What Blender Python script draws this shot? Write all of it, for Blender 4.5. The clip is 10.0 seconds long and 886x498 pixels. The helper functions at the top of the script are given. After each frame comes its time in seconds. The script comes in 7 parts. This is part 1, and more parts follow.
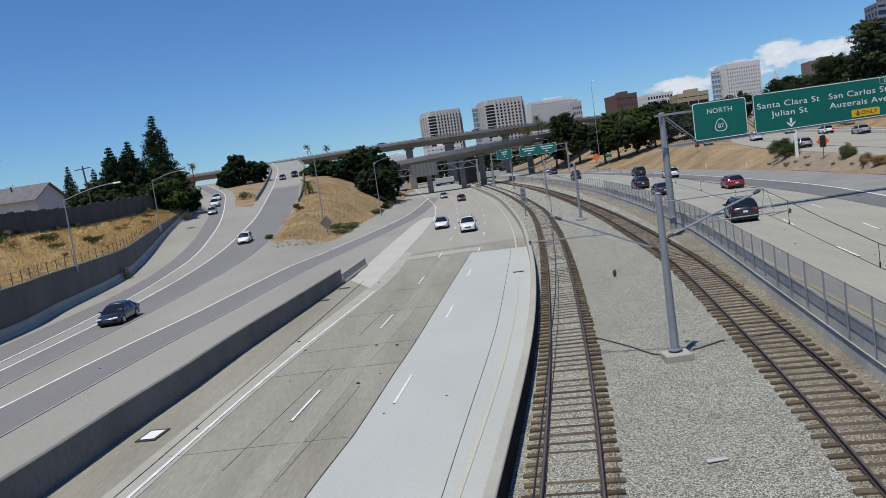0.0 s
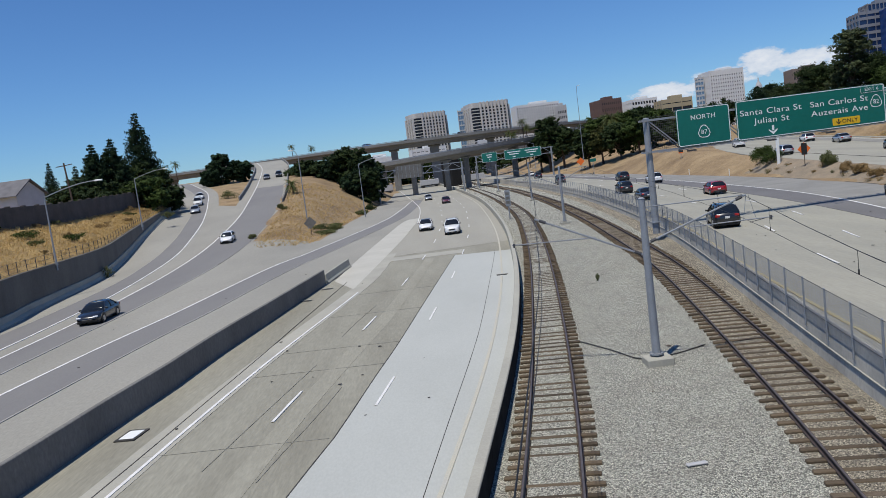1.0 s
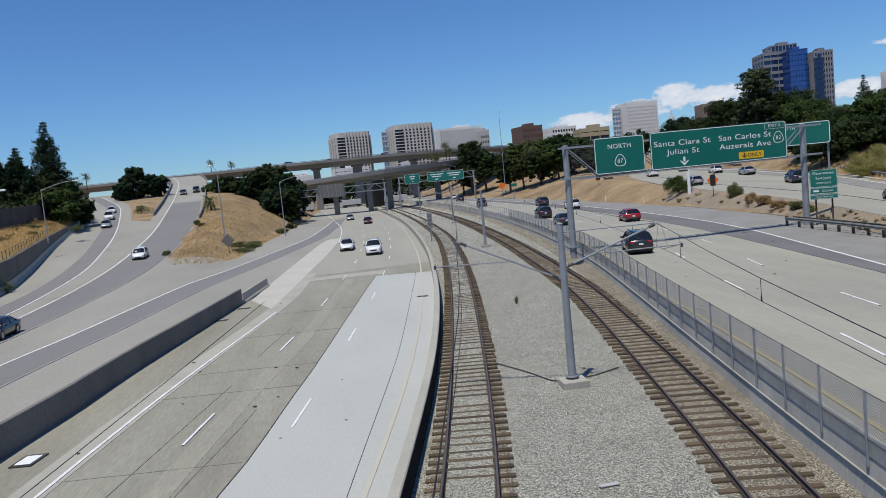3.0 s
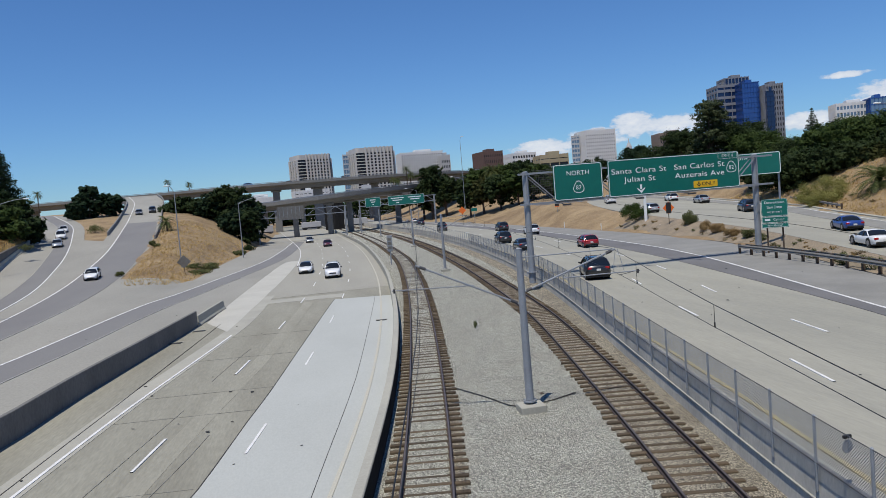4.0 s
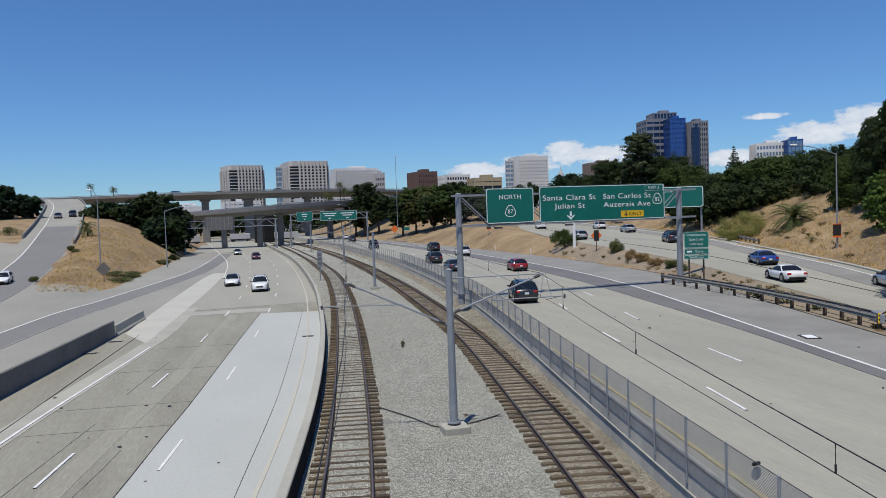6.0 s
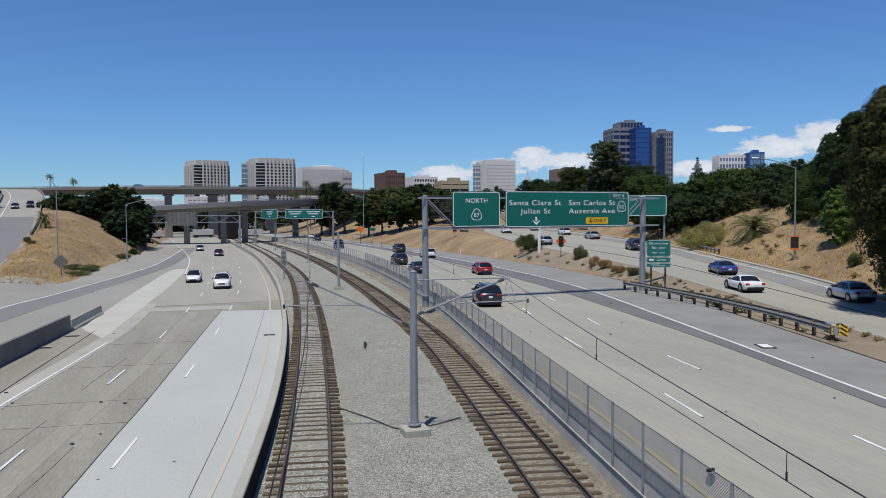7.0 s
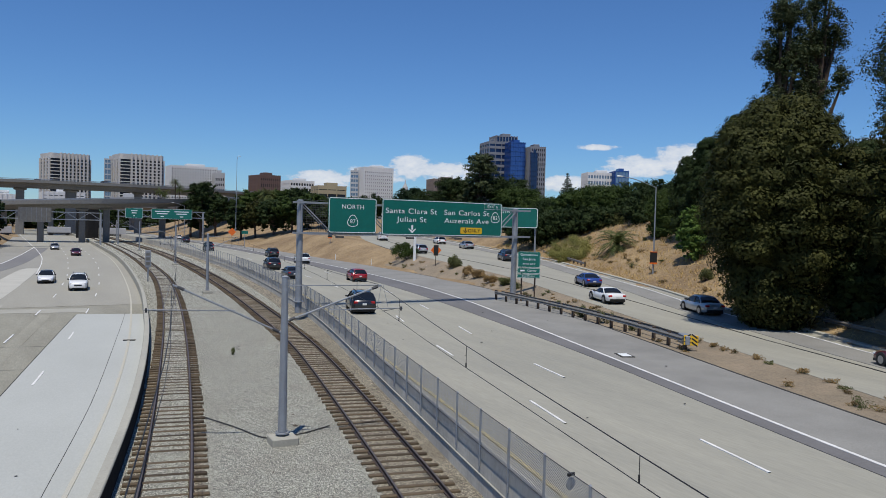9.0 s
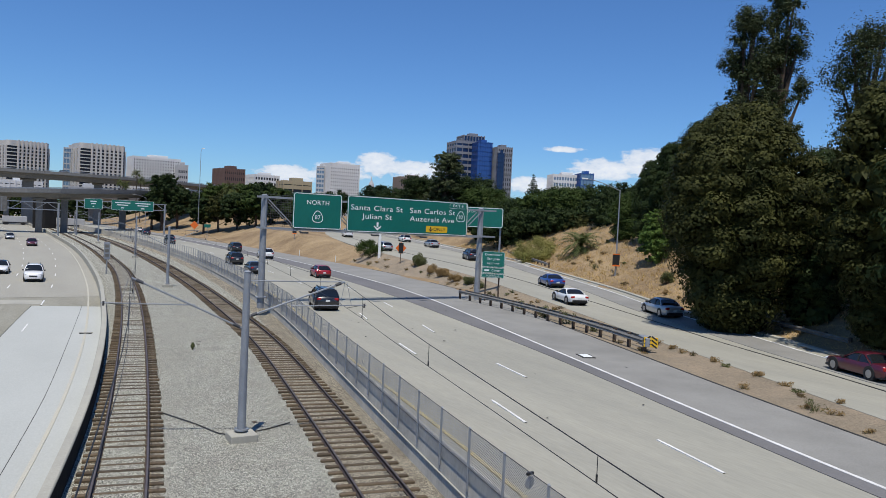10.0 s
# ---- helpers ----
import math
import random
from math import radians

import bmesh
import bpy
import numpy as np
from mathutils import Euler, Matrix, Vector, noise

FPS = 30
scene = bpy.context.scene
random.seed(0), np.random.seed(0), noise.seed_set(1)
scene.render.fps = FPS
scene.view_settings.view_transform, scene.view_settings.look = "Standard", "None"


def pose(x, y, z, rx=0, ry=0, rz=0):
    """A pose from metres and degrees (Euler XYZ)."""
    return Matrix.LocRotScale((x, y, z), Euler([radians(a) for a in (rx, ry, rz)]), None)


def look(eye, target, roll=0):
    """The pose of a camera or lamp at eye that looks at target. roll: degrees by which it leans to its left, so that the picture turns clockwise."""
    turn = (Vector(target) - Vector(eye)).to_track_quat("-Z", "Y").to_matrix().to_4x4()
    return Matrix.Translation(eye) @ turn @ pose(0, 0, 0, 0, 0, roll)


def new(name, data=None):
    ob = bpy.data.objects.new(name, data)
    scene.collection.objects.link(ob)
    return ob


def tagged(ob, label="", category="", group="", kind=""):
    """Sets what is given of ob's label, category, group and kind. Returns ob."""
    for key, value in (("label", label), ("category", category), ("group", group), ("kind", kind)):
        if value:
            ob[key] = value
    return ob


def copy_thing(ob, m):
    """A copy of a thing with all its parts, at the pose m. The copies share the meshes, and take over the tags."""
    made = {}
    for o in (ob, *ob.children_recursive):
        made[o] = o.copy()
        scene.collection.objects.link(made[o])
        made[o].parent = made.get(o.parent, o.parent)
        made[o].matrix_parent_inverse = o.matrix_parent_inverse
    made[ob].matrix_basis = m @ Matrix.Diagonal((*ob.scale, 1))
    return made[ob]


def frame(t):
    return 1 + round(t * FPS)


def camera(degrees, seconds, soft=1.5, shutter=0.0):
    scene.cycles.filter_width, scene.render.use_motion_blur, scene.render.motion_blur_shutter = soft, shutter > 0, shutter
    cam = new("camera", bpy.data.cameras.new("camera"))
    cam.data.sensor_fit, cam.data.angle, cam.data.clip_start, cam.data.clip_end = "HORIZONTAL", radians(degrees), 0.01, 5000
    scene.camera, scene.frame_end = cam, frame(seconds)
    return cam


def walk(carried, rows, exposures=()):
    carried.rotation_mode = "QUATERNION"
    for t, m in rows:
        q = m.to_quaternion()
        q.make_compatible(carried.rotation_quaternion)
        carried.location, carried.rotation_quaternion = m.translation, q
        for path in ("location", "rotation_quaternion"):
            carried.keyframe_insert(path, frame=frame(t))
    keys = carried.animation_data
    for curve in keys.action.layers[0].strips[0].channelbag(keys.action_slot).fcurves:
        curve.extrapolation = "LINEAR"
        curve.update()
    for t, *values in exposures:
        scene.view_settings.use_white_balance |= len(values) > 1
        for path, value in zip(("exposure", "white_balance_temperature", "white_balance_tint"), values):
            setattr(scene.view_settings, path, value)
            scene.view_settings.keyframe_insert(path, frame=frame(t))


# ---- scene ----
cam = camera(60.2, 10.0, soft=0.8)

# ---- path: the camera stands on a crossing 8.4 m above the tracks, pans to its right and sways a hand's width with it ----
EYE = 8.39
# seconds, sway, yaw, pitch, roll
TURNS = [
    (0.0, -0.05, 0.14, -6.16, -8.18),
    (0.5, -0.05, -0.54, -6.22, -7.68),
    (1.0, -0.05, -1.08, -6.17, -7.36),
    (1.5, -0.05, -2.33, -6.34, -6.59),
    (2.0, -0.05, -3.08, -6.38, -6.36),
    (2.3, -0.05, -3.40, -6.42, -6.16),
    (2.5, -0.05, -4.39, -6.40, -6.03),
    (2.7, -0.05, -5.70, -5.95, -5.82),
    (3.0, -0.04, -7.14, -5.25, -5.63),
    (4.5, -0.01, -11.17, -3.38, -4.15),
    (5.0, 0.0, -11.71, -3.14, -3.22),
    (5.5, 0.0, -13.95, -2.79, -2.77),
    (7.0, 0.02, -18.11, -2.51, -0.40),
    (7.5, 0.03, -20.61, -2.41, -0.08),
    (8.0, 0.04, -22.24, -2.21, 0.38),
    (8.5, 0.05, -23.74, -2.02, 0.72),
    (8.7, 0.05, -24.05, -1.98, 0.92),
    (9.0, 0.06, -27.40, -1.87, 1.55),
    (9.2, 0.06, -27.48, -1.88, 1.68),
    (9.5, 0.07, -27.62, -1.90, 1.94),
    (9.7, 0.07, -28.35, -1.90, 2.25),
    (10.0, 0.075, -30.02, -1.89, 2.84),
]
walk(cam, [(t, pose(sway, 0, EYE, 90 + pitch, 0, yaw) @ pose(0, 0, 0, 0, 0, roll)) for t, sway, yaw, pitch, roll in TURNS],
     exposures=[(0.0, -0.30), (4.5, -0.31), (7.5, -0.30), (8.2, -0.34), (9.0, -0.36), (9.5, -0.21), (10.0, -0.17)])

# ---- world, sun, exposure ----
SUN_AZ, SUN_EL = 215.0, 69.0
world = bpy.data.worlds.new("sky_world")
scene.world = world
world.use_nodes = True


def nd(tree, kind, **kw):
    n = tree.nodes.new(kind)
    for k, v in kw.items():
        if k in n.inputs:
            n.inputs[k].default_value = v
    return n


def build_sky():
    tree = world.node_tree
    tree.nodes.clear()
    link = tree.links.new
    sky = nd(tree, "ShaderNodeTexSky")
    sky.sky_type = "NISHITA"
    sky.sun_disc = False
    sky.sun_elevation = radians(SUN_EL)
    sky.sun_rotation = radians(SUN_AZ)
    sky.altitude = 30
    sky.air_density = 1.0
    sky.dust_density = 0.0
    sky.ozone_density = 4.0
    # far cumulus banks low over the horizon, as part of the sky
    co = nd(tree, "ShaderNodeTexCoord")
    sep = nd(tree, "ShaderNodeSeparateXYZ")
    link(co.outputs["Generated"], sep.inputs[0])

    def m(op, a, b=None, c=None):
        n = nd(tree, "ShaderNodeMath")
        n.operation = op
        for i, v in enumerate((a, b, c)):
            if v is None:
                continue
            if isinstance(v, (int, float)):
                n.inputs[i].default_value = v
            else:
                link(v, n.inputs[i])
        return n.outputs[0]

    az = m("MULTIPLY", m("ARCTAN2", sep.outputs[0], sep.outputs[1]), 57.2958)
    el = m("MULTIPLY", m("ARCSINE", sep.outputs[2]), 57.2958)
    comb = nd(tree, "ShaderNodeCombineXYZ")
    link(az, comb.inputs[0])
    link(m("MULTIPLY", el, 1.9), comb.inputs[1])
    noise1 = nd(tree, "ShaderNodeTexNoise", Scale=0.95, Detail=10.0, Roughness=0.58)
    link(comb.outputs[0], noise1.inputs["Vector"])
    dens = None
    for a0, e0, wa, we in CLOUDS:
        da = m("DIVIDE", m("SUBTRACT", az, a0), wa)
        de = m("DIVIDE", m("SUBTRACT", el, e0), we)
        blob = m("SUBTRACT", 1.0, m("ADD", m("MULTIPLY", da, da), m("MULTIPLY", de, de)))
        dens = blob if dens is None else m("MAXIMUM", dens, blob)
    dens = m("ADD", dens, m("MULTIPLY", m("SUBTRACT", noise1.outputs["Fac"], 0.5), 2.4))
    ramp = nd(tree, "ShaderNodeMapRange", **{"From Min": 0.0, "From Max": 0.62})
    ramp.interpolation_type = "SMOOTHSTEP"
    link(dens, ramp.inputs["Value"])
    # bluish shaded bases, bright tops
    noise2 = nd(tree, "ShaderNodeTexNoise", Scale=0.8, Detail=6.0)
    link(comb.outputs[0], noise2.inputs["Vector"])
    tone = nd(tree, "ShaderNodeMapRange", **{"From Min": 0.25, "From Max": 0.95, "To Min": 0.0, "To Max": 1.0})
    link(m("ADD", m("MULTIPLY", dens, 0.45), m("MULTIPLY", noise2.outputs["Fac"], 0.55)), tone.inputs["Value"])
    mixc = nd(tree, "ShaderNodeMix")
    mixc.data_type = "RGBA"
    link(tone.outputs[0], mixc.inputs["Factor"])
    mixc.inputs["A"].default_value = (5.6, 6.5, 7.9, 1)
    mixc.inputs["B"].default_value = (9.0, 9.2, 9.6, 1)
    mix = nd(tree, "ShaderNodeMix")
    mix.data_type = "RGBA"
    link(m("MULTIPLY", ramp.outputs[0], 0.93), mix.inputs["Factor"])
    tint = nd(tree, "ShaderNodeMix")
    tint.data_type, tint.blend_type = "RGBA", "MULTIPLY"
    tint.inputs["Factor"].default_value = 1.0
    tint.inputs["B"].default_value = (0.53, 0.80, 1.14, 1)
    link(sky.outputs[0], tint.inputs["A"])
    link(tint.outputs["Result"], mix.inputs["A"])
    link(mixc.outputs["Result"], mix.inputs["B"])
    bg = nd(tree, "ShaderNodeBackground", Strength=0.113)
    link(mix.outputs["Result"], bg.inputs["Color"])
    out = nd(tree, "ShaderNodeOutputWorld")
    link(bg.outputs[0], out.inputs[0])


# azimuth, elevation, half width, half height of each bank, in degrees
CLOUDS = [(24.8, 4.2, 1.7, 1.05), (22.2, 3.5, 2.6, 0.75), (27.6, 3.9, 2.8, 0.85), (18.4, 3.1, 2.8, 0.7), (38.6, 5.9, 1.6, 0.24),
          (41.8, 4.5, 3.2, 0.9), (45.0, 5.0, 3.0, 1.3), (36.2, 3.2, 2.0, 0.7), (60.0, 5.0, 8.0, 1.6), (90.0, 6.0, 9.0, 2.0)]
build_sky()
sun = new("sun", bpy.data.lights.new("sun", "SUN"))
sun.data.energy, sun.data.angle, sun.data.color = 5.0, radians(0.53), (1.0, 0.955, 0.88)
sun.matrix_world = look((0, 0, 60), (60 * math.sin(radians(SUN_AZ + 180)) / math.tan(radians(SUN_EL)),
                                    60 * math.cos(radians(SUN_AZ + 180)) / math.tan(radians(SUN_EL)), 0))


# ---- materials ----
def material(name, color, rough=0.7, metal=0.0, vary=0.12, scale=1.0, fine=30.0, bump=0.2, color2=None, stretch=(1, 1, 1), island=0.0, per_object=0.0, dist=0.02, spec=0.5):
    """Base colour with broad stains and fine grain, roughness variation and fine relief, in object metres."""
    mat = bpy.data.materials.new(name)
    mat.use_nodes = True
    t = mat.node_tree
    link = t.links.new
    b = t.nodes["Principled BSDF"]
    co = nd(t, "ShaderNodeTexCoord")
    mp = nd(t, "ShaderNodeMapping", Scale=stretch)
    link(co.outputs["Object"], mp.inputs["Vector"])
    n1 = nd(t, "ShaderNodeTexNoise", Scale=scale, Detail=6.0, Roughness=0.6)
    n2 = nd(t, "ShaderNodeTexNoise", Scale=fine, Detail=4.0, Roughness=0.7)
    link(mp.outputs[0], n1.inputs["Vector"])
    link(mp.outputs[0], n2.inputs["Vector"])
    c2 = color2 or tuple(min(1, c * (1 - 2.2 * vary)) for c in color)
    r1 = nd(t, "ShaderNodeMapRange", **{"From Min": 0.3, "From Max": 0.7})
    link(n1.outputs["Fac"], r1.inputs["Value"])
    mix = nd(t, "ShaderNodeMix")
    mix.data_type = "RGBA"
    link(r1.outputs[0], mix.inputs["Factor"])
    mix.inputs["A"].default_value = (*color, 1)
    mix.inputs["B"].default_value = (*c2, 1)
    r2 = nd(t, "ShaderNodeMapRange", **{"From Min": 0.25, "From Max": 0.75, "To Min": 1 - vary * 1.3, "To Max": 1 + vary * 1.3})
    link(n2.outputs["Fac"], r2.inputs["Value"])
    val = r2.outputs[0]
    for src, amount in (("Object Info", per_object), ("Geometry", island)):
        if not amount:
            continue
        info = nd(t, "ShaderNodeObjectInfo" if src == "Object Info" else "ShaderNodeNewGeometry")
        rr = nd(t, "ShaderNodeMapRange", **{"To Min": 1 - amount, "To Max": 1 + amount})
        link(info.outputs["Random" if src == "Object Info" else "Random Per Island"], rr.inputs["Value"])
        mu = nd(t, "ShaderNodeMath")
        mu.operation = "MULTIPLY"
        link(val, mu.inputs[0])
        link(rr.outputs[0], mu.inputs[1])
        val = mu.outputs[0]
    vm = nd(t, "ShaderNodeVectorMath")
    vm.operation = "SCALE"
    link(mix.outputs["Result"], vm.inputs[0])
    link(val, vm.inputs["Scale"])
    link(vm.outputs[0], b.inputs["Base Color"])
    b.inputs["Roughness"].default_value = rough
    b.inputs["Metallic"].default_value = metal
    b.inputs["Specular IOR Level"].default_value = spec
    if bump:
        bp = nd(t, "ShaderNodeBump", Strength=bump, Distance=dist)
        link(n2.outputs["Fac"], bp.inputs["Height"])
        link(bp.outputs[0], b.inputs["Normal"])
    return mat


def plain(name, color, rough=0.5, metal=0.0, coat=0.0, spec=0.5):
    mat = bpy.data.materials.new(name)
    mat.use_nodes = True
    b = mat.node_tree.nodes["Principled BSDF"]
    b.inputs["Base Color"].default_value = (*color, 1)
    b.inputs["Roughness"].default_value = rough
    b.inputs["Metallic"].default_value = metal
    b.inputs["Coat Weight"].default_value = coat
    b.inputs["Specular IOR Level"].default_value = spec
    return mat


def leaf_material(name, color, color2):
    """Leaves: two greens by clump, a little light through the blade."""
    mat = bpy.data.materials.new(name)
    mat.use_nodes = True
    t = mat.node_tree
    link = t.links.new
    b = t.nodes["Principled BSDF"]
    geo = nd(t, "ShaderNodeNewGeometry")
    co = nd(t, "ShaderNodeTexCoord")
    n = nd(t, "ShaderNodeTexNoise", Scale=0.45, Detail=3.0)
    link(co.outputs["Object"], n.inputs["Vector"])
    add = nd(t, "ShaderNodeMath")
    add.operation = "ADD"
    link(n.outputs["Fac"], add.inputs[0])
    rr = nd(t, "ShaderNodeMapRange", **{"To Min": -0.05, "To Max": 0.05})
    link(geo.outputs["Random Per Island"], rr.inputs["Value"])
    link(rr.outputs[0], add.inputs[1])
    r = nd(t, "ShaderNodeMapRange", **{"From Min": 0.25, "From Max": 0.75})
    link(add.outputs[0], r.inputs["Value"])
    mix = nd(t, "ShaderNodeMix")
    mix.data_type = "RGBA"
    link(r.outputs[0], mix.inputs["Factor"])
    mix.inputs["A"].default_value = (*color, 1)
    mix.inputs["B"].default_value = (*color2, 1)
    link(mix.outputs["Result"], b.inputs["Base Color"])
    b.inputs["Roughness"].default_value = 0.6
    b.inputs["Specular IOR Level"].default_value = 0.08
    tr = nd(t, "ShaderNodeBsdfTranslucent")
    link(mix.outputs["Result"], tr.inputs["Color"])
    ms = nd(t, "ShaderNodeMixShader", Fac=0.14)
    link(b.outputs[0], ms.inputs[1])
    link(tr.outputs[0], ms.inputs[2])
    link(ms.outputs[0], t.nodes["Material Output"].inputs[0])
    return mat


M = {}
M["old_concrete"] = material("old_concrete", (0.292, 0.28, 0.222), 0.85, vary=0.16, scale=0.45, fine=9.0, bump=0.15, color2=(0.212, 0.200, 0.155), stretch=(1, 0.15, 1))
M["new_concrete"] = material("new_concrete", (0.43, 0.44, 0.405), 0.8, vary=0.06, scale=0.15, fine=14.0, bump=0.1, color2=(0.375, 0.383, 0.35), stretch=(1, 0.4, 1))
M["pale_concrete"] = material("pale_concrete", (0.395, 0.378, 0.312), 0.85, vary=0.08, scale=0.3, fine=12.0, bump=0.15, color2=(0.31, 0.30, 0.255))
M["wedge_concrete"] = material("wedge_concrete", (0.47, 0.455, 0.395), 0.85, vary=0.07, scale=0.3, fine=12.0, bump=0.12, color2=(0.41, 0.395, 0.34))
M["far_concrete"] = material("far_concrete", (0.33, 0.316, 0.262), 0.85, vary=0.10, scale=0.3, fine=9.0, bump=0.12, color2=(0.29, 0.276, 0.228), stretch=(1, 0.12, 1))
M["ramp_concrete"] = material("ramp_concrete", (0.315, 0.302, 0.258), 0.85, vary=0.13, scale=0.09, fine=8.0, bump=0.12, color2=(0.245, 0.235, 0.20), stretch=(1, 0.4, 1))
M["asphalt"] = material("asphalt", (0.20, 0.195, 0.182), 0.85, vary=0.09, scale=0.15, fine=15.0, bump=0.2, color2=(0.17, 0.163, 0.158), stretch=(1, 0.3, 1))
M["freeway_concrete"] = material("freeway_concrete", (0.335, 0.322, 0.262), 0.85, vary=0.09, scale=0.4, fine=9.0, bump=0.12, color2=(0.265, 0.258, 0.215), stretch=(1, 0.12, 1))
M["shoulder_asphalt"] = material("shoulder_asphalt", (0.264, 0.258, 0.234), 0.85, vary=0.12, scale=0.3, fine=15.0, bump=0.2)
M["band_asphalt"] = material("band_asphalt", (0.165, 0.16, 0.158), 0.9, vary=0.15, scale=0.3, fine=20.0, bump=0.2, color2=(0.125, 0.122, 0.12), stretch=(1, 0.4, 1))
M["crack"] = material("crack_line", (0.15, 0.145, 0.125), 0.9, vary=0.3, scale=0.8, fine=6.0, bump=0.0, color2=(0.22, 0.215, 0.185))
M["worn_streak"] = material("worn_streak", (0.305, 0.292, 0.232), 0.85, vary=0.14, scale=0.6, fine=9.0, bump=0.12, color2=(0.235, 0.222, 0.173), stretch=(1, 0.2, 1))
M["joint"] = material("joint_sealant", (0.06, 0.057, 0.052), 0.9, vary=0.3, scale=0.5, fine=6.0, bump=0.0)
M["white_paint"] = material("white_paint", (0.78, 0.77, 0.74), 0.7, vary=0.14, scale=1.2, fine=25.0, bump=0.05, color2=(0.56, 0.55, 0.52))
M["worn_paint"] = material("worn_paint", (0.40, 0.39, 0.36), 0.8, vary=0.15, scale=0.8, fine=12.0, bump=0.05, color2=(0.27, 0.26, 0.235))
M["yellow_paint"] = material("yellow_paint", (0.50, 0.40, 0.17), 0.7, vary=0.15, scale=0.8, fine=20.0, bump=0.05, color2=(0.42, 0.36, 0.20))
M["faded_yellow"] = material("faded_yellow", (0.46, 0.43, 0.33), 0.75, vary=0.12, scale=0.8, fine=20.0, bump=0.05, color2=(0.42, 0.41, 0.36))
# near-black concrete: the shade on the parapet face and abutment is in its colour
M["stained"] = material("shade_dark_concrete", (0.035, 0.034, 0.033), 0.95, vary=0.2, scale=0.4, fine=8.0, bump=0.25, color2=(0.018, 0.018, 0.018), stretch=(1, 1, 0.3), spec=0.05)
M["barrier_concrete"] = material("barrier_concrete", (0.21, 0.203, 0.19), 0.88, vary=0.16, scale=0.3, fine=8.0, bump=0.25, color2=(0.14, 0.135, 0.127), stretch=(1, 1, 0.5), spec=0.12)
M["fence_wall"] = material("fence_wall", (0.50, 0.475, 0.41), 0.88, vary=0.14, scale=0.5, fine=8.0, bump=0.2, color2=(0.33, 0.318, 0.285), stretch=(1, 1, 0.4))
# dark base tone: part of the west wall's shade is put into this colour
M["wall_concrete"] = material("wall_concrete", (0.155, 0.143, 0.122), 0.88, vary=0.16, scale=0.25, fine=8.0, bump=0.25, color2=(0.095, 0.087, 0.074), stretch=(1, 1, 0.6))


def stone_material(name, color, spread, scale=17.0, dirt=(0.27, 0.225, 0.17), dirt_amount=0.35):
    """Crushed stone: each stone its own tone, dark gaps, broad dirty patches."""
    mat = bpy.data.materials.new(name)
    mat.use_nodes = True
    t = mat.node_tree
    link = t.links.new
    b = t.nodes["Principled BSDF"]
    co = nd(t, "ShaderNodeTexCoord")
    vo = nd(t, "ShaderNodeTexVoronoi", Scale=scale)
    link(co.outputs["Object"], vo.inputs["Vector"])
    sep = nd(t, "ShaderNodeSeparateColor")
    link(vo.outputs["Color"], sep.inputs[0])
    r = nd(t, "ShaderNodeMapRange", **{"To Min": 1 - spread, "To Max": 1 + spread})
    link(sep.outputs[0], r.inputs["Value"])
    gap = nd(t, "ShaderNodeMapRange", **{"From Min": 0.30, "From Max": 0.72, "To Min": 1.0, "To Max": 0.3})
    link(vo.outputs["Distance"], gap.inputs["Value"])
    mu = nd(t, "ShaderNodeMath")
    mu.operation = "MULTIPLY"
    link(r.outputs[0], mu.inputs[0])
    link(gap.outputs[0], mu.inputs[1])
    n = nd(t, "ShaderNodeTexNoise", Scale=0.5, Detail=6.0, Roughness=0.65)
    link(co.outputs["Object"], n.inputs["Vector"])
    nr = nd(t, "ShaderNodeMapRange", **{"From Min": 0.42, "From Max": 0.75, "To Max": dirt_amount})
    link(n.outputs["Fac"], nr.inputs["Value"])
    mix = nd(t, "ShaderNodeMix")
    mix.data_type = "RGBA"
    mix.inputs["A"].default_value = (*color, 1)
    mix.inputs["B"].default_value = (*dirt, 1)
    link(nr.outputs[0], mix.inputs["Factor"])
    vm = nd(t, "ShaderNodeVectorMath")
    vm.operation = "SCALE"
    link(mix.outputs["Result"], vm.inputs[0])
    link(mu.outputs[0], vm.inputs["Scale"])
    link(vm.outputs[0], b.inputs["Base Color"])
    b.inputs["Roughness"].default_value = 0.95
    bp = nd(t, "ShaderNodeBump", Strength=1.0, Distance=0.05)
    inv = nd(t, "ShaderNodeMath")
    inv.operation = "SUBTRACT"
    inv.inputs[0].default_value = 1.0
    link(vo.outputs["Distance"], inv.inputs[1])
    link(inv.outputs[0], bp.inputs["Height"])
    link(bp.outputs[0], b.inputs["Normal"])
    return mat


M["ballast"] = stone_material("ballast", (0.54, 0.53, 0.435), 0.72, 27.0)
M["dirty_ballast"] = stone_material("dirty_ballast", (0.47, 0.42, 0.315), 0.75, 29.0, (0.23, 0.185, 0.13), 0.75)
M["dry_grass"] = material("dry_grass", (0.45, 0.315, 0.125), 0.95, vary=0.3, scale=0.35, fine=3.0, bump=0.9, color2=(0.23, 0.145, 0.058), dist=0.2)
M["dirt"] = material("dirt", (0.30, 0.235, 0.16), 0.95, vary=0.3, scale=0.5, fine=8.0, bump=0.8, color2=(0.20, 0.165, 0.115), dist=0.1)
M["ground"] = material("ground", (0.36, 0.26, 0.14), 0.95, vary=0.22, scale=0.17, fine=2.2, bump=0.9, color2=(0.19, 0.127, 0.066), dist=0.3)
M["steel"] = material("galvanised_steel", (0.30, 0.32, 0.345), 0.55, 0.25, vary=0.1, scale=1.5, fine=20.0, bump=0.05)
M["weathered_rail"] = material("weathered_rail", (0.235, 0.225, 0.205), 0.7, 0.15, vary=0.15, scale=1.5, fine=12.0, bump=0.05)
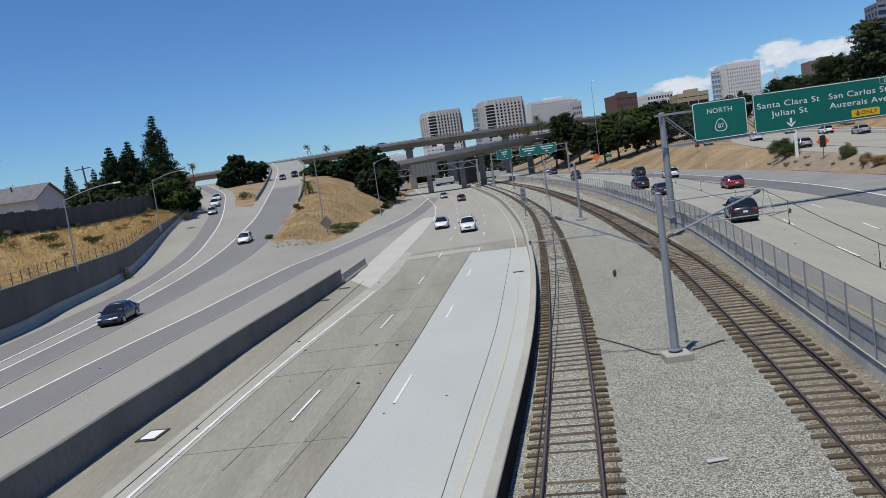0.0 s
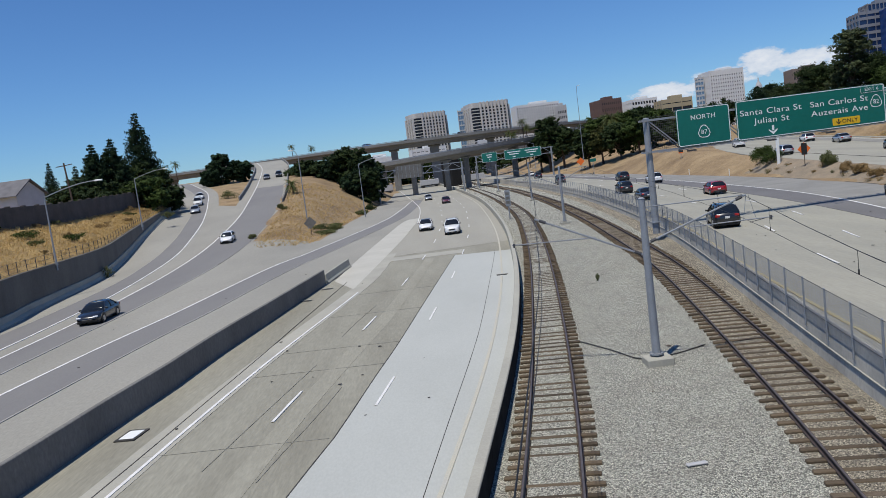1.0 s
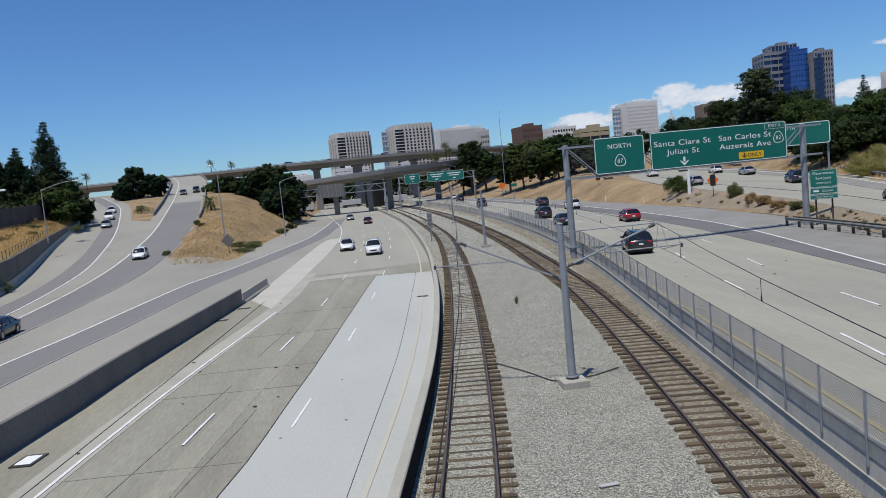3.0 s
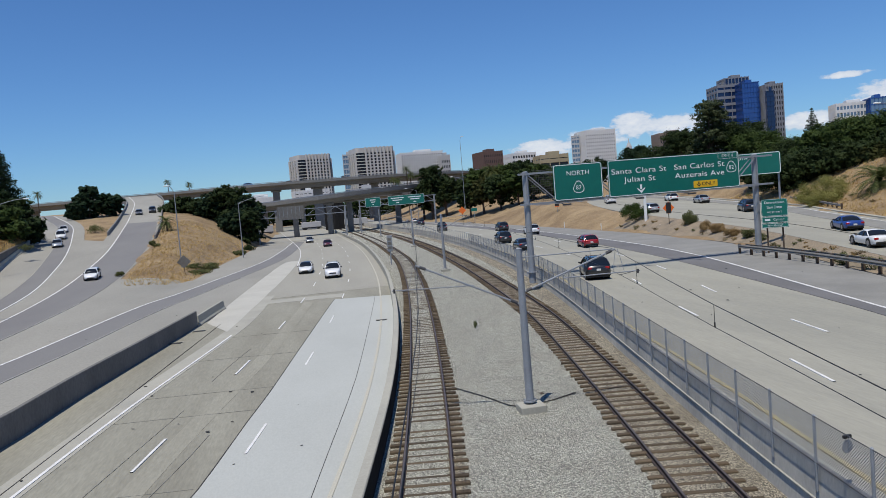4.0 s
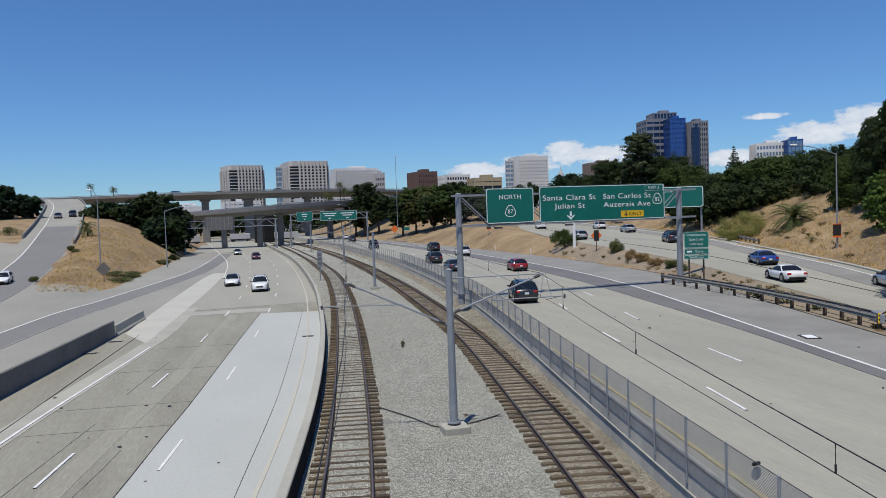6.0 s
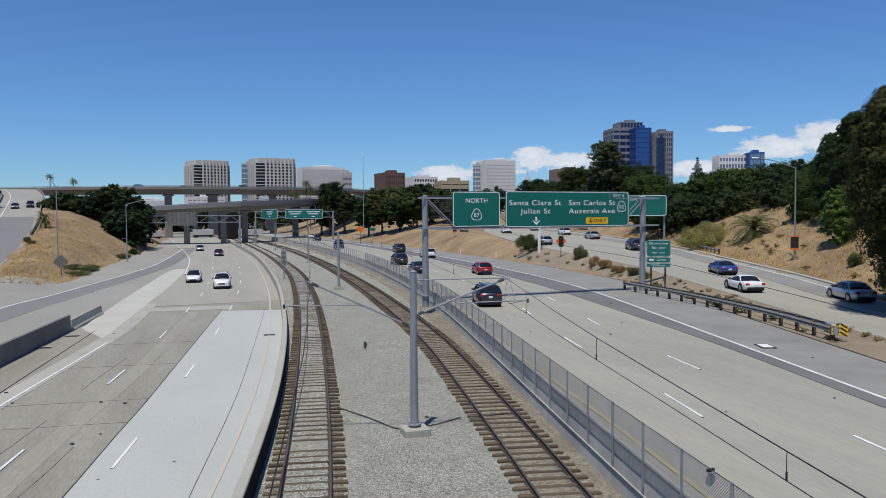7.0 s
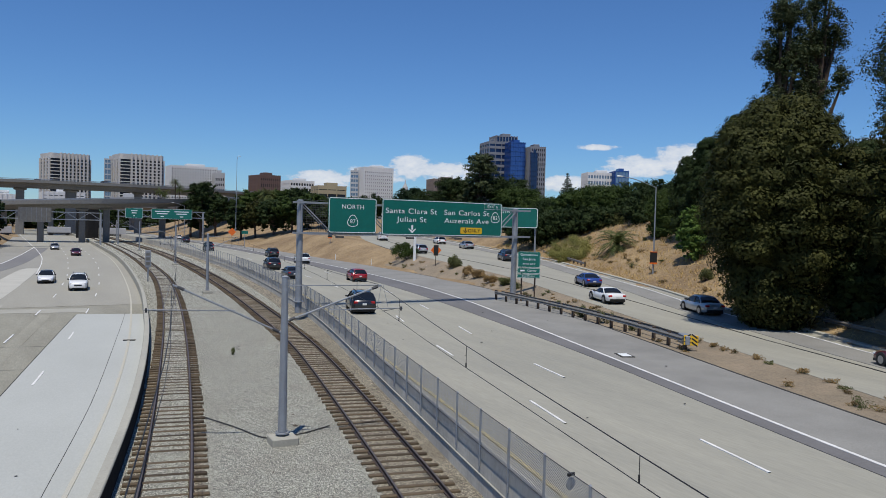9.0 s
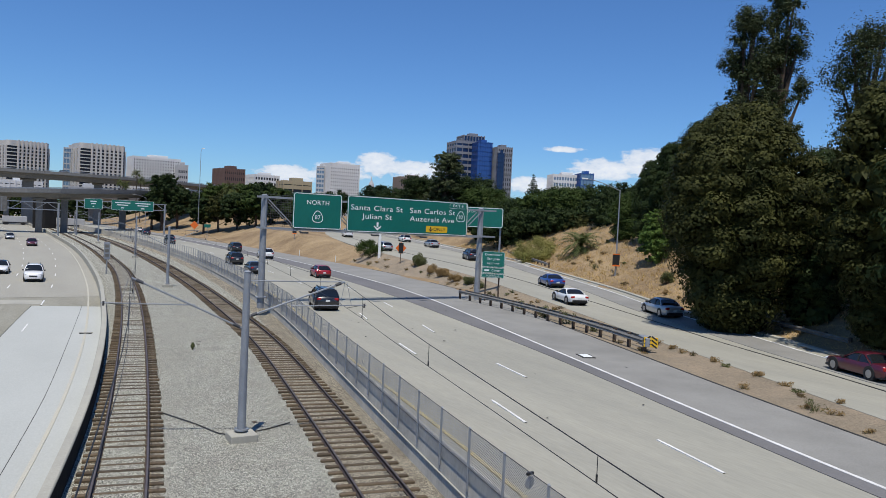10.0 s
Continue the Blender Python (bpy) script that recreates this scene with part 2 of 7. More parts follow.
M["dark_steel"] = material("dark_steel", (0.10, 0.10, 0.105), 0.6, 0.5, vary=0.2, scale=1.5, fine=20.0, bump=0.05)
M["rail"] = material("rail_steel", (0.07, 0.05, 0.042), 0.75, 0.1, vary=0.25, scale=2.0, fine=20.0, bump=0.1)
M["railhead"] = material("rail_head", (0.15, 0.13, 0.125), 0.55, 0.4, vary=0.15, scale=2.0, fine=20.0, bump=0.05)
M["tie"] = material("tie_timber", (0.105, 0.078, 0.047), 0.92, vary=0.3, scale=2.5, fine=18.0, bump=0.5, color2=(0.08, 0.057, 0.033), per_object=0.35, stretch=(0.4, 3, 1))
M["tie_far"] = material("tie_timber_far", (0.13, 0.095, 0.056), 0.92, vary=0.3, scale=2.5, fine=18.0, bump=0.5, color2=(0.15, 0.115, 0.08), island=0.35)
M["sign_green"] = material("sign_green", (0.003, 0.145, 0.112), 0.45, vary=0.06, scale=0.6, fine=3.0, bump=0.0)
M["sign_white"] = plain("sign_white", (0.78, 0.80, 0.78), 0.45)
M["sign_yellow"] = plain("sign_yellow", (0.75, 0.45, 0.02), 0.45)
M["sign_orange"] = plain("sign_orange", (0.8, 0.16, 0.02), 0.5)
M["black"] = plain("matt_black", (0.015, 0.015, 0.015), 0.6)
M["sign_back"] = material("sign_back", (0.20, 0.19, 0.17), 0.6, 0.3, vary=0.15, scale=2.0, fine=12.0, bump=0.05)
M["deck"] = material("viaduct_concrete", (0.215, 0.21, 0.195), 0.88, vary=0.16, scale=0.06, fine=2.0, bump=0.2, color2=(0.15, 0.147, 0.138))
M["bark"] = material("bark", (0.12, 0.085, 0.06), 0.95, vary=0.3, scale=3.0, fine=14.0, bump=0.8)
M["sound_wall"] = material("sound_wall_block", (0.095, 0.08, 0.07), 0.9, vary=0.2, scale=0.4, fine=6.0, bump=0.4)
M["leaf_dark"] = leaf_material("leaf_dark", (0.012, 0.023, 0.008), (0.046, 0.066, 0.022))
M["leaf_mid"] = leaf_material("leaf_mid", (0.022, 0.042, 0.010), (0.07, 0.098, 0.026))
M["leaf_olive"] = leaf_material("leaf_olive", (0.016, 0.022, 0.007), (0.088, 0.090, 0.027))
M["leaf_conifer"] = leaf_material("leaf_conifer", (0.010, 0.024, 0.012), (0.03, 0.05, 0.022))
M["leaf_bright"] = leaf_material("leaf_bright", (0.05, 0.10, 0.02), (0.13, 0.19, 0.045))
M["leaf_palm"] = leaf_material("leaf_palm", (0.05, 0.075, 0.02), (0.12, 0.13, 0.05))
M["leaf_broom"] = leaf_material("leaf_broom", (0.16, 0.17, 0.05), (0.34, 0.31, 0.10))
M["leaf_gum"] = leaf_material("leaf_gum", (0.028, 0.042, 0.018), (0.10, 0.118, 0.055))
M["leaf_dry"] = leaf_material("leaf_dry", (0.20, 0.13, 0.055), (0.38, 0.27, 0.13))
M["leaf_scrub"] = leaf_material("leaf_scrub", (0.09, 0.065, 0.035), (0.20, 0.145, 0.07))
M["straw"] = leaf_material("straw", (0.42, 0.29, 0.115), (0.60, 0.43, 0.19))
M["leaf_weed"] = leaf_material("leaf_weed", (0.06, 0.08, 0.03), (0.17, 0.17, 0.07))


# ---- shape helpers ----
def part(name, bm, mat, parent=None, label=""):
    """Links a bmesh as one mesh object, under a thing or a part if one is given."""
    me = bpy.data.meshes.new(name)
    bm.to_mesh(me)
    bm.free()
    me.materials.append(mat)
    ob = new(name, me)
    ob.parent = parent
    return tagged(ob, label) if label else ob


def soup(name, verts, faces, mat, parent=None, label="", smooth=False):
    """The same from plain lists."""
    me = bpy.data.meshes.new(name)
    me.from_pydata([tuple(map(float, v)) for v in verts], [], faces)
    me.materials.append(mat)
    if smooth:
        me.polygons.foreach_set("use_smooth", [True] * len(me.polygons))
    me.update()
    ob = new(name, me)
    ob.parent = parent
    return tagged(ob, label) if label else ob


def holder(name, m, label, category, group="", kind=""):
    ob = new(name)
    ob.matrix_basis = m
    return tagged(ob, label, category, group, kind)


def box(bm, cx, cy, cz, sx, sy, sz, m=None, bevel=0.0):
    r = bmesh.ops.create_cube(bm, size=1.0)
    bmesh.ops.scale(bm, vec=(sx, sy, sz), verts=r["verts"])
    bmesh.ops.translate(bm, vec=(cx, cy, cz), verts=r["verts"])
    if m is not None:
        bmesh.ops.transform(bm, matrix=m, verts=r["verts"])
    if bevel:
        edges = list({e for v in r["verts"] for e in v.link_edges})
        bmesh.ops.bevel(bm, geom=edges, offset=bevel, segments=1, affect="EDGES")
    return bm


def rod(bm, p0, p1, r0, r1=None, n=8, caps=True):
    p0, p1 = Vector(p0), Vector(p1)
    d = p1 - p0
    r = bmesh.ops.create_cone(bm, cap_ends=caps, segments=n, radius1=r0, radius2=r0 if r1 is None else r1, depth=d.length)
    q = d.to_track_quat("Z", "Y").to_matrix().to_4x4()
    bmesh.ops.transform(bm, matrix=Matrix.Translation((p0 + p1) / 2) @ q, verts=r["verts"])
    return bm


def bar(bm, p0, p1, w, h):
    """A straight square bar from p0 to p1."""
    p0, p1 = Vector(p0), Vector(p1)
    d = p1 - p0
    m = Matrix.Translation((p0 + p1) / 2) @ d.to_track_quat("Y", "Z").to_matrix().to_4x4()
    return box(bm, 0, 0, 0, w, d.length, h, m)


def B():
    return bmesh.new()


def line(points, step=2.0, ease=0.0):
    """A smooth plan line through control points, sampled about every step metres and eased over so many metres: an array of x, y."""
    p = np.array(points, float)
    p = np.vstack([2 * p[0] - p[1], p, 2 * p[-1] - p[-2]])
    out = []
    for i in range(1, len(p) - 2):
        a, b, c, d = p[i - 1:i + 3]
        n = max(2, int(np.linalg.norm(c - b) / step))
        for t in np.arange(n) / n:
            out.append(0.5 * (2 * b + (c - a) * t + (2 * a - 5 * b + 4 * c - d) * t * t + (3 * b - a - 3 * c + d) * t ** 3))
    out.append(p[-2])
    out = np.array(out)
    if ease:
        s = np.r_[0, np.cumsum(np.linalg.norm(np.diff(out, axis=0), axis=1))]
        out = even(out, max(8, int(s[-1] / step)))
        k = int(3 * ease / step)
        kern = np.exp(-0.5 * (np.arange(-k, k + 1) * step / ease) ** 2)
        kern /= kern.sum()
        head = 2 * out[0] - out[k:0:-1]
        tail = 2 * out[-1] - out[-2:-k - 2:-1]
        pad = np.vstack([head, out, tail])
        out = np.stack([np.convolve(pad[:, c], kern, "valid") for c in (0, 1)], 1)
    return out


def side(ln, d):
    """The line moved d metres to its right."""
    t = np.gradient(ln, axis=0)
    t /= np.linalg.norm(t, axis=1)[:, None]
    return ln + np.stack([t[:, 1], -t[:, 0]], 1) * (d if np.isscalar(d) else np.asarray(d)[:, None])


def even(ln, n):
    s = np.r_[0, np.cumsum(np.linalg.norm(np.diff(ln, axis=0), axis=1))]
    q = np.linspace(0, s[-1], n)
    return np.stack([np.interp(q, s, ln[:, 0]), np.interp(q, s, ln[:, 1])], 1)


def length(ln):
    return float(np.linalg.norm(np.diff(ln, axis=0), axis=1).sum())


def cut(ln, y0, y1):
    return ln[(ln[:, 1] >= y0) & (ln[:, 1] <= y1)]


def x_at(ln, y):
    return np.interp(y, ln[:, 1], ln[:, 0])


def strip(name, a, b, zf, mat, up=0.0, thick=0.35, n=None, across=2, parent=None, label="", za=None):
    """A paved sheet between two plan lines, with a skirt down its edges."""
    n = n or int(max(length(a), length(b)) / 2.5) + 2
    a, b = even(a, n), even(b, n)
    verts, faces = [], []
    for i in range(n):
        row = [a[i] + (b[i] - a[i]) * k / across for k in range(across + 1)]
        z = [zf(*q) + up for q in row]
        verts.append((*row[0], z[0] - thick))
        verts += [(*q, zz) for q, zz in zip(row, z)]
        verts.append((*row[-1], z[-1] - thick))
    w = across + 3
    for i in range(n - 1):
        for k in range(w - 1):
            o = i * w + k
            faces.append((o, o + 1, o + w + 1, o + w))
    return soup(name, verts, faces, mat, parent, label)


def sweep(name, ln, profile, zf, mat, parent=None, label="", closed=True):
    """A profile of (right, up) points drawn along a plan line."""
    t = np.gradient(ln, axis=0)
    t /= np.linalg.norm(t, axis=1)[:, None]
    verts, faces, k = [], [], len(profile)
    for (x, y), (tx, ty) in zip(ln, t):
        z = zf(x, y)
        verts += [(x + ty * u, y - tx * u, z + v) for u, v in profile]
    for i in range(len(ln) - 1):
        for j in range(k if closed else k - 1):
            a, b = i * k + j, i * k + (j + 1) % k
            faces.append((a, b, b + k, a + k))
    faces.append(tuple(range(k)))
    faces.append(tuple(range((len(ln) - 1) * k, len(ln) * k))[::-1])
    return soup(name, verts, faces, mat, parent, label)


# ---- the plan ----
def soft_plus(v, s=12.0):
    return s * np.logaddexp(0, v / s)


def rise(r):
    """Height of the climbing ramps by distance."""
    return 0.085 * soft_plus(r - 105.0)


def rise_right(r):
    """Height of the second northbound road by distance."""
    return 1.2 + 0.028 * np.maximum(0, r - 55.0)


def smooth(a, b, v):
    u = np.clip((v - a) / (b - a), 0, 1)
    return u * u * (3 - 2 * u)


flat = lambda x, y: 0.0
ramp_z = lambda x, y: float(rise(math.hypot(x, y)))
free_z = lambda x, y: 1.0
second_z = lambda x, y: float(rise_right(math.hypot(x, y)))

L_PARAPET = line([(-3.0, 0), (0.95, 20), (1.94, 25.05), (3.24, 31.7), (4.89, 43.6), (6.0, 52), (7.15, 63.4), (9.49, 91), (11.74, 140), (12.2, 187), (10.5, 290), (3.5, 484)], ease=7.0)
L_TRACK_A = line([(-1.15, 0), (2.62, 20), (3.46, 24.6), (4.5, 31.3), (6.25, 43.1), (7.68, 53.1), (9.8, 69.3), (12.3, 91.7), (14.6, 121), (16.4, 187), (15.3, 291), (9.0, 484)], 0.4, 7.0)
L_TRACK_B = line([(6.0, 0), (9.45, 15.7), (10.2, 19.4), (10.9, 23.2), (11.4, 25.9), (12.05, 29.7), (13.4, 37.7), (15.25, 48.1), (17.4, 69), (19.5, 93), (22.0, 138), (23.2, 201), (21.1, 289), (14, 484)], 0.4, 7.0)
L_FENCE = line([(8.4, 0), (10.4, 12.6), (10.68, 14.4), (11.1, 16.6), (11.78, 20.1), (12.74, 24.6), (13.61, 29.8), (15.0, 36.5), (16.72, 45.6), (18.86, 56.6), (20.8, 70), (23.6, 95), (26.6, 138), (27.6, 201), (25.5, 289), (18, 484)], ease=7.0)
L_YELLOW_R = line([(9.4, 0), (12.75, 16.9), (13.25, 19.2), (14.25, 24.8), (15.5, 32.9), (16.83, 41.2), (20.2, 57), (22.2, 70), (25.0, 95), (28.0, 138), (29.0, 201), (27.0, 289), (19.5, 484)], ease=7.0)
L_SOLID_R = line([(19.0, -8), (22.2, 7), (23.5, 13.1), (24.31, 16.9), (26.25, 24.2), (28.7, 34.0), (30.35, 40.4), (33.5, 53), (35.9, 62.4), (37.6, 71.4), (39.0, 80), (41.3, 108), (42.4, 139), (42.3, 175), (40, 240), (33, 330), (26, 484)], ease=5.0)
L_PAVE_R = line([(21.5, -8), (26.0, 7), (28.75, 16.05), (30.1, 21.6), (32.85, 30.5), (35.1, 37.5), (37.6, 46), (43.5, 64.2), (45.5, 74.8), (47.8, 95), (49.0, 120), (49.2, 146), (48.2, 175), (45.2, 240), (38, 330), (31, 484)], ease=5.0)
L_SECOND_L = line([(25.0, -8), (28.5, 7), (31.9, 18), (35.8, 28.7), (38.9, 38.3), (45, 60), (50.2, 82), (53.6, 112), (57, 135), (66, 170), (80, 200)])
L_SECOND_R = line([(36, -8), (40.0, 10), (43.6, 22), (47.8, 33.6), (52.5, 48), (58.8, 63.6), (66.0, 85), (72.2, 104), (79, 139), (86.1, 180), (98, 205)])
L_BARRIER = line([(-16.6, 0), (-13.9, 20), (-12.9, 29), (-12.24, 33.8), (-11.7, 39.6), (-10.14, 51.3), (-8.75, 62.3), (-8.4, 66.5)])
L_EDGE_L = line([(-13.2, 0), (-10.6, 20), (-9.84, 26.7), (-8.5, 37.1), (-5.6, 55.5), (-4.4, 66), (-3.09, 90), (-1.6, 110), (-1.05, 127), (-0.73, 150), (-1.04, 172), (-2.75, 210), (-7, 290), (-14, 430)])
L_EXIT = line([(-24, 0), (-22.7, 26), (-21.8, 38), (-20.7, 48.5), (-19.6, 56), (-18.3, 68), (-16.7, 80.5), (-14.6, 92.2), (-7.6, 134), (-5.0, 165), (-2.8, 209)])
L_HILL_R = line([(-25.3, 102), (-18.9, 102.5), (-15.9, 107), (-15.1, 120), (-14.4, 143), (-12.6, 176), (-11.0, 236), (-14, 300)])
L_MID_L = line([(-26.5, 0), (-27.3, 30), (-27.5, 50), (-27.8, 62), (-28.4, 70), (-29.1, 81), (-30.0, 93), (-31.2, 109), (-33.0, 129), (-35.0, 148), (-39.7, 181), (-46.0, 222), (-57, 285), (-68, 330)])
L_MID_R = line([(-22, 86), (-25.1, 112), (-27.3, 144), (-32, 185), (-38.2, 226), (-47.2, 285), (-57, 330)])
L_FARL_R = line([(-28, 0), (-28.7, 30), (-29.2, 51), (-29.75, 61), (-30.65, 73), (-32.4, 88.7), (-34.3, 105), (-37.3, 123), (-41.4, 145), (-48.6, 176), (-57.3, 208), (-72, 245)])
L_FARL_L = line([(-31.8, 0), (-32.4, 30), (-32.6, 52), (-33.0, 64), (-34.0, 80), (-35.2, 91), (-37.7, 109), (-42.0, 133), (-51.8, 178), (-61.6, 210), (-77, 247)])
L_WALL = line([(-33.5, 0), (-34.0, 30), (-34.3, 57.5), (-36.3, 70), (-38.3, 88), (-40.2, 98), (-47.8, 132), (-54.6, 168), (-58.2, 182), (-66, 212), (-81, 250)])
L_MERGE = line([(-24.7, 0), (-24.7, 42), (-24.45, 60), (-24.5, 77), (-24.9, 100), (-26.3, 125), (-29.6, 160), (-34.4, 195), (-36.5, 206)])
L_SOUND = line([(-43, 40), (-44.5, 60), (-47.0, 82.7), (-49.8, 106), (-56.0, 151), (-60.6, 178), (-61.6, 190)])


def back(ln):
    """The same line carried straight on behind the bridge from which one looks."""
    d = (ln[1] - ln[0]) / np.linalg.norm(ln[1] - ln[0])
    q = np.arange(int((ln[0, 1] + 44) / d[1] / 2), 0, -1)[:, None] * 2.0
    return np.vstack([ln[0] - d * q, ln])


L_PARAPET, L_TRACK_A, L_TRACK_B, L_FENCE, L_YELLOW_R, L_SOLID_R = (back(q) for q in (L_PARAPET, L_TRACK_A, L_TRACK_B, L_FENCE, L_YELLOW_R, L_SOLID_R))
L_PAVE_R, L_SECOND_L, L_SECOND_R, L_BARRIER, L_EDGE_L, L_EXIT = (back(q) for q in (L_PAVE_R, L_SECOND_L, L_SECOND_R, L_BARRIER, L_EDGE_L, L_EXIT))
L_MID_L, L_FARL_R, L_FARL_L, L_WALL, L_MERGE = (back(q) for q in (L_MID_L, L_FARL_R, L_FARL_L, L_WALL, L_MERGE))


def ground_z(x, y):
    """The lie of the land, just under the paving."""
    r, a = math.hypot(x, y), math.degrees(math.atan2(x, y))
    if x < 0 and a > -70 and y > 40:
        outer = np.interp(r, [100, 115, 180, 240, 300], [-9.3, -8.3, -4.3, -2.5, -2.0])
        inner = np.interp(r, [100, 112, 144, 185, 285], [-13.0, -12.5, -10.9, -10.0, -9.5])
        u = np.clip((outer - a) / (outer - inner), 0, 1)
        h = float(rise(min(r, 262))) * (1 - smooth(262, 310, r) * 0.75)
        mound = 1.3 * math.sin(math.pi * u) * smooth(105, 140, r)
        return (1 - (1 - u) ** 1.7) * h + mound * noise_amount(x, y) - 0.07
    if x > 0:
        xf = x_at(L_FENCE, y)
        if x < xf + 0.6 or y > 480:
            return -0.07
        xp = x_at(L_PAVE_R, y)
        if x < xp:
            return -0.07 + 1.0 * smooth(xf + 2.8, xf + 4.4, x)
        z2 = float(rise_right(r))
        hill = 1.0 + 0.30 * soft_plus(x - xp - 3.0, 2.0)
        hill = min(hill, 8.6)
        if y < 205:
            xl, xr = x_at(L_SECOND_L, y), x_at(L_SECOND_R, y)
            if x < xl:
                u = (x - xp) / max(0.5, xl - xp)
                low = 0.95 + (z2 - 1.0) * u
                return low + smooth(120, 175, y) * 2.5 * math.sin(math.pi * u) - 0.03
            if x < xr:
                return z2 - 0.07 + 3.5 * smooth(185, 205, y)
            d = x - xr
            bank = z2 - 0.05 + min(0.46 * float(soft_plus(d - 1.5, 1.0)), 7.2 + 0.02 * d)
            return bank + 0.35 * noise.noise((x * 0.12, y * 0.12, 1))
        return hill * smooth(480, 380, y) + 0.3 * noise.noise((x * 0.1, y * 0.1, 4))
    return -0.07


def noise_amount(x, y):
    return 1.0 + 0.5 * noise.noise((x * 0.08, y * 0.08, 2.0))


def build_ground():
    xs = np.r_[-4200, -2500, -1400, -800, -500, -350, -260, np.arange(-200, 240, 2.0), 260, 320, 420, 600, 900, 1500, 2600, 4200]
    ys = np.r_[-4200, -2000, -900, -400, -200, -100, np.arange(-50, 430, 2.0), 460, 500, 600, 800, 1200, 2000, 3000, 4600]
    verts = [(x, y, ground_z(x, y)) for y in ys for x in xs]
    w = len(xs)
    faces = [(j * w + i, j * w + i + 1, (j + 1) * w + i + 1, (j + 1) * w + i) for j in range(len(ys) - 1) for i in range(w - 1)]
    ob = soup("ground", verts, faces, M["ground"], smooth=True)
    tagged(ob, "rolling ground with sun-bleached dry grass beside the roads", "ground", kind="structure")


build_ground()


def road(name, label, *args, **kw):
    return tagged(strip(name, *args, **kw), label, "road", kind="structure")


def paint(ln, w, zf, mat, parent, up=0.042, name="lane_line"):
    return strip(name, side(ln, -w / 2), side(ln, w / 2), zf, mat, up, up, parent=parent, across=1)


def dashes(ln, zf, parent, w=0.105, dash=3.66, period=14.63, start=0.0, stop=1e9, name="lane_dash"):
    s = np.r_[0, np.cumsum(np.linalg.norm(np.diff(ln, axis=0), axis=1))]
    q = start
    while q + dash < min(s[-1], stop):
        t = np.linspace(q, q + dash, 3)
        seg = np.stack([np.interp(t, s, ln[:, 0]), np.interp(t, s, ln[:, 1])], 1)
        strip(name, side(seg, -w / 2), side(seg, w / 2), zf, M["white_paint"], 0.042, 0.042, n=3, across=1, parent=parent)
        q += period


left_z = lambda x, y: ground_z(x, y) + 0.07 if y > 40 else 0.0
# left roadway: collector, ramps and their wide shoulders, up to where the hillside parts them
near_wall, near_bar = cut(L_WALL, -44, 112), np.vstack([cut(L_BARRIER, -44, 63), [(-8.3, 66), (-6.1, 86.5), (-4.6, 110)]])
left_road = road("road_west", "worn grey concrete ramps with darker wheel lanes", side(near_wall, 0.1), near_bar, left_z, M["ramp_concrete"], across=16)
wall_far = cut(L_WALL, 110, 260)
road("road_far_ramp", "grey concrete ramp climbing beside a retaining wall", side(wall_far, 0.1), side(cut(L_FARL_R, 106, 250), 2.4), ramp_z, M["ramp_concrete"], across=4)
road("road_flyover_ramp", "concrete flyover ramp climbing to the viaduct", side(cut(L_MID_L, 108, 331), -2.4), cut(L_MID_R, 104, 331), ramp_z, M["ramp_concrete"], across=4, thick=1.2, up=0.01)
gore_a, gore_b = cut(L_FARL_R, 104, 170), cut(L_MID_L, 104, 166)
road("road_gore", "pale concrete gore between the two ramps", side(gore_a, 2.2), side(gore_b, -2.2), ramp_z, M["ramp_concrete"], up=-0.005, across=3)
road("road_exit", "grey concrete lane curving past a dry hillside", cut(L_HILL_R, 104, 300), cut(L_EDGE_L, 104, 300), flat, M["ramp_concrete"], up=0.012)
strip("asphalt_lane", cut(L_FARL_L, -44, 250), cut(L_FARL_R, -44, 250), ramp_z, M["asphalt"], 0.03, 0.03, parent=left_road, across=3)
strip("asphalt_lane", cut(L_MID_L, -44, 205), cut(L_MERGE, -44, 205), ramp_z, M["asphalt"], 0.035, 0.03, parent=left_road, across=3)
strip("asphalt_lane", L_EXIT, side(L_EXIT, 3.2), left_z, M["asphalt"], 0.035, 0.03, parent=left_road, across=2)
for ln in (L_FARL_R, L_MID_L):
    paint(ln, 0.18, ramp_z, M["white_paint"], left_road)
paint(cut(L_FARL_L, 60, 250), 0.10, ramp_z, M["pale_concrete"], left_road)
paint(cut(L_MERGE, -44, 90), 0.12, ramp_z, M["worn_paint"], left_road)
paint(side(cut(L_EXIT, -44, 110), 3.25), 0.10, left_z, M["worn_paint"], left_road)
paint(L_EXIT, 0.18, left_z, M["white_paint"], left_road)

# southbound roadway between the low barrier and the parapet
c_left = np.vstack([cut(L_BARRIER, -44, 63), [(-8.0, 66), (-6.0, 86.5), (-3.6, 110)], cut(L_EDGE_L, 112, 430) - (1.0, 0)])
south = road("road_south", "stained old concrete roadway with sealed joints", c_left, side(L_PARAPET, -0.1), flat, M["old_concrete"], across=8)
L_JOINT1 = back(line([(-8, 0), (-4.8, 20), (-3.96, 24.3), (-2.9, 31.9), (-2.2, 36.6), (-0.8, 47.4), (1.5, 64.9), (2.3, 70.7)]))
L_JOINT2 = back(line([(-4.0, 0), (-0.39, 22.9), (1.2, 32.7), (2.4, 41), (5.2, 63.3), (6.1, 71)]))
strip("new_slab", L_JOINT1, side(cut(L_PARAPET, -44, 71.5), -0.1), flat, M["new_concrete"], 0.02, 0.03, parent=south, across=4, label="pale fresh concrete lane")
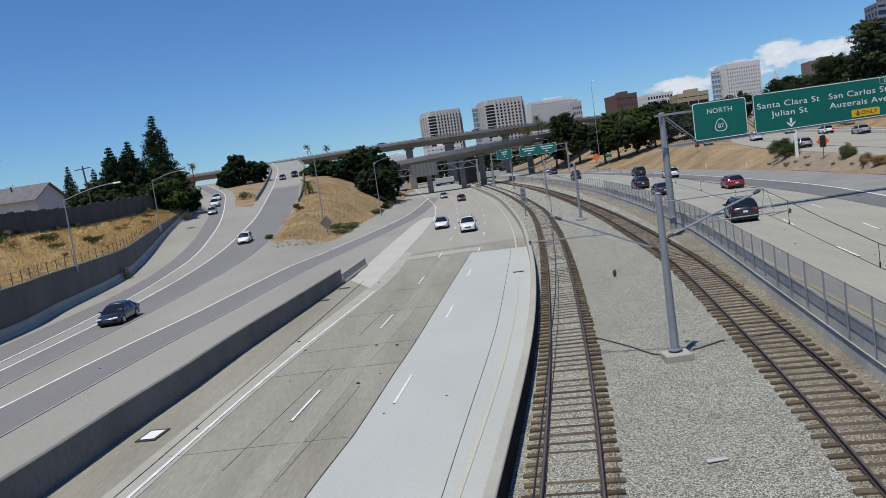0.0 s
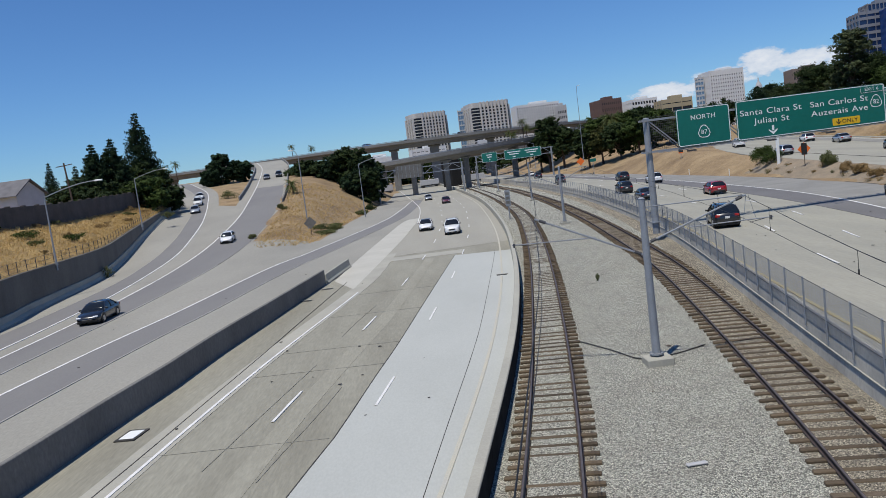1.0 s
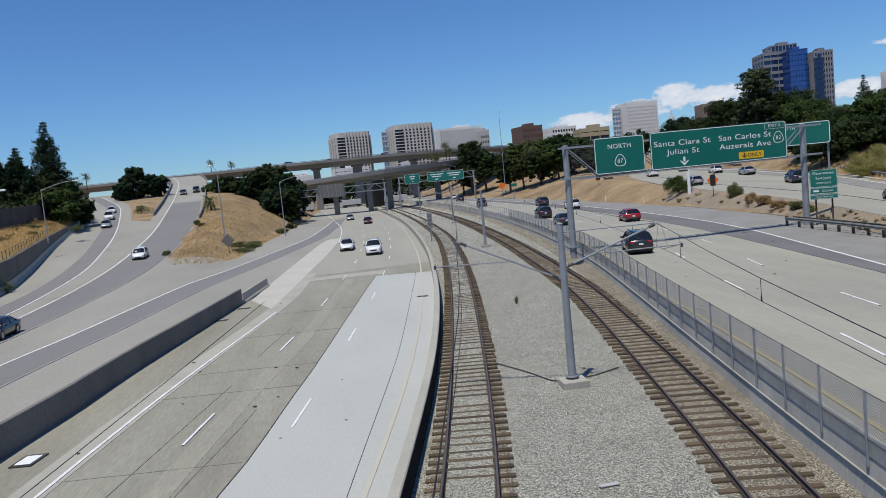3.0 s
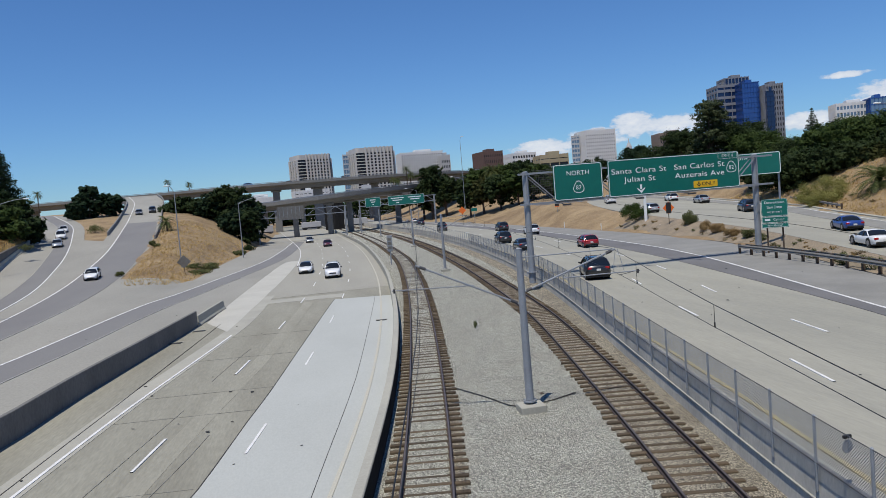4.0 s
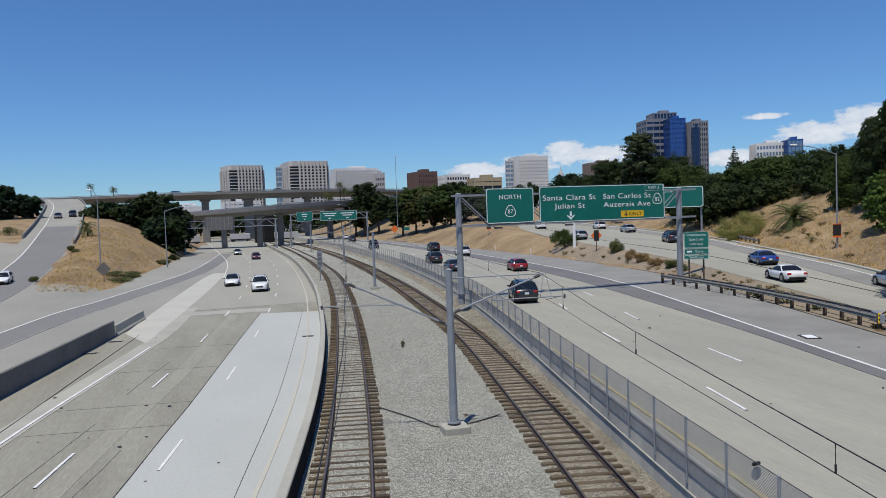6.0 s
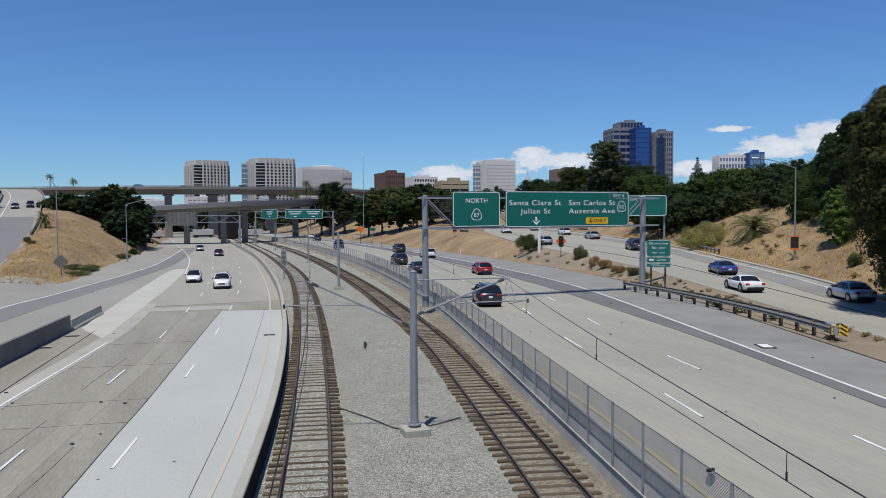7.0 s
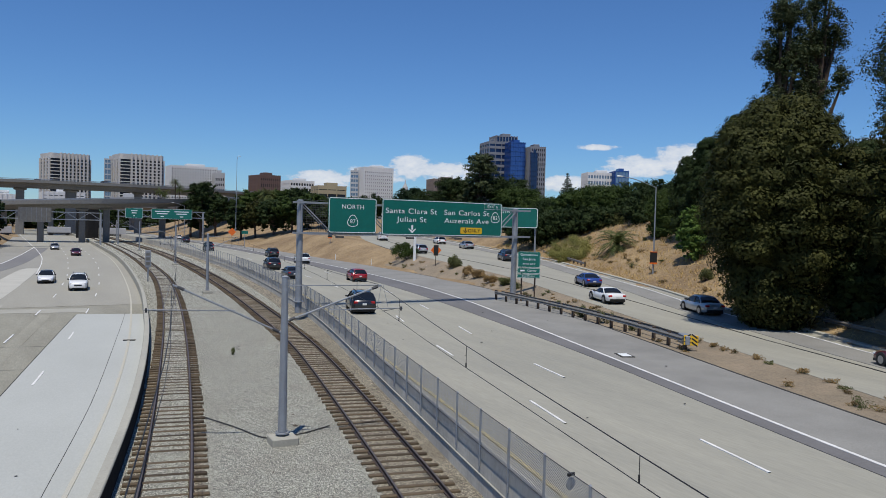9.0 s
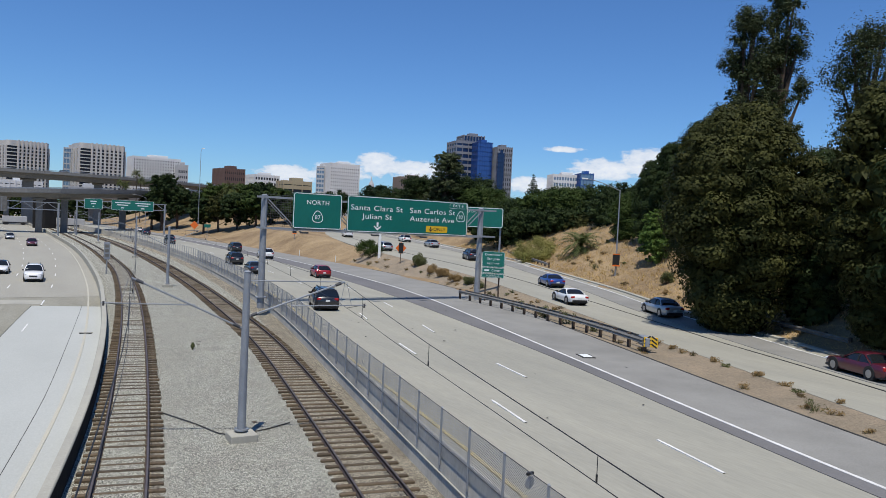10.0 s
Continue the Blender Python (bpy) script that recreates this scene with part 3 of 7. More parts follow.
strip("pale_slab", line([(-8.2, 63.5), (-7.0, 83), (-3.95, 123), (-2.6, 131)]), line([(-6.1, 57.5), (-5.7, 62), (-4.25, 80), (-2.65, 101), (-1.15, 126), (-1.0, 131)]), flat, M["wedge_concrete"], 0.02, 0.03, parent=south, across=2, label="pale fresh concrete wedge")
strip("far_slab", line([(-4.5, 76.5), (-2.65, 101), (-1.0, 126), (-0.7, 150), (-1.0, 172), (-2.7, 210), (-7, 290), (-9, 330)]), side(cut(L_PARAPET, 76, 330), -0.1), flat, M["far_concrete"], 0.015, 0.03, parent=south, across=4)
strip("gutter_strip", cut(L_BARRIER, -44, 63), back(line([(-13.5, 0), (-10.9, 22), (-10.0, 30.7), (-9.25, 38), (-8.56, 45.6), (-7.85, 53), (-7.0, 62)])), flat, M["old_concrete"], 0.012, 0.03, parent=south)
strip("edge_strip", side(cut(L_EDGE_L, -44, 80), -1.0), side(cut(L_EDGE_L, -44, 80), 0.25), flat, M["pale_concrete"], 0.016, 0.03, parent=south)
paint(cut(L_EDGE_L, -44, 57), 0.13, flat, M["white_paint"], south)
paint(cut(L_EDGE_L, 118, 430), 0.13, flat, M["white_paint"], south)
paint(side(cut(L_PARAPET, -44, 330), -1.28), 0.14, flat, M["faded_yellow"], south)

L_DASH1 = line([(-9.6, 0), (-6.6, 26), (-4.12, 42.1), (-3.45, 47), (-2.35, 56), (-0.8, 70.2), (0.65, 85.3), (1.6, 99), (2.6, 118), (3.2, 143), (3.5, 165), (2.6, 230), (-1.5, 330)], 1.0)
L_DASH2 = line([(-6.5, 0), (-3.4, 23), (-2.74, 27.2), (-2.11, 31.2), (-0.59, 41.3), (1.34, 56.2), (3.0, 70.8), (4.6, 87), (5.7, 101.5), (6.6, 118.5), (7.5, 140), (7.8, 178), (6.2, 290)], 1.0)
dashes(L_DASH1, flat, south, start=12.6)
dashes(L_DASH2, flat, south, start=13.0)
for ln, w in ((L_JOINT1, 0.05), (L_JOINT2, 0.025), (line([(-13.5, 0), (-10.9, 22), (-10.0, 30.7), (-9.25, 38), (-8.56, 45.6), (-7.85, 53), (-7.0, 62)]), 0.05)):
    paint(ln, w, flat, M["joint"], south, 0.024, "joint")
for y, x0, x1, w in ((24.5, -10.6, -4.1, 0.02), (33.5, -8.9, -2.4, 0.02), (37.6, -8.4, -1.9, 0.02), (46.2, -7.3, -0.5, 0.02), (54.0, -6.1, 0.6, 0.02), (72.5, -4.0, 3.2, 0.10)):
    seg = np.array([(x0, y + 0.6), ((x0 + x1) / 2, y + 0.32), (x1, y)])
    paint(seg, w, flat, M["crack"], south, 0.016, "joint")
for pts, w in (([(-7.9, 23), (-7.3, 26.7), (-6.61, 30.8), (-5.9, 35)], 0.03), ([(-5.9, 21.5), (-5.46, 24), (-4.8, 27.3), (-4.3, 30.5)], 0.03), ([(-5.3, 40.5), (-4.7, 44.5), (-3.9, 49.0)], 0.025)):
    paint(line(pts), w, flat, M["crack"], south, 0.016, "joint")
strip("worn_streak", side(cut(L_DASH1, -10, 72), 0.25), side(cut(L_DASH1, -10, 72), 1.15), flat, M["worn_streak"], 0.008, 0.02, parent=south, label="paler scoured streak beside the lane dashes")
strip("patch_slab", np.array([(-4.2, 72.6), (3.1, 71.9)])[::-1], np.array([(-4.2, 75.4), (3.3, 75.0)])[::-1], flat, M["pale_concrete"], 0.022, 0.03, parent=south, n=3)

# ---- median barrier, parapet and track bed ----
bar_ob = sweep("median_barrier", cut(L_BARRIER, -44, 64.0), [(-0.45, -0.1), (-0.4, 0.1), (-0.26, 0.35), (-0.22, 1.2), (-0.19, 1.23), (-0.03, 1.23), (0, 1.2), (0.0, -0.1)], flat, M["barrier_concrete"])
tagged(bar_ob, "weathered concrete median barrier with dark stained face", "barrier", kind="structure")
end_ob = sweep("barrier_end_block", line([(-8.62, 62.6), (-8.2, 67.0), (-7.6, 72.4)]), [(-0.5, -0.05), (-0.48, 0.10), (-0.34, 0.28), (-0.27, 0.78), (-0.12, 0.78), (-0.05, 0.28), (0.08, 0.10), (0.1, -0.05)], flat, M["pale_concrete"])
tagged(end_ob, "short concrete barrier block beyond the median barrier", "barrier")
par = sweep("parapet", L_PARAPET, [(-0.34, -0.15), (-0.34, 0.72), (-0.31, 0.8), (-0.03, 0.8), (0.0, 0.77), (0.0, -0.35)], flat, M["pale_concrete"])
tagged(par, "long curved concrete parapet between road and railway", "parapet", kind="structure")
# thin dark sheet that paints the shade along the parapet's track side
sweep("stained_face", side(L_PARAPET, 0.012), [(-0.008, -0.1), (-0.008, 0.74), (0.0, 0.74), (0.0, -0.1)], flat, M["stained"], par, "near-black face of the parapet, shade put into its colour")
bed = strip("track_bed", side(L_PARAPET, -0.05), side(L_FENCE, 0.4), flat, M["ballast"], -0.02, 0.3, across=10)
tagged(bed, "pale grey crushed-stone ballast between the tracks", "ballast", kind="structure")
strip("ballast_strip", side(L_FENCE, -1.15), side(L_FENCE, 0.3), flat, M["dirty_ballast"], -0.005, 0.03, parent=bed, across=3, label="brown dirty ballast beside the wall")
for tr, up, mat in ((L_TRACK_A, 0.057, "ballast"), (L_TRACK_B, 0.036, "dirty_ballast")):
    strip("ballast_strip", side(tr, -1.15), side(tr, 1.15), flat, M["dirty_ballast"], -0.008, 0.03, parent=bed, across=2)
    strip("ballast_strip", side(tr, -0.66), side(tr, 0.66), flat, M[mat], up, 0.06, parent=bed, across=3)


def track(name, ln, label):
    root = holder(name, Matrix(), label, "railway track", kind="structure")
    ln = cut(ln, -44, 484)
    coarse = ln[::4]
    for off in (-0.755, 0.755):
        rail = sweep("rail", side(coarse, off), [(-0.07, 0.04), (-0.07, 0.06), (-0.012, 0.08), (-0.012, 0.155), (-0.036, 0.165), (-0.036, 0.195), (0.036, 0.195), (0.036, 0.165), (0.012, 0.155), (0.012, 0.08), (0.07, 0.06), (0.07, 0.04)], flat, M["rail"], root)
        strip("rail_head", side(coarse, off - 0.024), side(coarse, off + 0.024), flat, M["railhead"], 0.1985, 0.003, parent=rail, across=1)
    n = int(length(ln) / 0.66)
    pts = even(ln, n)
    t = np.gradient(pts, axis=0)
    bm = B()
    box(bm, 0, 0, 0, 2.55, 0.19, 0.16, bevel=0.02)
    tie_me = bpy.data.meshes.new("tie")
    bm.to_mesh(tie_me)
    bm.free()
    tie_me.materials.append(M["tie"])
    rng = random.Random(4)
    fv, ff = [], []
    near = 0
    for p, d in zip(pts, t):
        a = -math.atan2(d[0], d[1]) + rng.uniform(-0.012, 0.012)
        if p[1] > 16 and near < 220:
            ob = new("tie", tie_me)
            ob.parent = root
            ob.matrix_basis = Matrix.Translation((p[0] + rng.uniform(-0.04, 0.04), p[1], -0.006 + rng.uniform(-0.024, 0.008))) @ Matrix.Rotation(a, 4, "Z")
            near += 1
        else:
            c, s, o = math.cos(a), math.sin(a), len(fv)
            for z in (-0.08, 0.045):
                fv += [(p[0] + c * u - s * v, p[1] + s * u + c * v, z) for u, v in ((-1.3, -0.115), (1.3, -0.115), (1.3, 0.115), (-1.3, 0.115))]
            ff += [(o + 4, o + 5, o + 6, o + 7), (o, o + 1, o + 5, o + 4), (o + 1, o + 2, o + 6, o + 5), (o + 2, o + 3, o + 7, o + 6), (o + 3, o, o + 4, o + 7)]
    tagged(soup("far_ties", fv, ff, M["tie_far"], root), kind="stuff")


track("track_west", L_TRACK_A, "light rail track of dark rails on timber ties")
track("track_east", L_TRACK_B, "light rail track of rusty rails on timber ties")

# ---- wall with chain-link fence between the tracks and the northbound lanes ----
fwall = sweep("wall_east", L_FENCE, [(0.26, -0.3), (0.28, 0.0), (0.41, 1.38), (0.43, 1.42), (0.58, 1.42), (0.6, 1.38), (0.64, 1.0), (0.64, -0.3)], flat, M["fence_wall"])
tagged(fwall, "low concrete wall carrying the chain-link fence", "wall", kind="structure")


def fence(ln, y0, y1, spacing=2.4, h=1.75, base=0.9):
    ln = cut(ln, y0, y1)
    root = holder("chain_link_fence", Matrix(), "grey chain-link fence with steel posts on a wall", "fence")
    n = int(length(ln) / spacing)
    pts = even(ln, n + 1)
    bm = B()
    rod(bm, (0, 0, 0), (0, 0, h), 0.038, n=8)
    rod(bm, (0, 0, h), (0, 0, h + 0.04), 0.045, 0.01, n=8)
    rod(bm, (0.0, 0, -0.62), (0, 0, 0.0), 0.034, n=6)
    post = part("post", bm, M["steel"], root)
    post.location = (*pts[0], base)
    for p in pts[1:]:
        o = new("post", post.data)
        o.parent = root
        o.location = (*p, base)
    for zz in (h - 0.02, 0.06):
        bm = B()
        for a, b in zip(pts[:-1], pts[1:]):
            rod(bm, (*a, base + zz), (*b, base + zz), 0.011, n=5, caps=False)
        part("tension_wire", bm, M["dark_steel"], root)
    # woven wires, both ways
    near = even(cut(ln, y0, min(y1, 120)), 400)
    s = np.r_[0, np.cumsum(np.linalg.norm(np.diff(near, axis=0), axis=1))]
    px = lambda q: (np.interp(q, s, near[:, 0]), np.interp(q, s, near[:, 1]))
    verts, faces = [], []
    q, w = 0.0, 0.016
    while q < s[-1] - h:
        for a, b in ((q, q + h), (q + h, q)):
            (ax, ay), (bx, by) = px(a), px(b)
            o = len(verts)
            verts += [(ax, ay, base), (bx, by, base + h), (bx, by, base + h - w * 1.4), (ax, ay, base - w * 1.4)]
            faces.append((o, o + 1, o + 2, o + 3))
        q += 0.075
    tagged(soup("wire_mesh", verts, faces, M["steel"], root), kind="stuff")
    return root


fence(side(L_FENCE, 0.29), -20, 240, h=1.2, base=1.42)
pipe = sweep("conduit_pipe", side(cut(L_FENCE, -44, 200), 0.305), [(0.03 * math.cos(a), 0.55 + 0.03 * math.sin(a)) for a in np.arange(8) * math.pi / 4], flat, M["pale_concrete"])
tagged(pipe, "thin grey conduit pipe along the wall", "pipe")

# ---- northbound freeway ----
north = road("road_north", "pale concrete freeway lanes", side(L_FENCE, 0.6), L_PAVE_R, free_z, M["freeway_concrete"], across=8, thick=0.5)
strip("shoulder_strip", side(L_SOLID_R, 0.1), L_PAVE_R, free_z, M["shoulder_asphalt"], 0.02, 0.03, parent=north, across=2, label="grey asphalt shoulder")
L_BAND = line([(18.2, -8), (22.6, 13.1), (23.8, 18), (25.5, 25.3), (28.2, 36), (29.6, 44), (31.4, 54), (33.2, 64), (35.2, 78), (38.0, 108), (39.0, 139), (39.4, 175), (37.6, 240), (31, 330)], ease=5.0)
strip("asphalt_band", L_BAND, side(cut(L_SOLID_R, -8, 330), 0.12), free_z, M["band_asphalt"], 0.028, 0.03, parent=north, across=3, label="dark asphalt exit lane")
paint(L_SOLID_R, 0.17, free_z, M["white_paint"], north)
paint(side(cut(L_PAVE_R, -44, 110), -0.05), 0.12, free_z, M["joint"], north, name="joint")
paint(L_YELLOW_R, 0.15, free_z, M["yellow_paint"], north)
L_LANE_A = line([(11.0, 0), (15.2, 13.5), (17.53, 23.55), (18.36, 27.2), (19.6, 34), (21.9, 44.6), (25.2, 57.5), (27.5, 70), (30.3, 95), (33.0, 138), (33.8, 190), (31.5, 289)], 1.0)
L_LANE_B = line([(15.5, -4), (19.98, 16.5), (20.78, 20.2), (22.68, 30.3), (23.39, 34.1), (25.4, 44), (28.9, 57), (31.6, 70), (34.8, 95), (37.6, 138), (38.3, 190), (36, 289)], 1.0)
dashes(L_LANE_A, free_z, north, start=9.4)
dashes(L_LANE_B, free_z, north, start=5.8)
second = road("road_second", "pale concrete connector road climbing beside the freeway", L_SECOND_L, L_SECOND_R, second_z, M["freeway_concrete"], across=5, thick=0.3)
strip("asphalt_band", side(cut(L_SECOND_R, -44, 200), -4.2), side(cut(L_SECOND_R, -44, 200), -1.4), second_z, M["shoulder_asphalt"], 0.03, 0.03, parent=second, across=2)
paint(side(cut(L_SECOND_R, -44, 200), -1.3), 0.15, second_z, M["white_paint"], second)
paint(side(cut(L_SECOND_L, -44, 200), 4.6), 0.05, second_z, M["joint"], second, name="joint")
kerb = sweep("kerb", cut(L_SECOND_R, -44, 198), [(-0.1, -0.1), (-0.1, 0.14), (-0.06, 0.16), (0.35, 0.16), (0.35, -0.1)], second_z, M["pale_concrete"])
tagged(kerb, "low concrete kerb along the connector road", "kerb", kind="structure")


# ---- overhead line masts ----
def mast(x, y, h, left_reach, right_reach, label):
    root = holder("overhead_line_mast", pose(x, y, 0), label, "catenary mast", "overhead line masts")
    bm = B()
    box(bm, 0, -0.1, 0.06, 1.0, 0.9, 0.4, bevel=0.03)
    part("footing", bm, M["pale_concrete"], root, "concrete footing block")
    bm = B()
    rod(bm, (0, 0, 0.4), (0, 0, h), 0.165, 0.125, 12)
    rod(bm, (0, 0, 0.33), (0, 0, 0.39), 0.26, n=12)
    for k in range(6):
        rod(bm, (0.21 * math.cos(k), 0.21 * math.sin(k), 0.33), (0.21 * math.cos(k), 0.21 * math.sin(k), 0.46), 0.02, n=5)
    rod(bm, (0, 0, h), (0, 0, h + 0.05), 0.14, 0.06, 12)
    part("pole", bm, M["steel"], root)
    for reach in (left_reach, right_reach):
        dx, dy = reach
        bm = B()
        foot = h - (1.7 if dx > 0 else 2.15)
        rod(bm, (0, 0, foot), (dx, dy, h - 0.3), 0.035, n=6)
        if dx > 0:
            rod(bm, (0, 0, h - 0.33), (dx, dy, h - 0.30), 0.022, n=6)
        rod(bm, (dx * 0.45, dy * 0.45, h - 1.25), (dx * 1.24, dy * 1.24, h - 1.2), 0.022, n=6)
        rod(bm, (dx, dy, h - 0.3), (dx * 0.96, dy * 0.96, h - 1.22), 0.009, n=5)
        rod(bm, (dx * 1.02, dy * 1.02, h - 0.3), (dx * 1.08, dy * 1.08, h - 1.2), 0.009, n=5)
        rod(bm, (dx * 0.62, dy * 0.62, foot + (h - 0.3 - foot) * 0.62), (dx * 0.62, dy * 0.62, h - 1.24), 0.008, n=5)
        part("cantilever", bm, M["steel"], root)
        for q in (0.08, 0.93):
            bm = B()
            a, b = q - 0.03, q + 0.03
            rod(bm, (dx * a, dy * a, foot + (h - 0.3 - foot) * a), (dx * b, dy * b, foot + (h - 0.3 - foot) * b), 0.06, n=8)
            part("insulator", bm, M["dark_steel"], root)
        bm = B()
        rod(bm, (dx * 1.22, dy * 1.22, h - 1.3), (dx * 1.22, dy * 1.22, h - 1.14), 0.04, n=6)
        rod(bm, (dx * 1.02, dy * 1.02, h - 1.32), (dx * 1.2, dy * 1.2, h - 1.2), 0.012, n=5)
        part("steady_arm", bm, M["dark_steel"], root)
    return root


def to_line(x, y, ln):
    p = ln[np.argmin(np.hypot(ln[:, 0] - x, ln[:, 1] - y))]
    return float(p[0] - x), float(p[1] - y)


MASTS = [(8.0, 28.1, 6.25), (15.9, 87.3, 6.6), (20.0, 140.0, 7.0), (19.6, 195.0, 7.0), (18.6, 250.0, 7.0), (17.0, 305.0, 7.0)]
for x, y, h in MASTS:
    mast(x, y, h, to_line(x, y, L_TRACK_A), to_line(x, y, L_TRACK_B), "grey tubular steel overhead line mast on concrete footing")


def wires(name, ln, label, pull=0.0, near_droppers=True):
    root = holder(name, Matrix(), label, "overhead wire")
    ys = [-28.0] + [m[1] for m in MASTS]
    tops = [5.75] + [m[2] for m in MASTS]
    tops_at, lows_at, drops = [], [], []
    for y0, y1, h0, h1 in zip(ys[:-1], ys[1:], tops[:-1], tops[1:]):
        k = 14
        for i in range(k + 1):
            f = i / k
            yy = y0 + (y1 - y0) * f
            xx = float(x_at(ln, yy)) + pull * min(1.0, max(0.0, (27 - yy) / 9))
            top = h0 + (h1 - h0) * f - 0.32 - 2.2 * f * (1 - f)
            low = h0 + (h1 - h0) * f - 1.22
            if i or not tops_at:
                tops_at.append((xx, yy, top))
                lows_at.append((xx, yy, low))
            if i % 2 and i and (near_droppers or yy > 26):
                bd = B()
                rod(bd, (xx, yy, top), (xx, yy, low), 0.008, n=4)
                rod(bd, (xx, yy, low), (xx, yy, low + 0.12), 0.02, n=4)
                drops.append(bd)
    for part_name, pts, r in (("messenger_wire", tops_at, 0.011), ("contact_wire", lows_at, 0.009)):
        bm = B()
        last = None
        for p in pts:
            ring = [bm.verts.new((p[0] + r * math.cos(a), p[1], p[2] + r * math.sin(a))) for a in (0.0, 1.571, 3.142, 4.712)]
            if last:
                for j in range(4):
                    bm.faces.new((last[j], last[(j + 1) % 4], ring[(j + 1) % 4], ring[j]))
            last = ring
        part(part_name, bm, M["black"], root)
    for bd in drops:
        part("dropper", bd, M["black"], root)


wires("overhead_wire_west", L_TRACK_A, "thin black overhead wires above the track", 0.3, False)
wires("overhead_wire_east", L_TRACK_B, "thin black overhead wires with droppers above the track", -0.35)

# ---- west side: retaining wall, bank, sound wall ----
wall_top = lambda x, y: float(np.interp(math.hypot(x, y), [60, 85, 105, 141, 178, 195], [3.65, 3.6, 3.75, 5.2, 7.1, 8.0]))


def raised_wall(name, ln, top, zf, t, mat, label, category, parent=None):
    """A wall that follows a line, from the ground up to its own top."""
    nrm = side(ln, t)
    verts, faces = [], []
    for (x, y), (u, v) in zip(ln, nrm):
        z = zf(x, y) - 0.4
        h = top(x, y)
        verts += [(x, y, z), (x, y, h), (u, v, h), (u, v, z)]
    for i in range(len(ln) - 1):
        for j in range(3):
            a = i * 4 + j
            faces.append((a, a + 1, a + 5, a + 4))
    faces += [(0, 3, 2, 1), tuple(len(verts) - 4 + k for k in range(4))]
    ob = soup(name, verts, faces, mat, parent)
    return tagged(ob, label, category, kind="structure") if category else ob


wall_ln = cut(L_WALL, 10, 183)
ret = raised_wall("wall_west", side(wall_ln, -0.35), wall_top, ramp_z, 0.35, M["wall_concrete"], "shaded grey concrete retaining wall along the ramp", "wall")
sweep("barrier_foot", wall_ln, [(-0.02, -0.1), (-0.02, 0.85), (0.16, 0.83), (0.22, 0.35), (0.5, 0.1), (0.5, -0.1)], ramp_z, M["pale_concrete"], ret, "pale barrier foot of the wall")
sweep("coping", side(wall_ln, -0.2), [(-0.22, 0), (-0.22, 0.12), (0.22, 0.12), (0.22, 0)], lambda x, y: wall_top(x, y), M["wall_concrete"], ret)
sound_base = lambda x, y: float(np.interp(math.hypot(x, y), [60, 95, 117, 161, 190], [7.7, 7.7, 7.3, 7.9, 8.6]))


sound_top = lambda x, y: sound_base(x, y) + float(np.interp(math.hypot(x, y), [70, 95, 120, 160], [2.1, 2.3, 2.7, 3.0]))


def build_bank():
    b = even(np.vstack([L_SOUND, [(-62.4, 193)]]), 90)
    a2 = even(side(cut(L_WALL, 40, 183), -0.34), 90)
    verts, faces, k = [], [], 10
    for i in range(90):
        za, zb = wall_top(*a2[i]), sound_base(*b[i])
        for j in range(k + 1):
            f = j / k
            p = a2[i] + (b[i] - a2[i]) * f
            z = za + (zb - za) * (f ** 0.85) + (0.35 * noise.noise((p[0] * 0.35, p[1] * 0.35, 0)) if 0 < j < k else 0)
            verts.append((*p, z))
        q = b[i] + (b[i] - a2[i]) / max(1e-6, np.linalg.norm(b[i] - a2[i])) * 60
        verts.append((*q, zb))
    w = k + 2
    for i in range(89):
        for j in range(w - 1):
            o = i * w + j
            faces.append((o, o + 1, o + w + 1, o + w))
    ob = soup("bank_west", verts, faces, M["dry_grass"], smooth=True)
    tagged(ob, "bank of golden dry grass above the retaining wall", "bank", kind="structure")


build_bank()
sw = raised_wall("sound_wall", L_SOUND, sound_top, sound_base, 0.3, M["sound_wall"], "dark brown block sound wall in panels between posts", "wall")
pp = even(L_SOUND, 34)
bm = B()
box(bm, 0, 0, -1.6, 0.5, 0.55, 3.3, bevel=0.04)
pil = part("pilaster", bm, M["sound_wall"], sw)
pil.location = (*pp[0], sound_top(*pp[0]) + 0.12)
for p in pp[1:]:
    o = new("pilaster", pil.data)
    o.parent = sw
    o.location = (*p, sound_top(*p) + 0.12)
wfence = holder("wire_fence", Matrix(), "low brown wire fence along the wall top", "fence")
bm = B()
rod(bm, (0, 0, -0.1), (0, 0, 1.15), 0.035, n=6)
wp = part("post", bm, M["dark_steel"], wfence)
wl = even(side(cut(L_WALL, 40, 180), -0.55), 62)
wp.location = (*wl[0], wall_top(*wl[0]))
for p in wl[1:]:
    o = new("post", wp.data)
    o.parent = wfence
    o.location = (*p, wall_top(*p))
for h in (0.25, 0.65, 1.1):
    bm = B()
    for a, b in zip(wl[:-1], wl[1:]):
        rod(bm, (*a, wall_top(*a) + h), (*b, wall_top(*b) + h), 0.014, n=4, caps=False)
    part("wire", bm, M["dark_steel"], wfence)


# ---- viaducts ----
def spot(az, r):
    return r * math.sin(radians(az)), r * math.cos(radians(az))


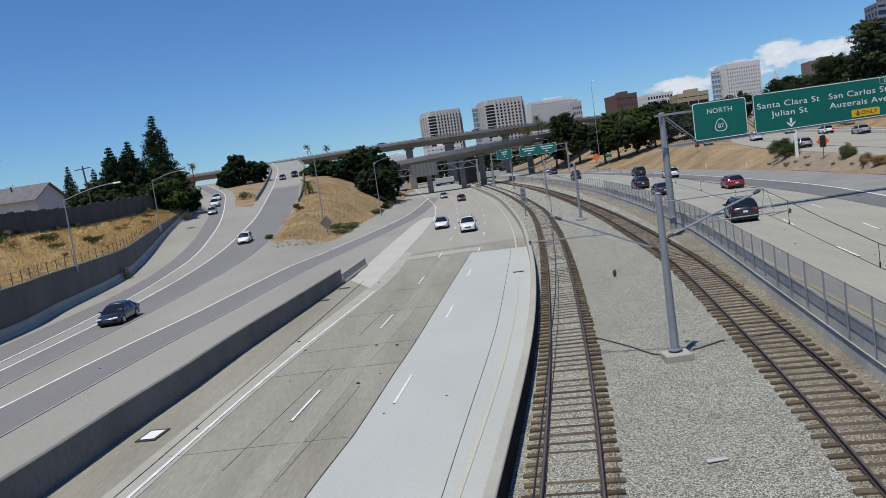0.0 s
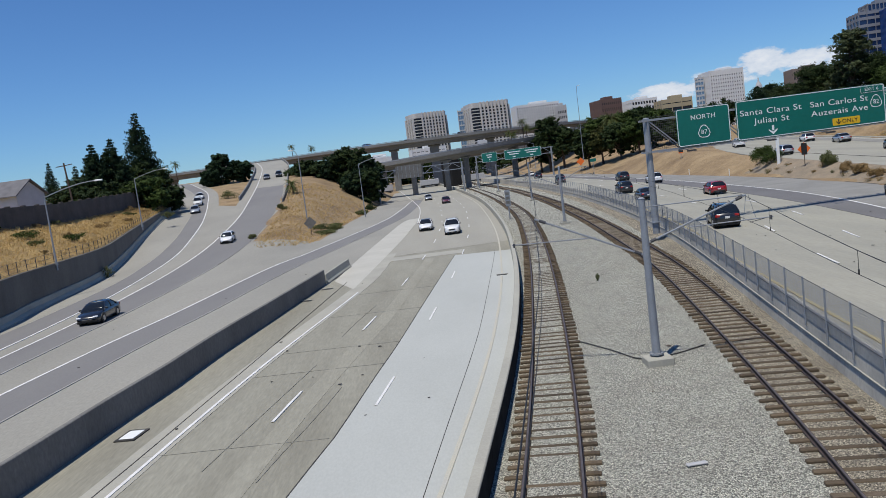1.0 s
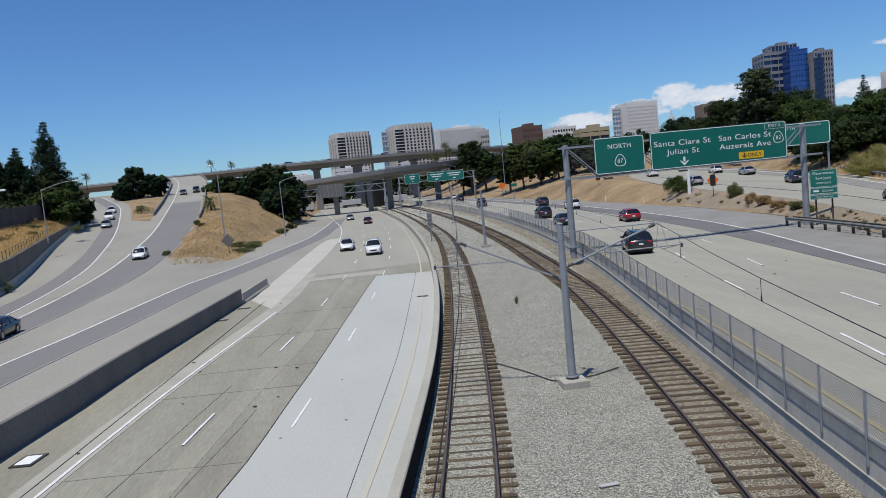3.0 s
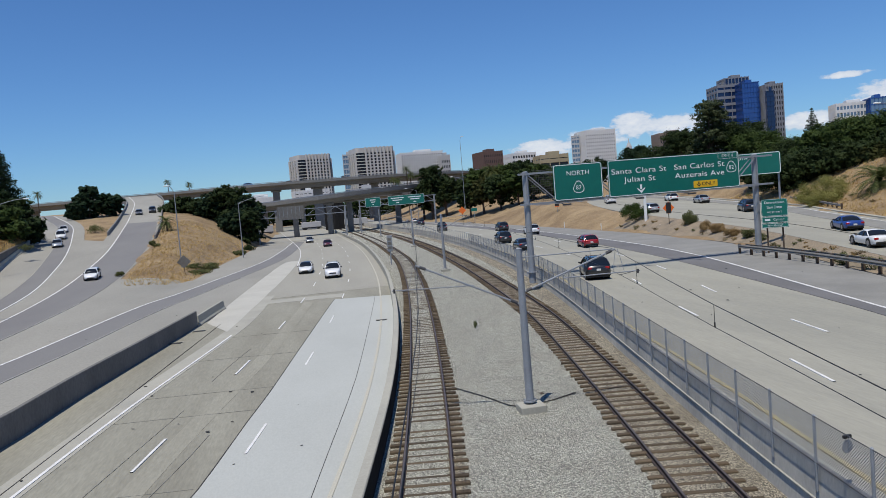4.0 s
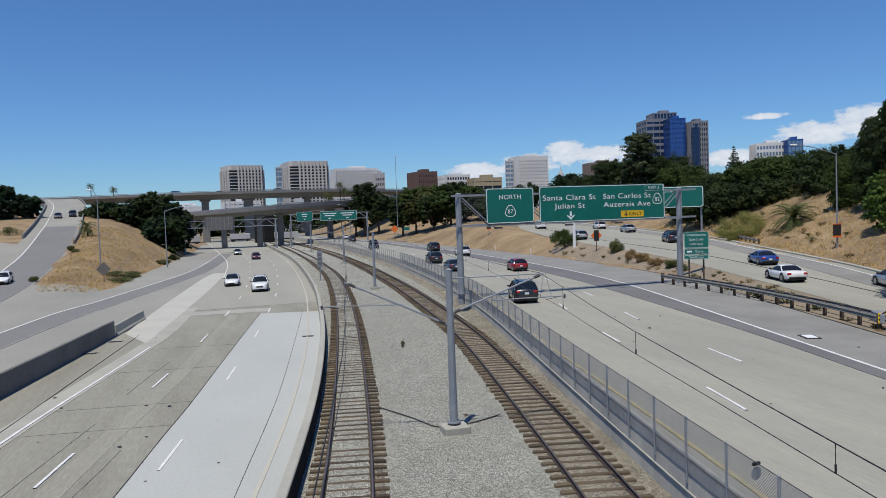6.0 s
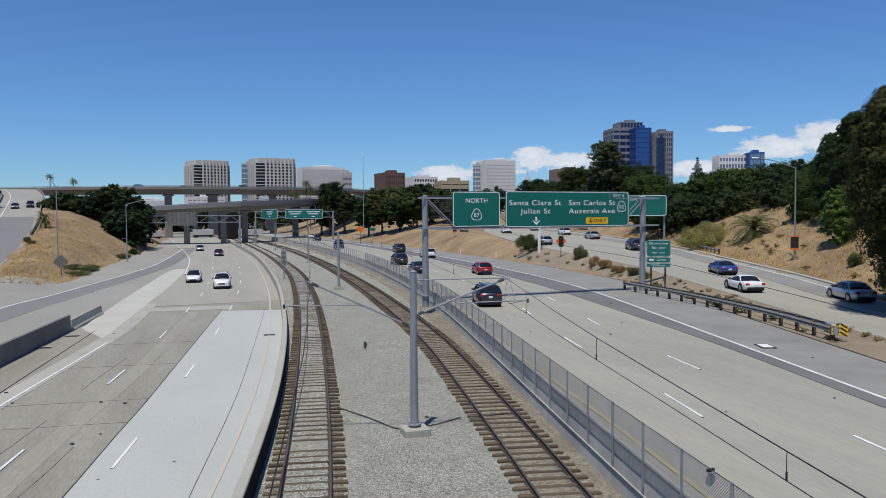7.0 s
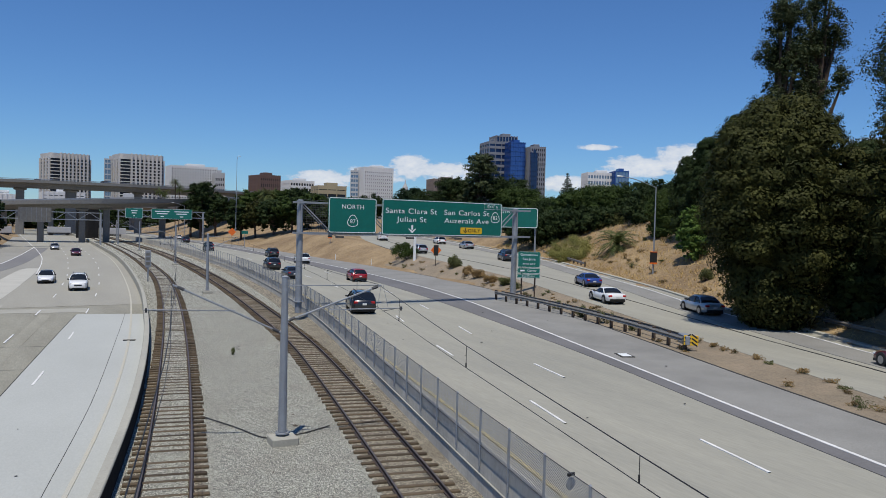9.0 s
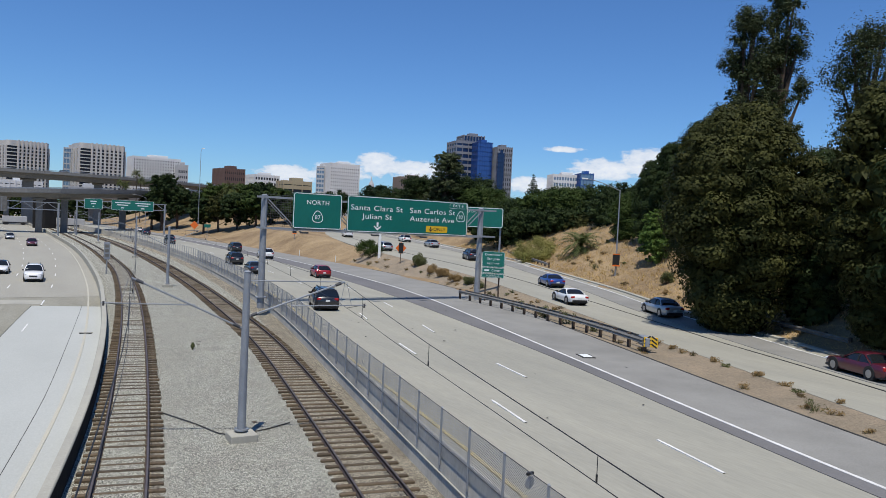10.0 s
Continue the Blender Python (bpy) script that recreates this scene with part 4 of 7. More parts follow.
def viaduct(name, polar, z_of, depth, width, label, columns):
    ln = line([spot(a, r) for a, r in polar], 6.0)
    w = width / 2
    prof = [(-w, 0), (-w, 1.05), (-w + 0.25, 1.05), (-w + 0.3, 0.2), (w - 0.3, 0.2), (w - 0.25, 1.05), (w, 1.05), (w, -0.1), (w - 2.2, -0.45), (w - 3.0, -depth), (-w + 3.0, -depth), (-w + 2.2, -0.45), (-w, -0.1)]
    root = holder(name, Matrix(), label, "viaduct", kind="structure")
    sweep("deck", ln, prof, z_of, M["deck"], root)
    for off in (-w - 0.004, w + 0.004):
        sweep("edge_barrier", side(ln, off), [(-0.02, 0.0), (-0.02, 1.07), (0.02, 1.07), (0.02, 0.0)], z_of, M["deck"], root, "edge barrier")
    for off in (-w + 0.12, w - 0.12):
        sweep("rail", side(ln, off), [(-0.05, 1.25), (-0.05, 1.45), (0.05, 1.45), (0.05, 1.25)], z_of, M["steel"], root)
    for a, r, cw in columns:
        x, y = spot(a, r)
        bm = B()
        top = z_of(x, y) - depth
        m = Matrix.Rotation(-radians(a), 4, "Z")
        box(bm, 0, 0, top / 2 - 0.3, cw, 1.8, top + 0.6, m, bevel=0.25)
        box(bm, 0, 0, top - 0.4, cw + 1.6, 2.2, 0.8, m, bevel=0.25)
        c = part("column", bm, M["deck"], root)
        c.location = (x, y, 0)
    return root


upper_z = lambda x, y: 20.0
lower_z = lambda x, y: float(np.interp(math.degrees(math.atan2(x, y)), [-8, -3, 2.8, 8.8, 16], [9.9, 10.4, 11.8, 13.6, 17.0]))
viaduct("viaduct_upper", [(-34, 500), (-24, 430), (-17.7, 398), (-10, 365), (-5.3, 347), (-0.5, 338), (5.9, 343), (12, 378), (20, 450), (28, 560)], upper_z, 2.0, 13.0,
        "long high concrete freeway viaduct on broad columns", [(-24, 430, 4), (-17.5, 398, 4), (-12.5, 376, 4), (-6, 349, 3), (-1.6, 338, 3.0), (1.4, 338, 4.0), (5.6, 343, 3), (10, 365, 3), (15, 402, 3)])
viaduct("viaduct_lower", [(-16, 330), (-9, 285), (-6, 268), (-3, 256), (2.8, 254), (8.8, 288), (14, 340), (22, 430)], lower_z, 1.35, 11.0,
        "curving lower concrete viaduct across the roads", [(-5.2, 265, 2.4), (-0.4, 252, 1.8), (2.1, 252, 1.8), (3.6, 257, 2.0), (7.2, 278, 2.2), (11.5, 312, 2.6)])
viaduct("viaduct_distant", [(-14, 480), (-6, 430), (0, 415), (6, 420), (14, 470)], lambda x, y: 12.6, 1.6, 12.0, "distant concrete viaduct behind the columns", [(-2.5, 421, 2.4), (0.2, 416, 2.4), (2.8, 416, 2.4), (5.2, 418, 2.4)])
par_r = sweep("ramp_parapet", cut(L_MID_R, 160, 330), [(-0.15, -1.6), (-0.15, 0.85), (0.15, 0.85), (0.15, -1.6)], ramp_z, M["deck"])
tagged(par_r, "concrete parapet of the flyover ramp", "parapet", kind="structure")
par_l = sweep("ramp_parapet", side(cut(L_MID_L, 175, 330), -2.4), [(-0.15, -2.2), (-0.15, 0.85), (0.15, 0.85), (0.15, -2.2)], ramp_z, M["deck"])
tagged(par_l, "concrete parapet of the flyover ramp", "parapet", kind="structure")


# ---- signs ----
def words(text, size, parent, m, mat, name="lettering", label="", align="LEFT", wide=1.0):
    cu = bpy.data.curves.new(name, "FONT")
    cu.body, cu.size, cu.align_x, cu.align_y, cu.extrude, cu.space_character, cu.offset = text, size, align, "CENTER", 0.004, 1.08, 0.0
    tmp = bpy.data.objects.new("tmp", cu)
    me = bpy.data.meshes.new_from_object(tmp)
    bpy.data.objects.remove(tmp)
    me.materials.clear()
    me.materials.append(mat)
    me.name = name
    ob = new(name, me)
    ob.parent = parent
    ob.matrix_basis = m @ Matrix.Diagonal((wide, 1, 1, 1))
    return ob


def rounded(bm, w, h, r, y0, y1, cx=0.0, cz=0.0):
    """A rounded board in the x-z plane, from y0 back to y1."""
    pts = []
    for sx, sz, a0 in ((1, 1, 0), (-1, 1, 90), (-1, -1, 180), (1, -1, 270)):
        for k in range(5):
            a = radians(a0 + k * 22.5)
            pts.append((cx + sx * (w / 2 - r) + r * math.cos(a), cz + sz * (h / 2 - r) + r * math.sin(a)))
    f = [bm.verts.new((x, y0, z)) for x, z in pts]
    b = [bm.verts.new((x, y1, z)) for x, z in pts]
    bm.faces.new(f[::-1])
    bm.faces.new(b)
    for i in range(len(pts)):
        j = (i + 1) % len(pts)
        bm.faces.new((f[i], f[j], b[j], b[i]))
    bmesh.ops.recalc_face_normals(bm, faces=bm.faces)


STAND = Matrix.Rotation(radians(90), 4, "X")   # lettering stands up and faces -y


def board(parent, x, z, w, h, y=-0.3, green="sign_green", rim=True, name="sign_panel"):
    bm = B()
    rad = min(0.22, h * 0.16)
    rounded(bm, w, h, rad, 0, 0.06)
    p = part(name, bm, M[green], parent)
    p.location = (x, y, z)
    if rim:
        bm = B()
        t = 0.06 if h > 2 else 0.022
        pts_o, pts_i = [], []
        for sx, sz, a0 in ((1, 1, 0), (-1, 1, 90), (-1, -1, 180), (1, -1, 270)):
            for k in range(5):
                a = radians(a0 + k * 22.5)
                for lst, ww, hh, rr in ((pts_o, w - 0.06, h - 0.06, rad * 0.9), (pts_i, w - 0.06 - 2 * t, h - 0.06 - 2 * t, rad * 0.68)):
                    lst.append((sx * (ww / 2 - rr) + rr * math.cos(a), sz * (hh / 2 - rr) + rr * math.sin(a)))
        o = [bm.verts.new((a, -0.008, b)) for a, b in pts_o]
        i_ = [bm.verts.new((a, -0.008, b)) for a, b in pts_i]
        for k in range(len(o)):
            j = (k + 1) % len(o)
            bm.faces.new((o[k], o[j], i_[j], i_[k]))
        part("border", bm, M["sign_white"], p, "white border line")
    return p


def put(text, size, panel, x, z, mat="sign_white", align="CENTER", wide=1.0):
    words(text, size, panel, Matrix.Translation((x, -0.012, z)) @ STAND, M[mat], align=align, wide=wide)


def shield(panel, x, z, s, number):
    """Rounded spade route marker: outline and number."""
    bm = B()
    def ring(k):
        pts = []
        for i in range(24):
            a = 2 * math.pi * i / 24
            r = s * k * (1 + 0.10 * math.cos(3 * (a - math.pi / 2)))
            pts.append((x + r * math.cos(a) * 0.95, z + r * math.sin(a)))
        return [bm.verts.new((u, -0.009, v)) for u, v in pts]
    o, i_ = ring(1.0), ring(0.88)
    for k in range(24):
        j = (k + 1) % 24
        bm.faces.new((o[k], o[j], i_[j], i_[k]))
    part("route_shield", bm, M["sign_white"], panel, "white outlined route shield")
    put(number, s * 0.95, panel, x, z - s * 0.05)


def down_arrow(panel, x, z, s, mat):
    bm = B()
    for pts in ([(-0.13, 0.5), (0.13, 0.5), (0.13, -0.05), (-0.13, -0.05)], [(-0.5, 0.12), (-0.5, -0.02), (0, -0.5), (0, -0.2)], [(0.5, 0.12), (0, -0.2), (0, -0.5), (0.5, -0.02)]):
        bm.faces.new([bm.verts.new((x + a * s, -0.012, z + b * s)) for a, b in pts])
    bmesh.ops.recalc_face_normals(bm, faces=bm.faces)
    part("arrow", bm, M[mat], panel)


def gantry():
    ax, ay, bx, by = 18.9, 62.6, 40.6, 63.9
    span = math.hypot(bx - ax, by - ay) + 0.55
    turn = math.degrees(math.atan2(by - ay, bx - ax))
    root = holder("overhead_sign_gantry", pose(ax, ay, 0.9, 0, 0, turn), "steel truss gantry carrying green freeway signs over the lanes", "sign gantry")
    lo, hi = 6.42, 9.0
    for x, base in ((0.0, 0.6), (span, 0.0)):
        bm = B()
        rod(bm, (x, 0, base - 0.9), (x, 0, hi + 0.15), 0.29, 0.26, 14)
        rod(bm, (x, 0, base), (x, 0, base + 0.08), 0.45, n=14)
        rod(bm, (x, 0, hi + 0.15), (x, 0, hi + 0.22), 0.27, 0.15, 14)
        part("post", bm, M["steel"], root)
    for z in (lo, hi):
        for y in (-0.35, 0.35):
            bm = B()
            bar(bm, (-0.5, y, z), (span + 1.6, y, z), 0.16, 0.16)
            part("chord", bm, M["steel"], root)
    n = 8
    for k in range(n + 1):
        x = span * k / n
        for y in (-0.35, 0.35):
            bm = B()
            bar(bm, (x, y, lo), (x, y, hi), 0.09, 0.09)
            part("upright", bm, M["steel"], root)
            if k < n:
                bm = B()
                a, b = (lo, hi) if k % 2 else (hi, lo)
                bar(bm, (x, y, a), (x + span / n, y, b), 0.08, 0.08)
                part("diagonal", bm, M["steel"], root)
        bm = B()
        bar(bm, (x, -0.35, lo), (x, 0.35, lo), 0.07, 0.07)
        bar(bm, (x, -0.35, hi), (x, 0.35, hi), 0.07, 0.07)
        part("crossbar", bm, M["steel"], root)
    bm = B()
    for y in (-0.42, -0.75, -1.0):
        bar(bm, (0.6, y, lo - 0.12), (span - 0.4, y, lo - 0.12), 0.04, 0.04)
    part("walkway", bm, M["steel"], root)
    # wire panel behind the small sign
    for k in range(14):
        bm = B()
        rod(bm, (0.35 + k * 0.16, 0.3, lo + 0.1), (0.35 + k * 0.16, 0.3, hi - 0.1), 0.012, n=4)
        part("panel_wire", bm, M["dark_steel"], root)
        bm = B()
        rod(bm, (0.3, 0.3, lo + 0.2 + k * 0.2), (2.6, 0.3, lo + 0.2 + k * 0.2), 0.012, n=4)
        part("panel_wire", bm, M["dark_steel"], root)
    # the two route signs
    s1 = board(root, 4.55, 8.02, 4.5, 3.05, y=-0.62)
    put("NORTH", 0.55, s1, 0, 0.72, wide=1.05)
    shield(s1, 0, -0.5, 0.52, "87")
    s2 = board(root, 13.8, 8.0, 12.9, 3.2, y=-0.62)
    put("Santa Clara St", 0.66, s2, -6.15, 0.55, align="LEFT", wide=1.3)
    put("Julian St", 0.66, s2, -3.45, -0.2, wide=1.3)
    down_arrow(s2, -3.4, -1.05, 0.75, "sign_white")
    put("San Carlos St", 0.66, s2, -0.1, 0.55, align="LEFT", wide=1.3)
    put("Auzerais Ave", 0.66, s2, -0.05, -0.2, align="LEFT", wide=1.3)
    shield(s2, 5.65, 0.2, 0.52, "82")
    yb = board(s2, 2.95, -1.08, 2.4, 0.6, y=-0.02, green="sign_yellow", rim=False, name="lane_plate")
    down_arrow(yb, -0.68, 0, 0.45, "black")
    put("ONLY", 0.44, yb, 0.3, 0, "black", wide=1.1)
    ep = board(s2, 5.3, 1.25, 2.0, 0.58, y=-0.02, name="exit_plate")
    put("EXIT 6", 0.36, ep, 0.0, 0, wide=1.1)
    # lamp arms under the signs
    for x in (2.8, 9.5, 14.5):
        bm = B()
        bar(bm, (x, -0.4, lo - 0.1), (x, -1.9, lo - 0.25), 0.05, 0.05)
        box(bm, x, -1.95, lo - 0.25, 0.7, 0.22, 0.14)
        part("sign_light", bm, M["dark_steel"], root)
    return root


gantry()


def back_sign(x, y, z0, w, h, turn, post_x, label):
    root = holder("roadside_sign", pose(x, y, z0, 0, 0, turn), label, "road sign")
    bm = B()
    rod(bm, (post_x, 0.1, -4.4), (post_x, 0.1, h), 0.11, 0.09, 8)
    part("post", bm, M["steel"], root)
    p = board(root, 0, h / 2, w, h)
    put("SOUTH", 0.42, p, -w * 0.33, h * 0.28)
    return root


back_sign(43.6, 67.5, 8.2, 4.4, 2.1, -30, 2.0, "large green freeway sign beyond the gantry, lettering hidden")


def downtown_sign():
    x, y = 41.9, 62.6
    root = holder("guide_sign", pose(x, y, 1.0, 0, 0, -30), "green guide sign on two posts behind the guardrail", "road sign")
    for dx in (-0.55, 0.75):
        bm = B()
        box(bm, dx, 0.12, 1.35, 0.14, 0.18, 5.0, bevel=0.01)
        part("post", bm, M["bark"], root)
    p = board(root, 0.1, 4.15, 2.2, 1.55)
    put("Downtown", 0.33, p, 0, 0.46, wide=1.05)
    put("San Jose", 0.33, p, 0, 0.04, wide=1.05)
    put("NEXT EXIT", 0.22, p, 0, -0.42, wide=1.05)
    p = board(root, 0.1, 3.06, 2.2, 0.56)
    bm = B()
    box(bm, -0.62, -0.012, 0, 0.45, 0.006, 0.16)
    part("bar", bm, M["sign_white"], p)
    put("Center", 0.29, p, 0.3, 0)
    p = board(root, 0.1, 2.54, 2.2, 0.4)
    put("Tech Museum", 0.21, p, 0, 0)


downtown_sign()


def warning_diamond(x, y, z, s, facing_back, label, name="warning_sign", high=2.0, block=True):
    root = holder(name, pose(x, y, z), label, "road sign")
    bm = B()
    rod(bm, (0, 0.05, -0.3), (0, 0.05, high + 0.1), 0.05, n=6)
    part("post", bm, M["bark"], root)
    bm = B()
    m = Matrix.Translation((0, 0, high)) @ Matrix.Rotation(radians(45), 4, "Y")
    box(bm, 0, 0, 0, s, 0.02, s, m)
    part("panel", bm, M["sign_back"] if facing_back else M["sign_orange"], root)
    if not facing_back and block:
        bm = B()
        box(bm, 0, -0.02, high, s * 0.62, 0.02, s * 1.25, bevel=0.005)
        part("bar", bm, M["black"], root)


warning_diamond(51.0, 100.5, 2.5, 1.25, False, "orange diamond roadworks sign with black block on a post")
warning_diamond(-17.6, 118.0, 0.3, 1.4, True, "grey back of a diamond road sign beneath a lamp")


x, y = spot(11.96, 205)
warning_diamond(x, y, ground_z(x, y), 1.5, False, "plain orange diamond roadworks sign on a tall post", high=4.9 - ground_z(x, y), block=False)
x, y = spot(12.85, 200)
lane_sign = holder("lane_sign", pose(x, y, ground_z(x, y)), "small pale green sign on a post beside the freeway", "road sign")
bm = B()
rod(bm, (0, 0.05, -0.3), (0, 0.05, 4.2), 0.06, n=6)
part("post", bm, M["steel"], lane_sign)
bm = B()
box(bm, 0, 0, 4.0, 1.6, 0.04, 0.8, bevel=0.01)
part("panel", bm, M["sign_green"], lane_sign)


def speed_board(x, y, z, label):
    root = holder("speed_board", pose(x, y, z, 0, 0, -20), label, "road sign")
    bm = B()
    box(bm, 0, 0, 1.9, 0.85, 0.12, 1.25, bevel=0.02)
    part("panel", bm, M["black"], root)
    bm = B()
    box(bm, 0, -0.03, 1.2, 0.9, 0.1, 0.18)
    box(bm, 0, -0.03, 2.56, 0.9, 0.1, 0.09)
    part("trim", bm, M["sign_orange"], root)
    bm = B()
    rod(bm, (0, 0.1, -1.0), (0, 0.1, 2.6), 0.06, n=6)
    part("post", bm, M["steel"], root)


speed_board(64.0, 69.0, 3.2, "black speed display with orange trim on the lamp post")
x, y = spot(19.0, 164)
speed_board(x, y, ground_z(x, y), "dark roadwork sign with orange trim on the verge")


# ---- street lamps ----
def lamp(x, y, z, h, arm, az, label):
    root = holder("street_lamp", pose(x, y, z, 0, 0, az), label, "street lamp", "street lamps")
    bm = B()
    rod(bm, (0, 0, -0.6), (0, 0, h), 0.11, 0.06, 8)
    rod(bm, (0, 0, -0.1), (0, 0, 0.25), 0.2, 0.16, 8)
    part("pole", bm, M["steel"], root)
    bm = B()
    pts = [(arm * f, 0, h - 0.1 + 1.05 * math.sin(f * math.pi / 2)) for f in np.linspace(0, 1, 9)]
    for a, b in zip(pts[:-1], pts[1:]):
        rod(bm, a, b, 0.05, 0.045, 6)
    part("arm", bm, M["steel"], root)
    bm = B()
    box(bm, arm + 0.28, 0, h + 0.95, 0.75, 0.3, 0.16, bevel=0.05)
    part("lamp_head", bm, M["sign_white"], root)


lamp(-37.0, 76.8, 3.6, 6.8, 5.0, 8, "grey steel street lamp on the retaining wall")
lamp(-44.6, 122.5, 5.0, 7.6, 4.6, 8, "grey steel street lamp on the retaining wall")
lamp(-18.8, 123.6, 0.3, 12.6, 0.8, 200, "tall grey steel lamp pole on the dry hillside")
lamp(-11.6, 152.0, 0.9, 10.0, 5.2, 15, "grey steel street lamp beside the exit lane")
lamp(64.2, 69.2, 2.2, 11.3, -5.8, 0, "grey steel street lamp with a long curved arm")
lamp(46.5, 215.0, 5.5, 8.0, -3.5, 0, "grey steel street lamp on the hillside")
lamp(50.0, 231.0, 6.0, 20.0, 0.4, 0, "very tall slender lighting mast")
lamp(40.0, 262.0, 1.0, 11.0, -4.0, 0, "grey steel street lamp beyond the freeway")


# ---- far sign bridges ----
def sign_bridge(ax, ay, bx, by, z, label, panels, backs):
    span = math.hypot(bx - ax, by - ay)
    root = holder("sign_bridge", pose(ax, ay, 0, 0, 0, math.degrees(math.atan2(by - ay, bx - ax))), label, "sign gantry")
    for x in (0, span):
        for y in (-0.6, 0.6):
            bm = B()
            rod(bm, (x, y, -0.5), (x, y, z + 1.9), 0.2, n=8)
            part("post", bm, M["steel"], root)
    for zz in (z, z + 1.8):
        for y in (-0.6, 0.6):
            bm = B()
            bar(bm, (-0.5, y, zz), (span + 0.5, y, zz), 0.2, 0.2)
            part("chord", bm, M["steel"], root)
    n = int(span / 2.4)
    for k in range(n):
        bm = B()
        a, b = (z, z + 1.8) if k % 2 else (z + 1.8, z)
        bar(bm, (span * k / n, -0.6, a), (span * (k + 1) / n, -0.6, b), 0.12, 0.12)
        part("diagonal", bm, M["steel"], root)
    for x, w, h in panels:
        p = board(root, x, z + 1.0, w, h, y=-0.9)
        for col in ((-0.24, 0.24) if w > 6 else (0.0,)):
            for q, ww in ((0.24, 0.36), (0.02, 0.26), (-0.26, 0.08)):
                bm = B()
                box(bm, col * w, -0.012, q * h, ww * w, 0.006, 0.09 * h)
                part("bar", bm, M["sign_white"], p)
    for x, w, h in backs:
        bm = B()
        box(bm, x, -0.8, z + 1.0, w, 0.08, h)
        panel = part("sign_back", bm, M["sign_back"], root)
        for k in range(int(w / 1.1)):
            bm = B()
            box(bm, x - w / 2 + 0.6 + k * 1.1, -0.88, z + 1.0, 0.08, 0.1, h)
            part("rib", bm, M["steel"], panel)


sign_bridge(18.3, 240.0, 41.8, 238.5, 8.15, "steel sign bridge with green signs over the northbound lanes", [(4.2, 4.8, 2.95), (14.6, 11.4, 2.95)], [])
sign_bridge(-11.6, 214.0, 12.2, 214.5, 7.0, "steel sign bridge seen from behind over the southbound lanes", [], [(8.9, 7.2, 3.6)])


# ---- guardrails ----
def guardrail(ln, zf, label, end_plate=False, back=False):
    root = holder("guardrail", Matrix(), label, "guardrail", "guardrails")
    prof = [(-0.04, 0.47), (0.03, 0.5), (-0.04, 0.56), (-0.04, 0.62), (0.03, 0.68), (-0.04, 0.74), (-0.04, 0.78), (-0.02, 0.78), (0.05, 0.68), (-0.02, 0.6), (0.05, 0.5), (-0.02, 0.45)]
    sweep("beam", ln, [(-u, v) for u, v in prof], zf, M["weathered_rail"], root)
    if back:
        sweep("rear_beam", side(ln, 0.75), prof, zf, M["weathered_rail"], root)
    n = max(3, int(length(ln) / 1.9))
    q = even(side(ln, 0.16), n)
    bm = B()
    box(bm, 0, 0, 0.3, 0.18, 0.2, 1.1, bevel=0.01)
    po = part("post", bm, M["bark"], root)
    po.location = (*q[0], zf(*q[0]))
    for p in q[1:]:
        o = new("post", po.data)
        o.parent = root
        o.location = (*p, zf(*p))
    if end_plate:
        x, y = ln[0]
        bm = B()
        box(bm, 0, 0, 0.62, 0.85, 0.06, 0.62, bevel=0.01)
        pl = part("end_plate", bm, M["sign_yellow"], root, "yellow and black striped end plate")
        pl.matrix_basis = pose(x + 0.2, y - 0.5, zf(x, y), 0, 0, -38)
        bm = B()
        for k in (-0.22, 0.02, 0.26):
            for sgn in (1, -1):
                m = Matrix.Translation((sgn * 0.2, -0.035, 0.62 + k)) @ Matrix.Rotation(radians(35 * sgn), 4, "Y")
                box(bm, 0, 0, 0, 0.42, 0.006, 0.09, m)
        part("stripes", bm, M["black"], pl)
        bm = B()
        box(bm, 0, 0.5, 0.6, 0.5, 1.4, 0.6, bevel=0.05)
        te = part("terminal", bm, M["steel"], root)
        te.matrix_basis = pose(x + 0.2, y - 0.3, zf(x, y), 0, 0, -25)


L_GUARD = line([(34.7, 34.6), (36.7, 41.8), (38.4, 51.0), (39.3, 59.0), (39.7, 65.0)])
guardrail(L_GUARD, lambda x, y: 1.1, "double steel guardrail with timber posts in the dirt verge", True, True)
guardrail(line([(67.0, 86.0), (71.5, 97.0), (76.0, 109.0)]), lambda x, y: float(rise_right(math.hypot(x, y))) + 0.1, "short rusty guardrail at the foot of the bank")
guardrail(line([(48.6, 30.0), (52.0, 40.0), (54.6, 48.0)]), lambda x, y: float(rise_right(math.hypot(x, y))) + 0.1, "grey guardrail in the shade of the trees")

# verge of bare dirt between the two northbound roads
verge = strip("dirt_verge", side(cut(L_PAVE_R, -8, 118), 0.02), side(cut(L_SECOND_L, -8, 118), -0.02), lambda x, y: float(ground_z(x, y)) + 0.05, M["dirt"], 0.02, 0.2, across=4, n=90)
tagged(verge, "dry dirt verge with straw between the roads", "verge", kind="structure")

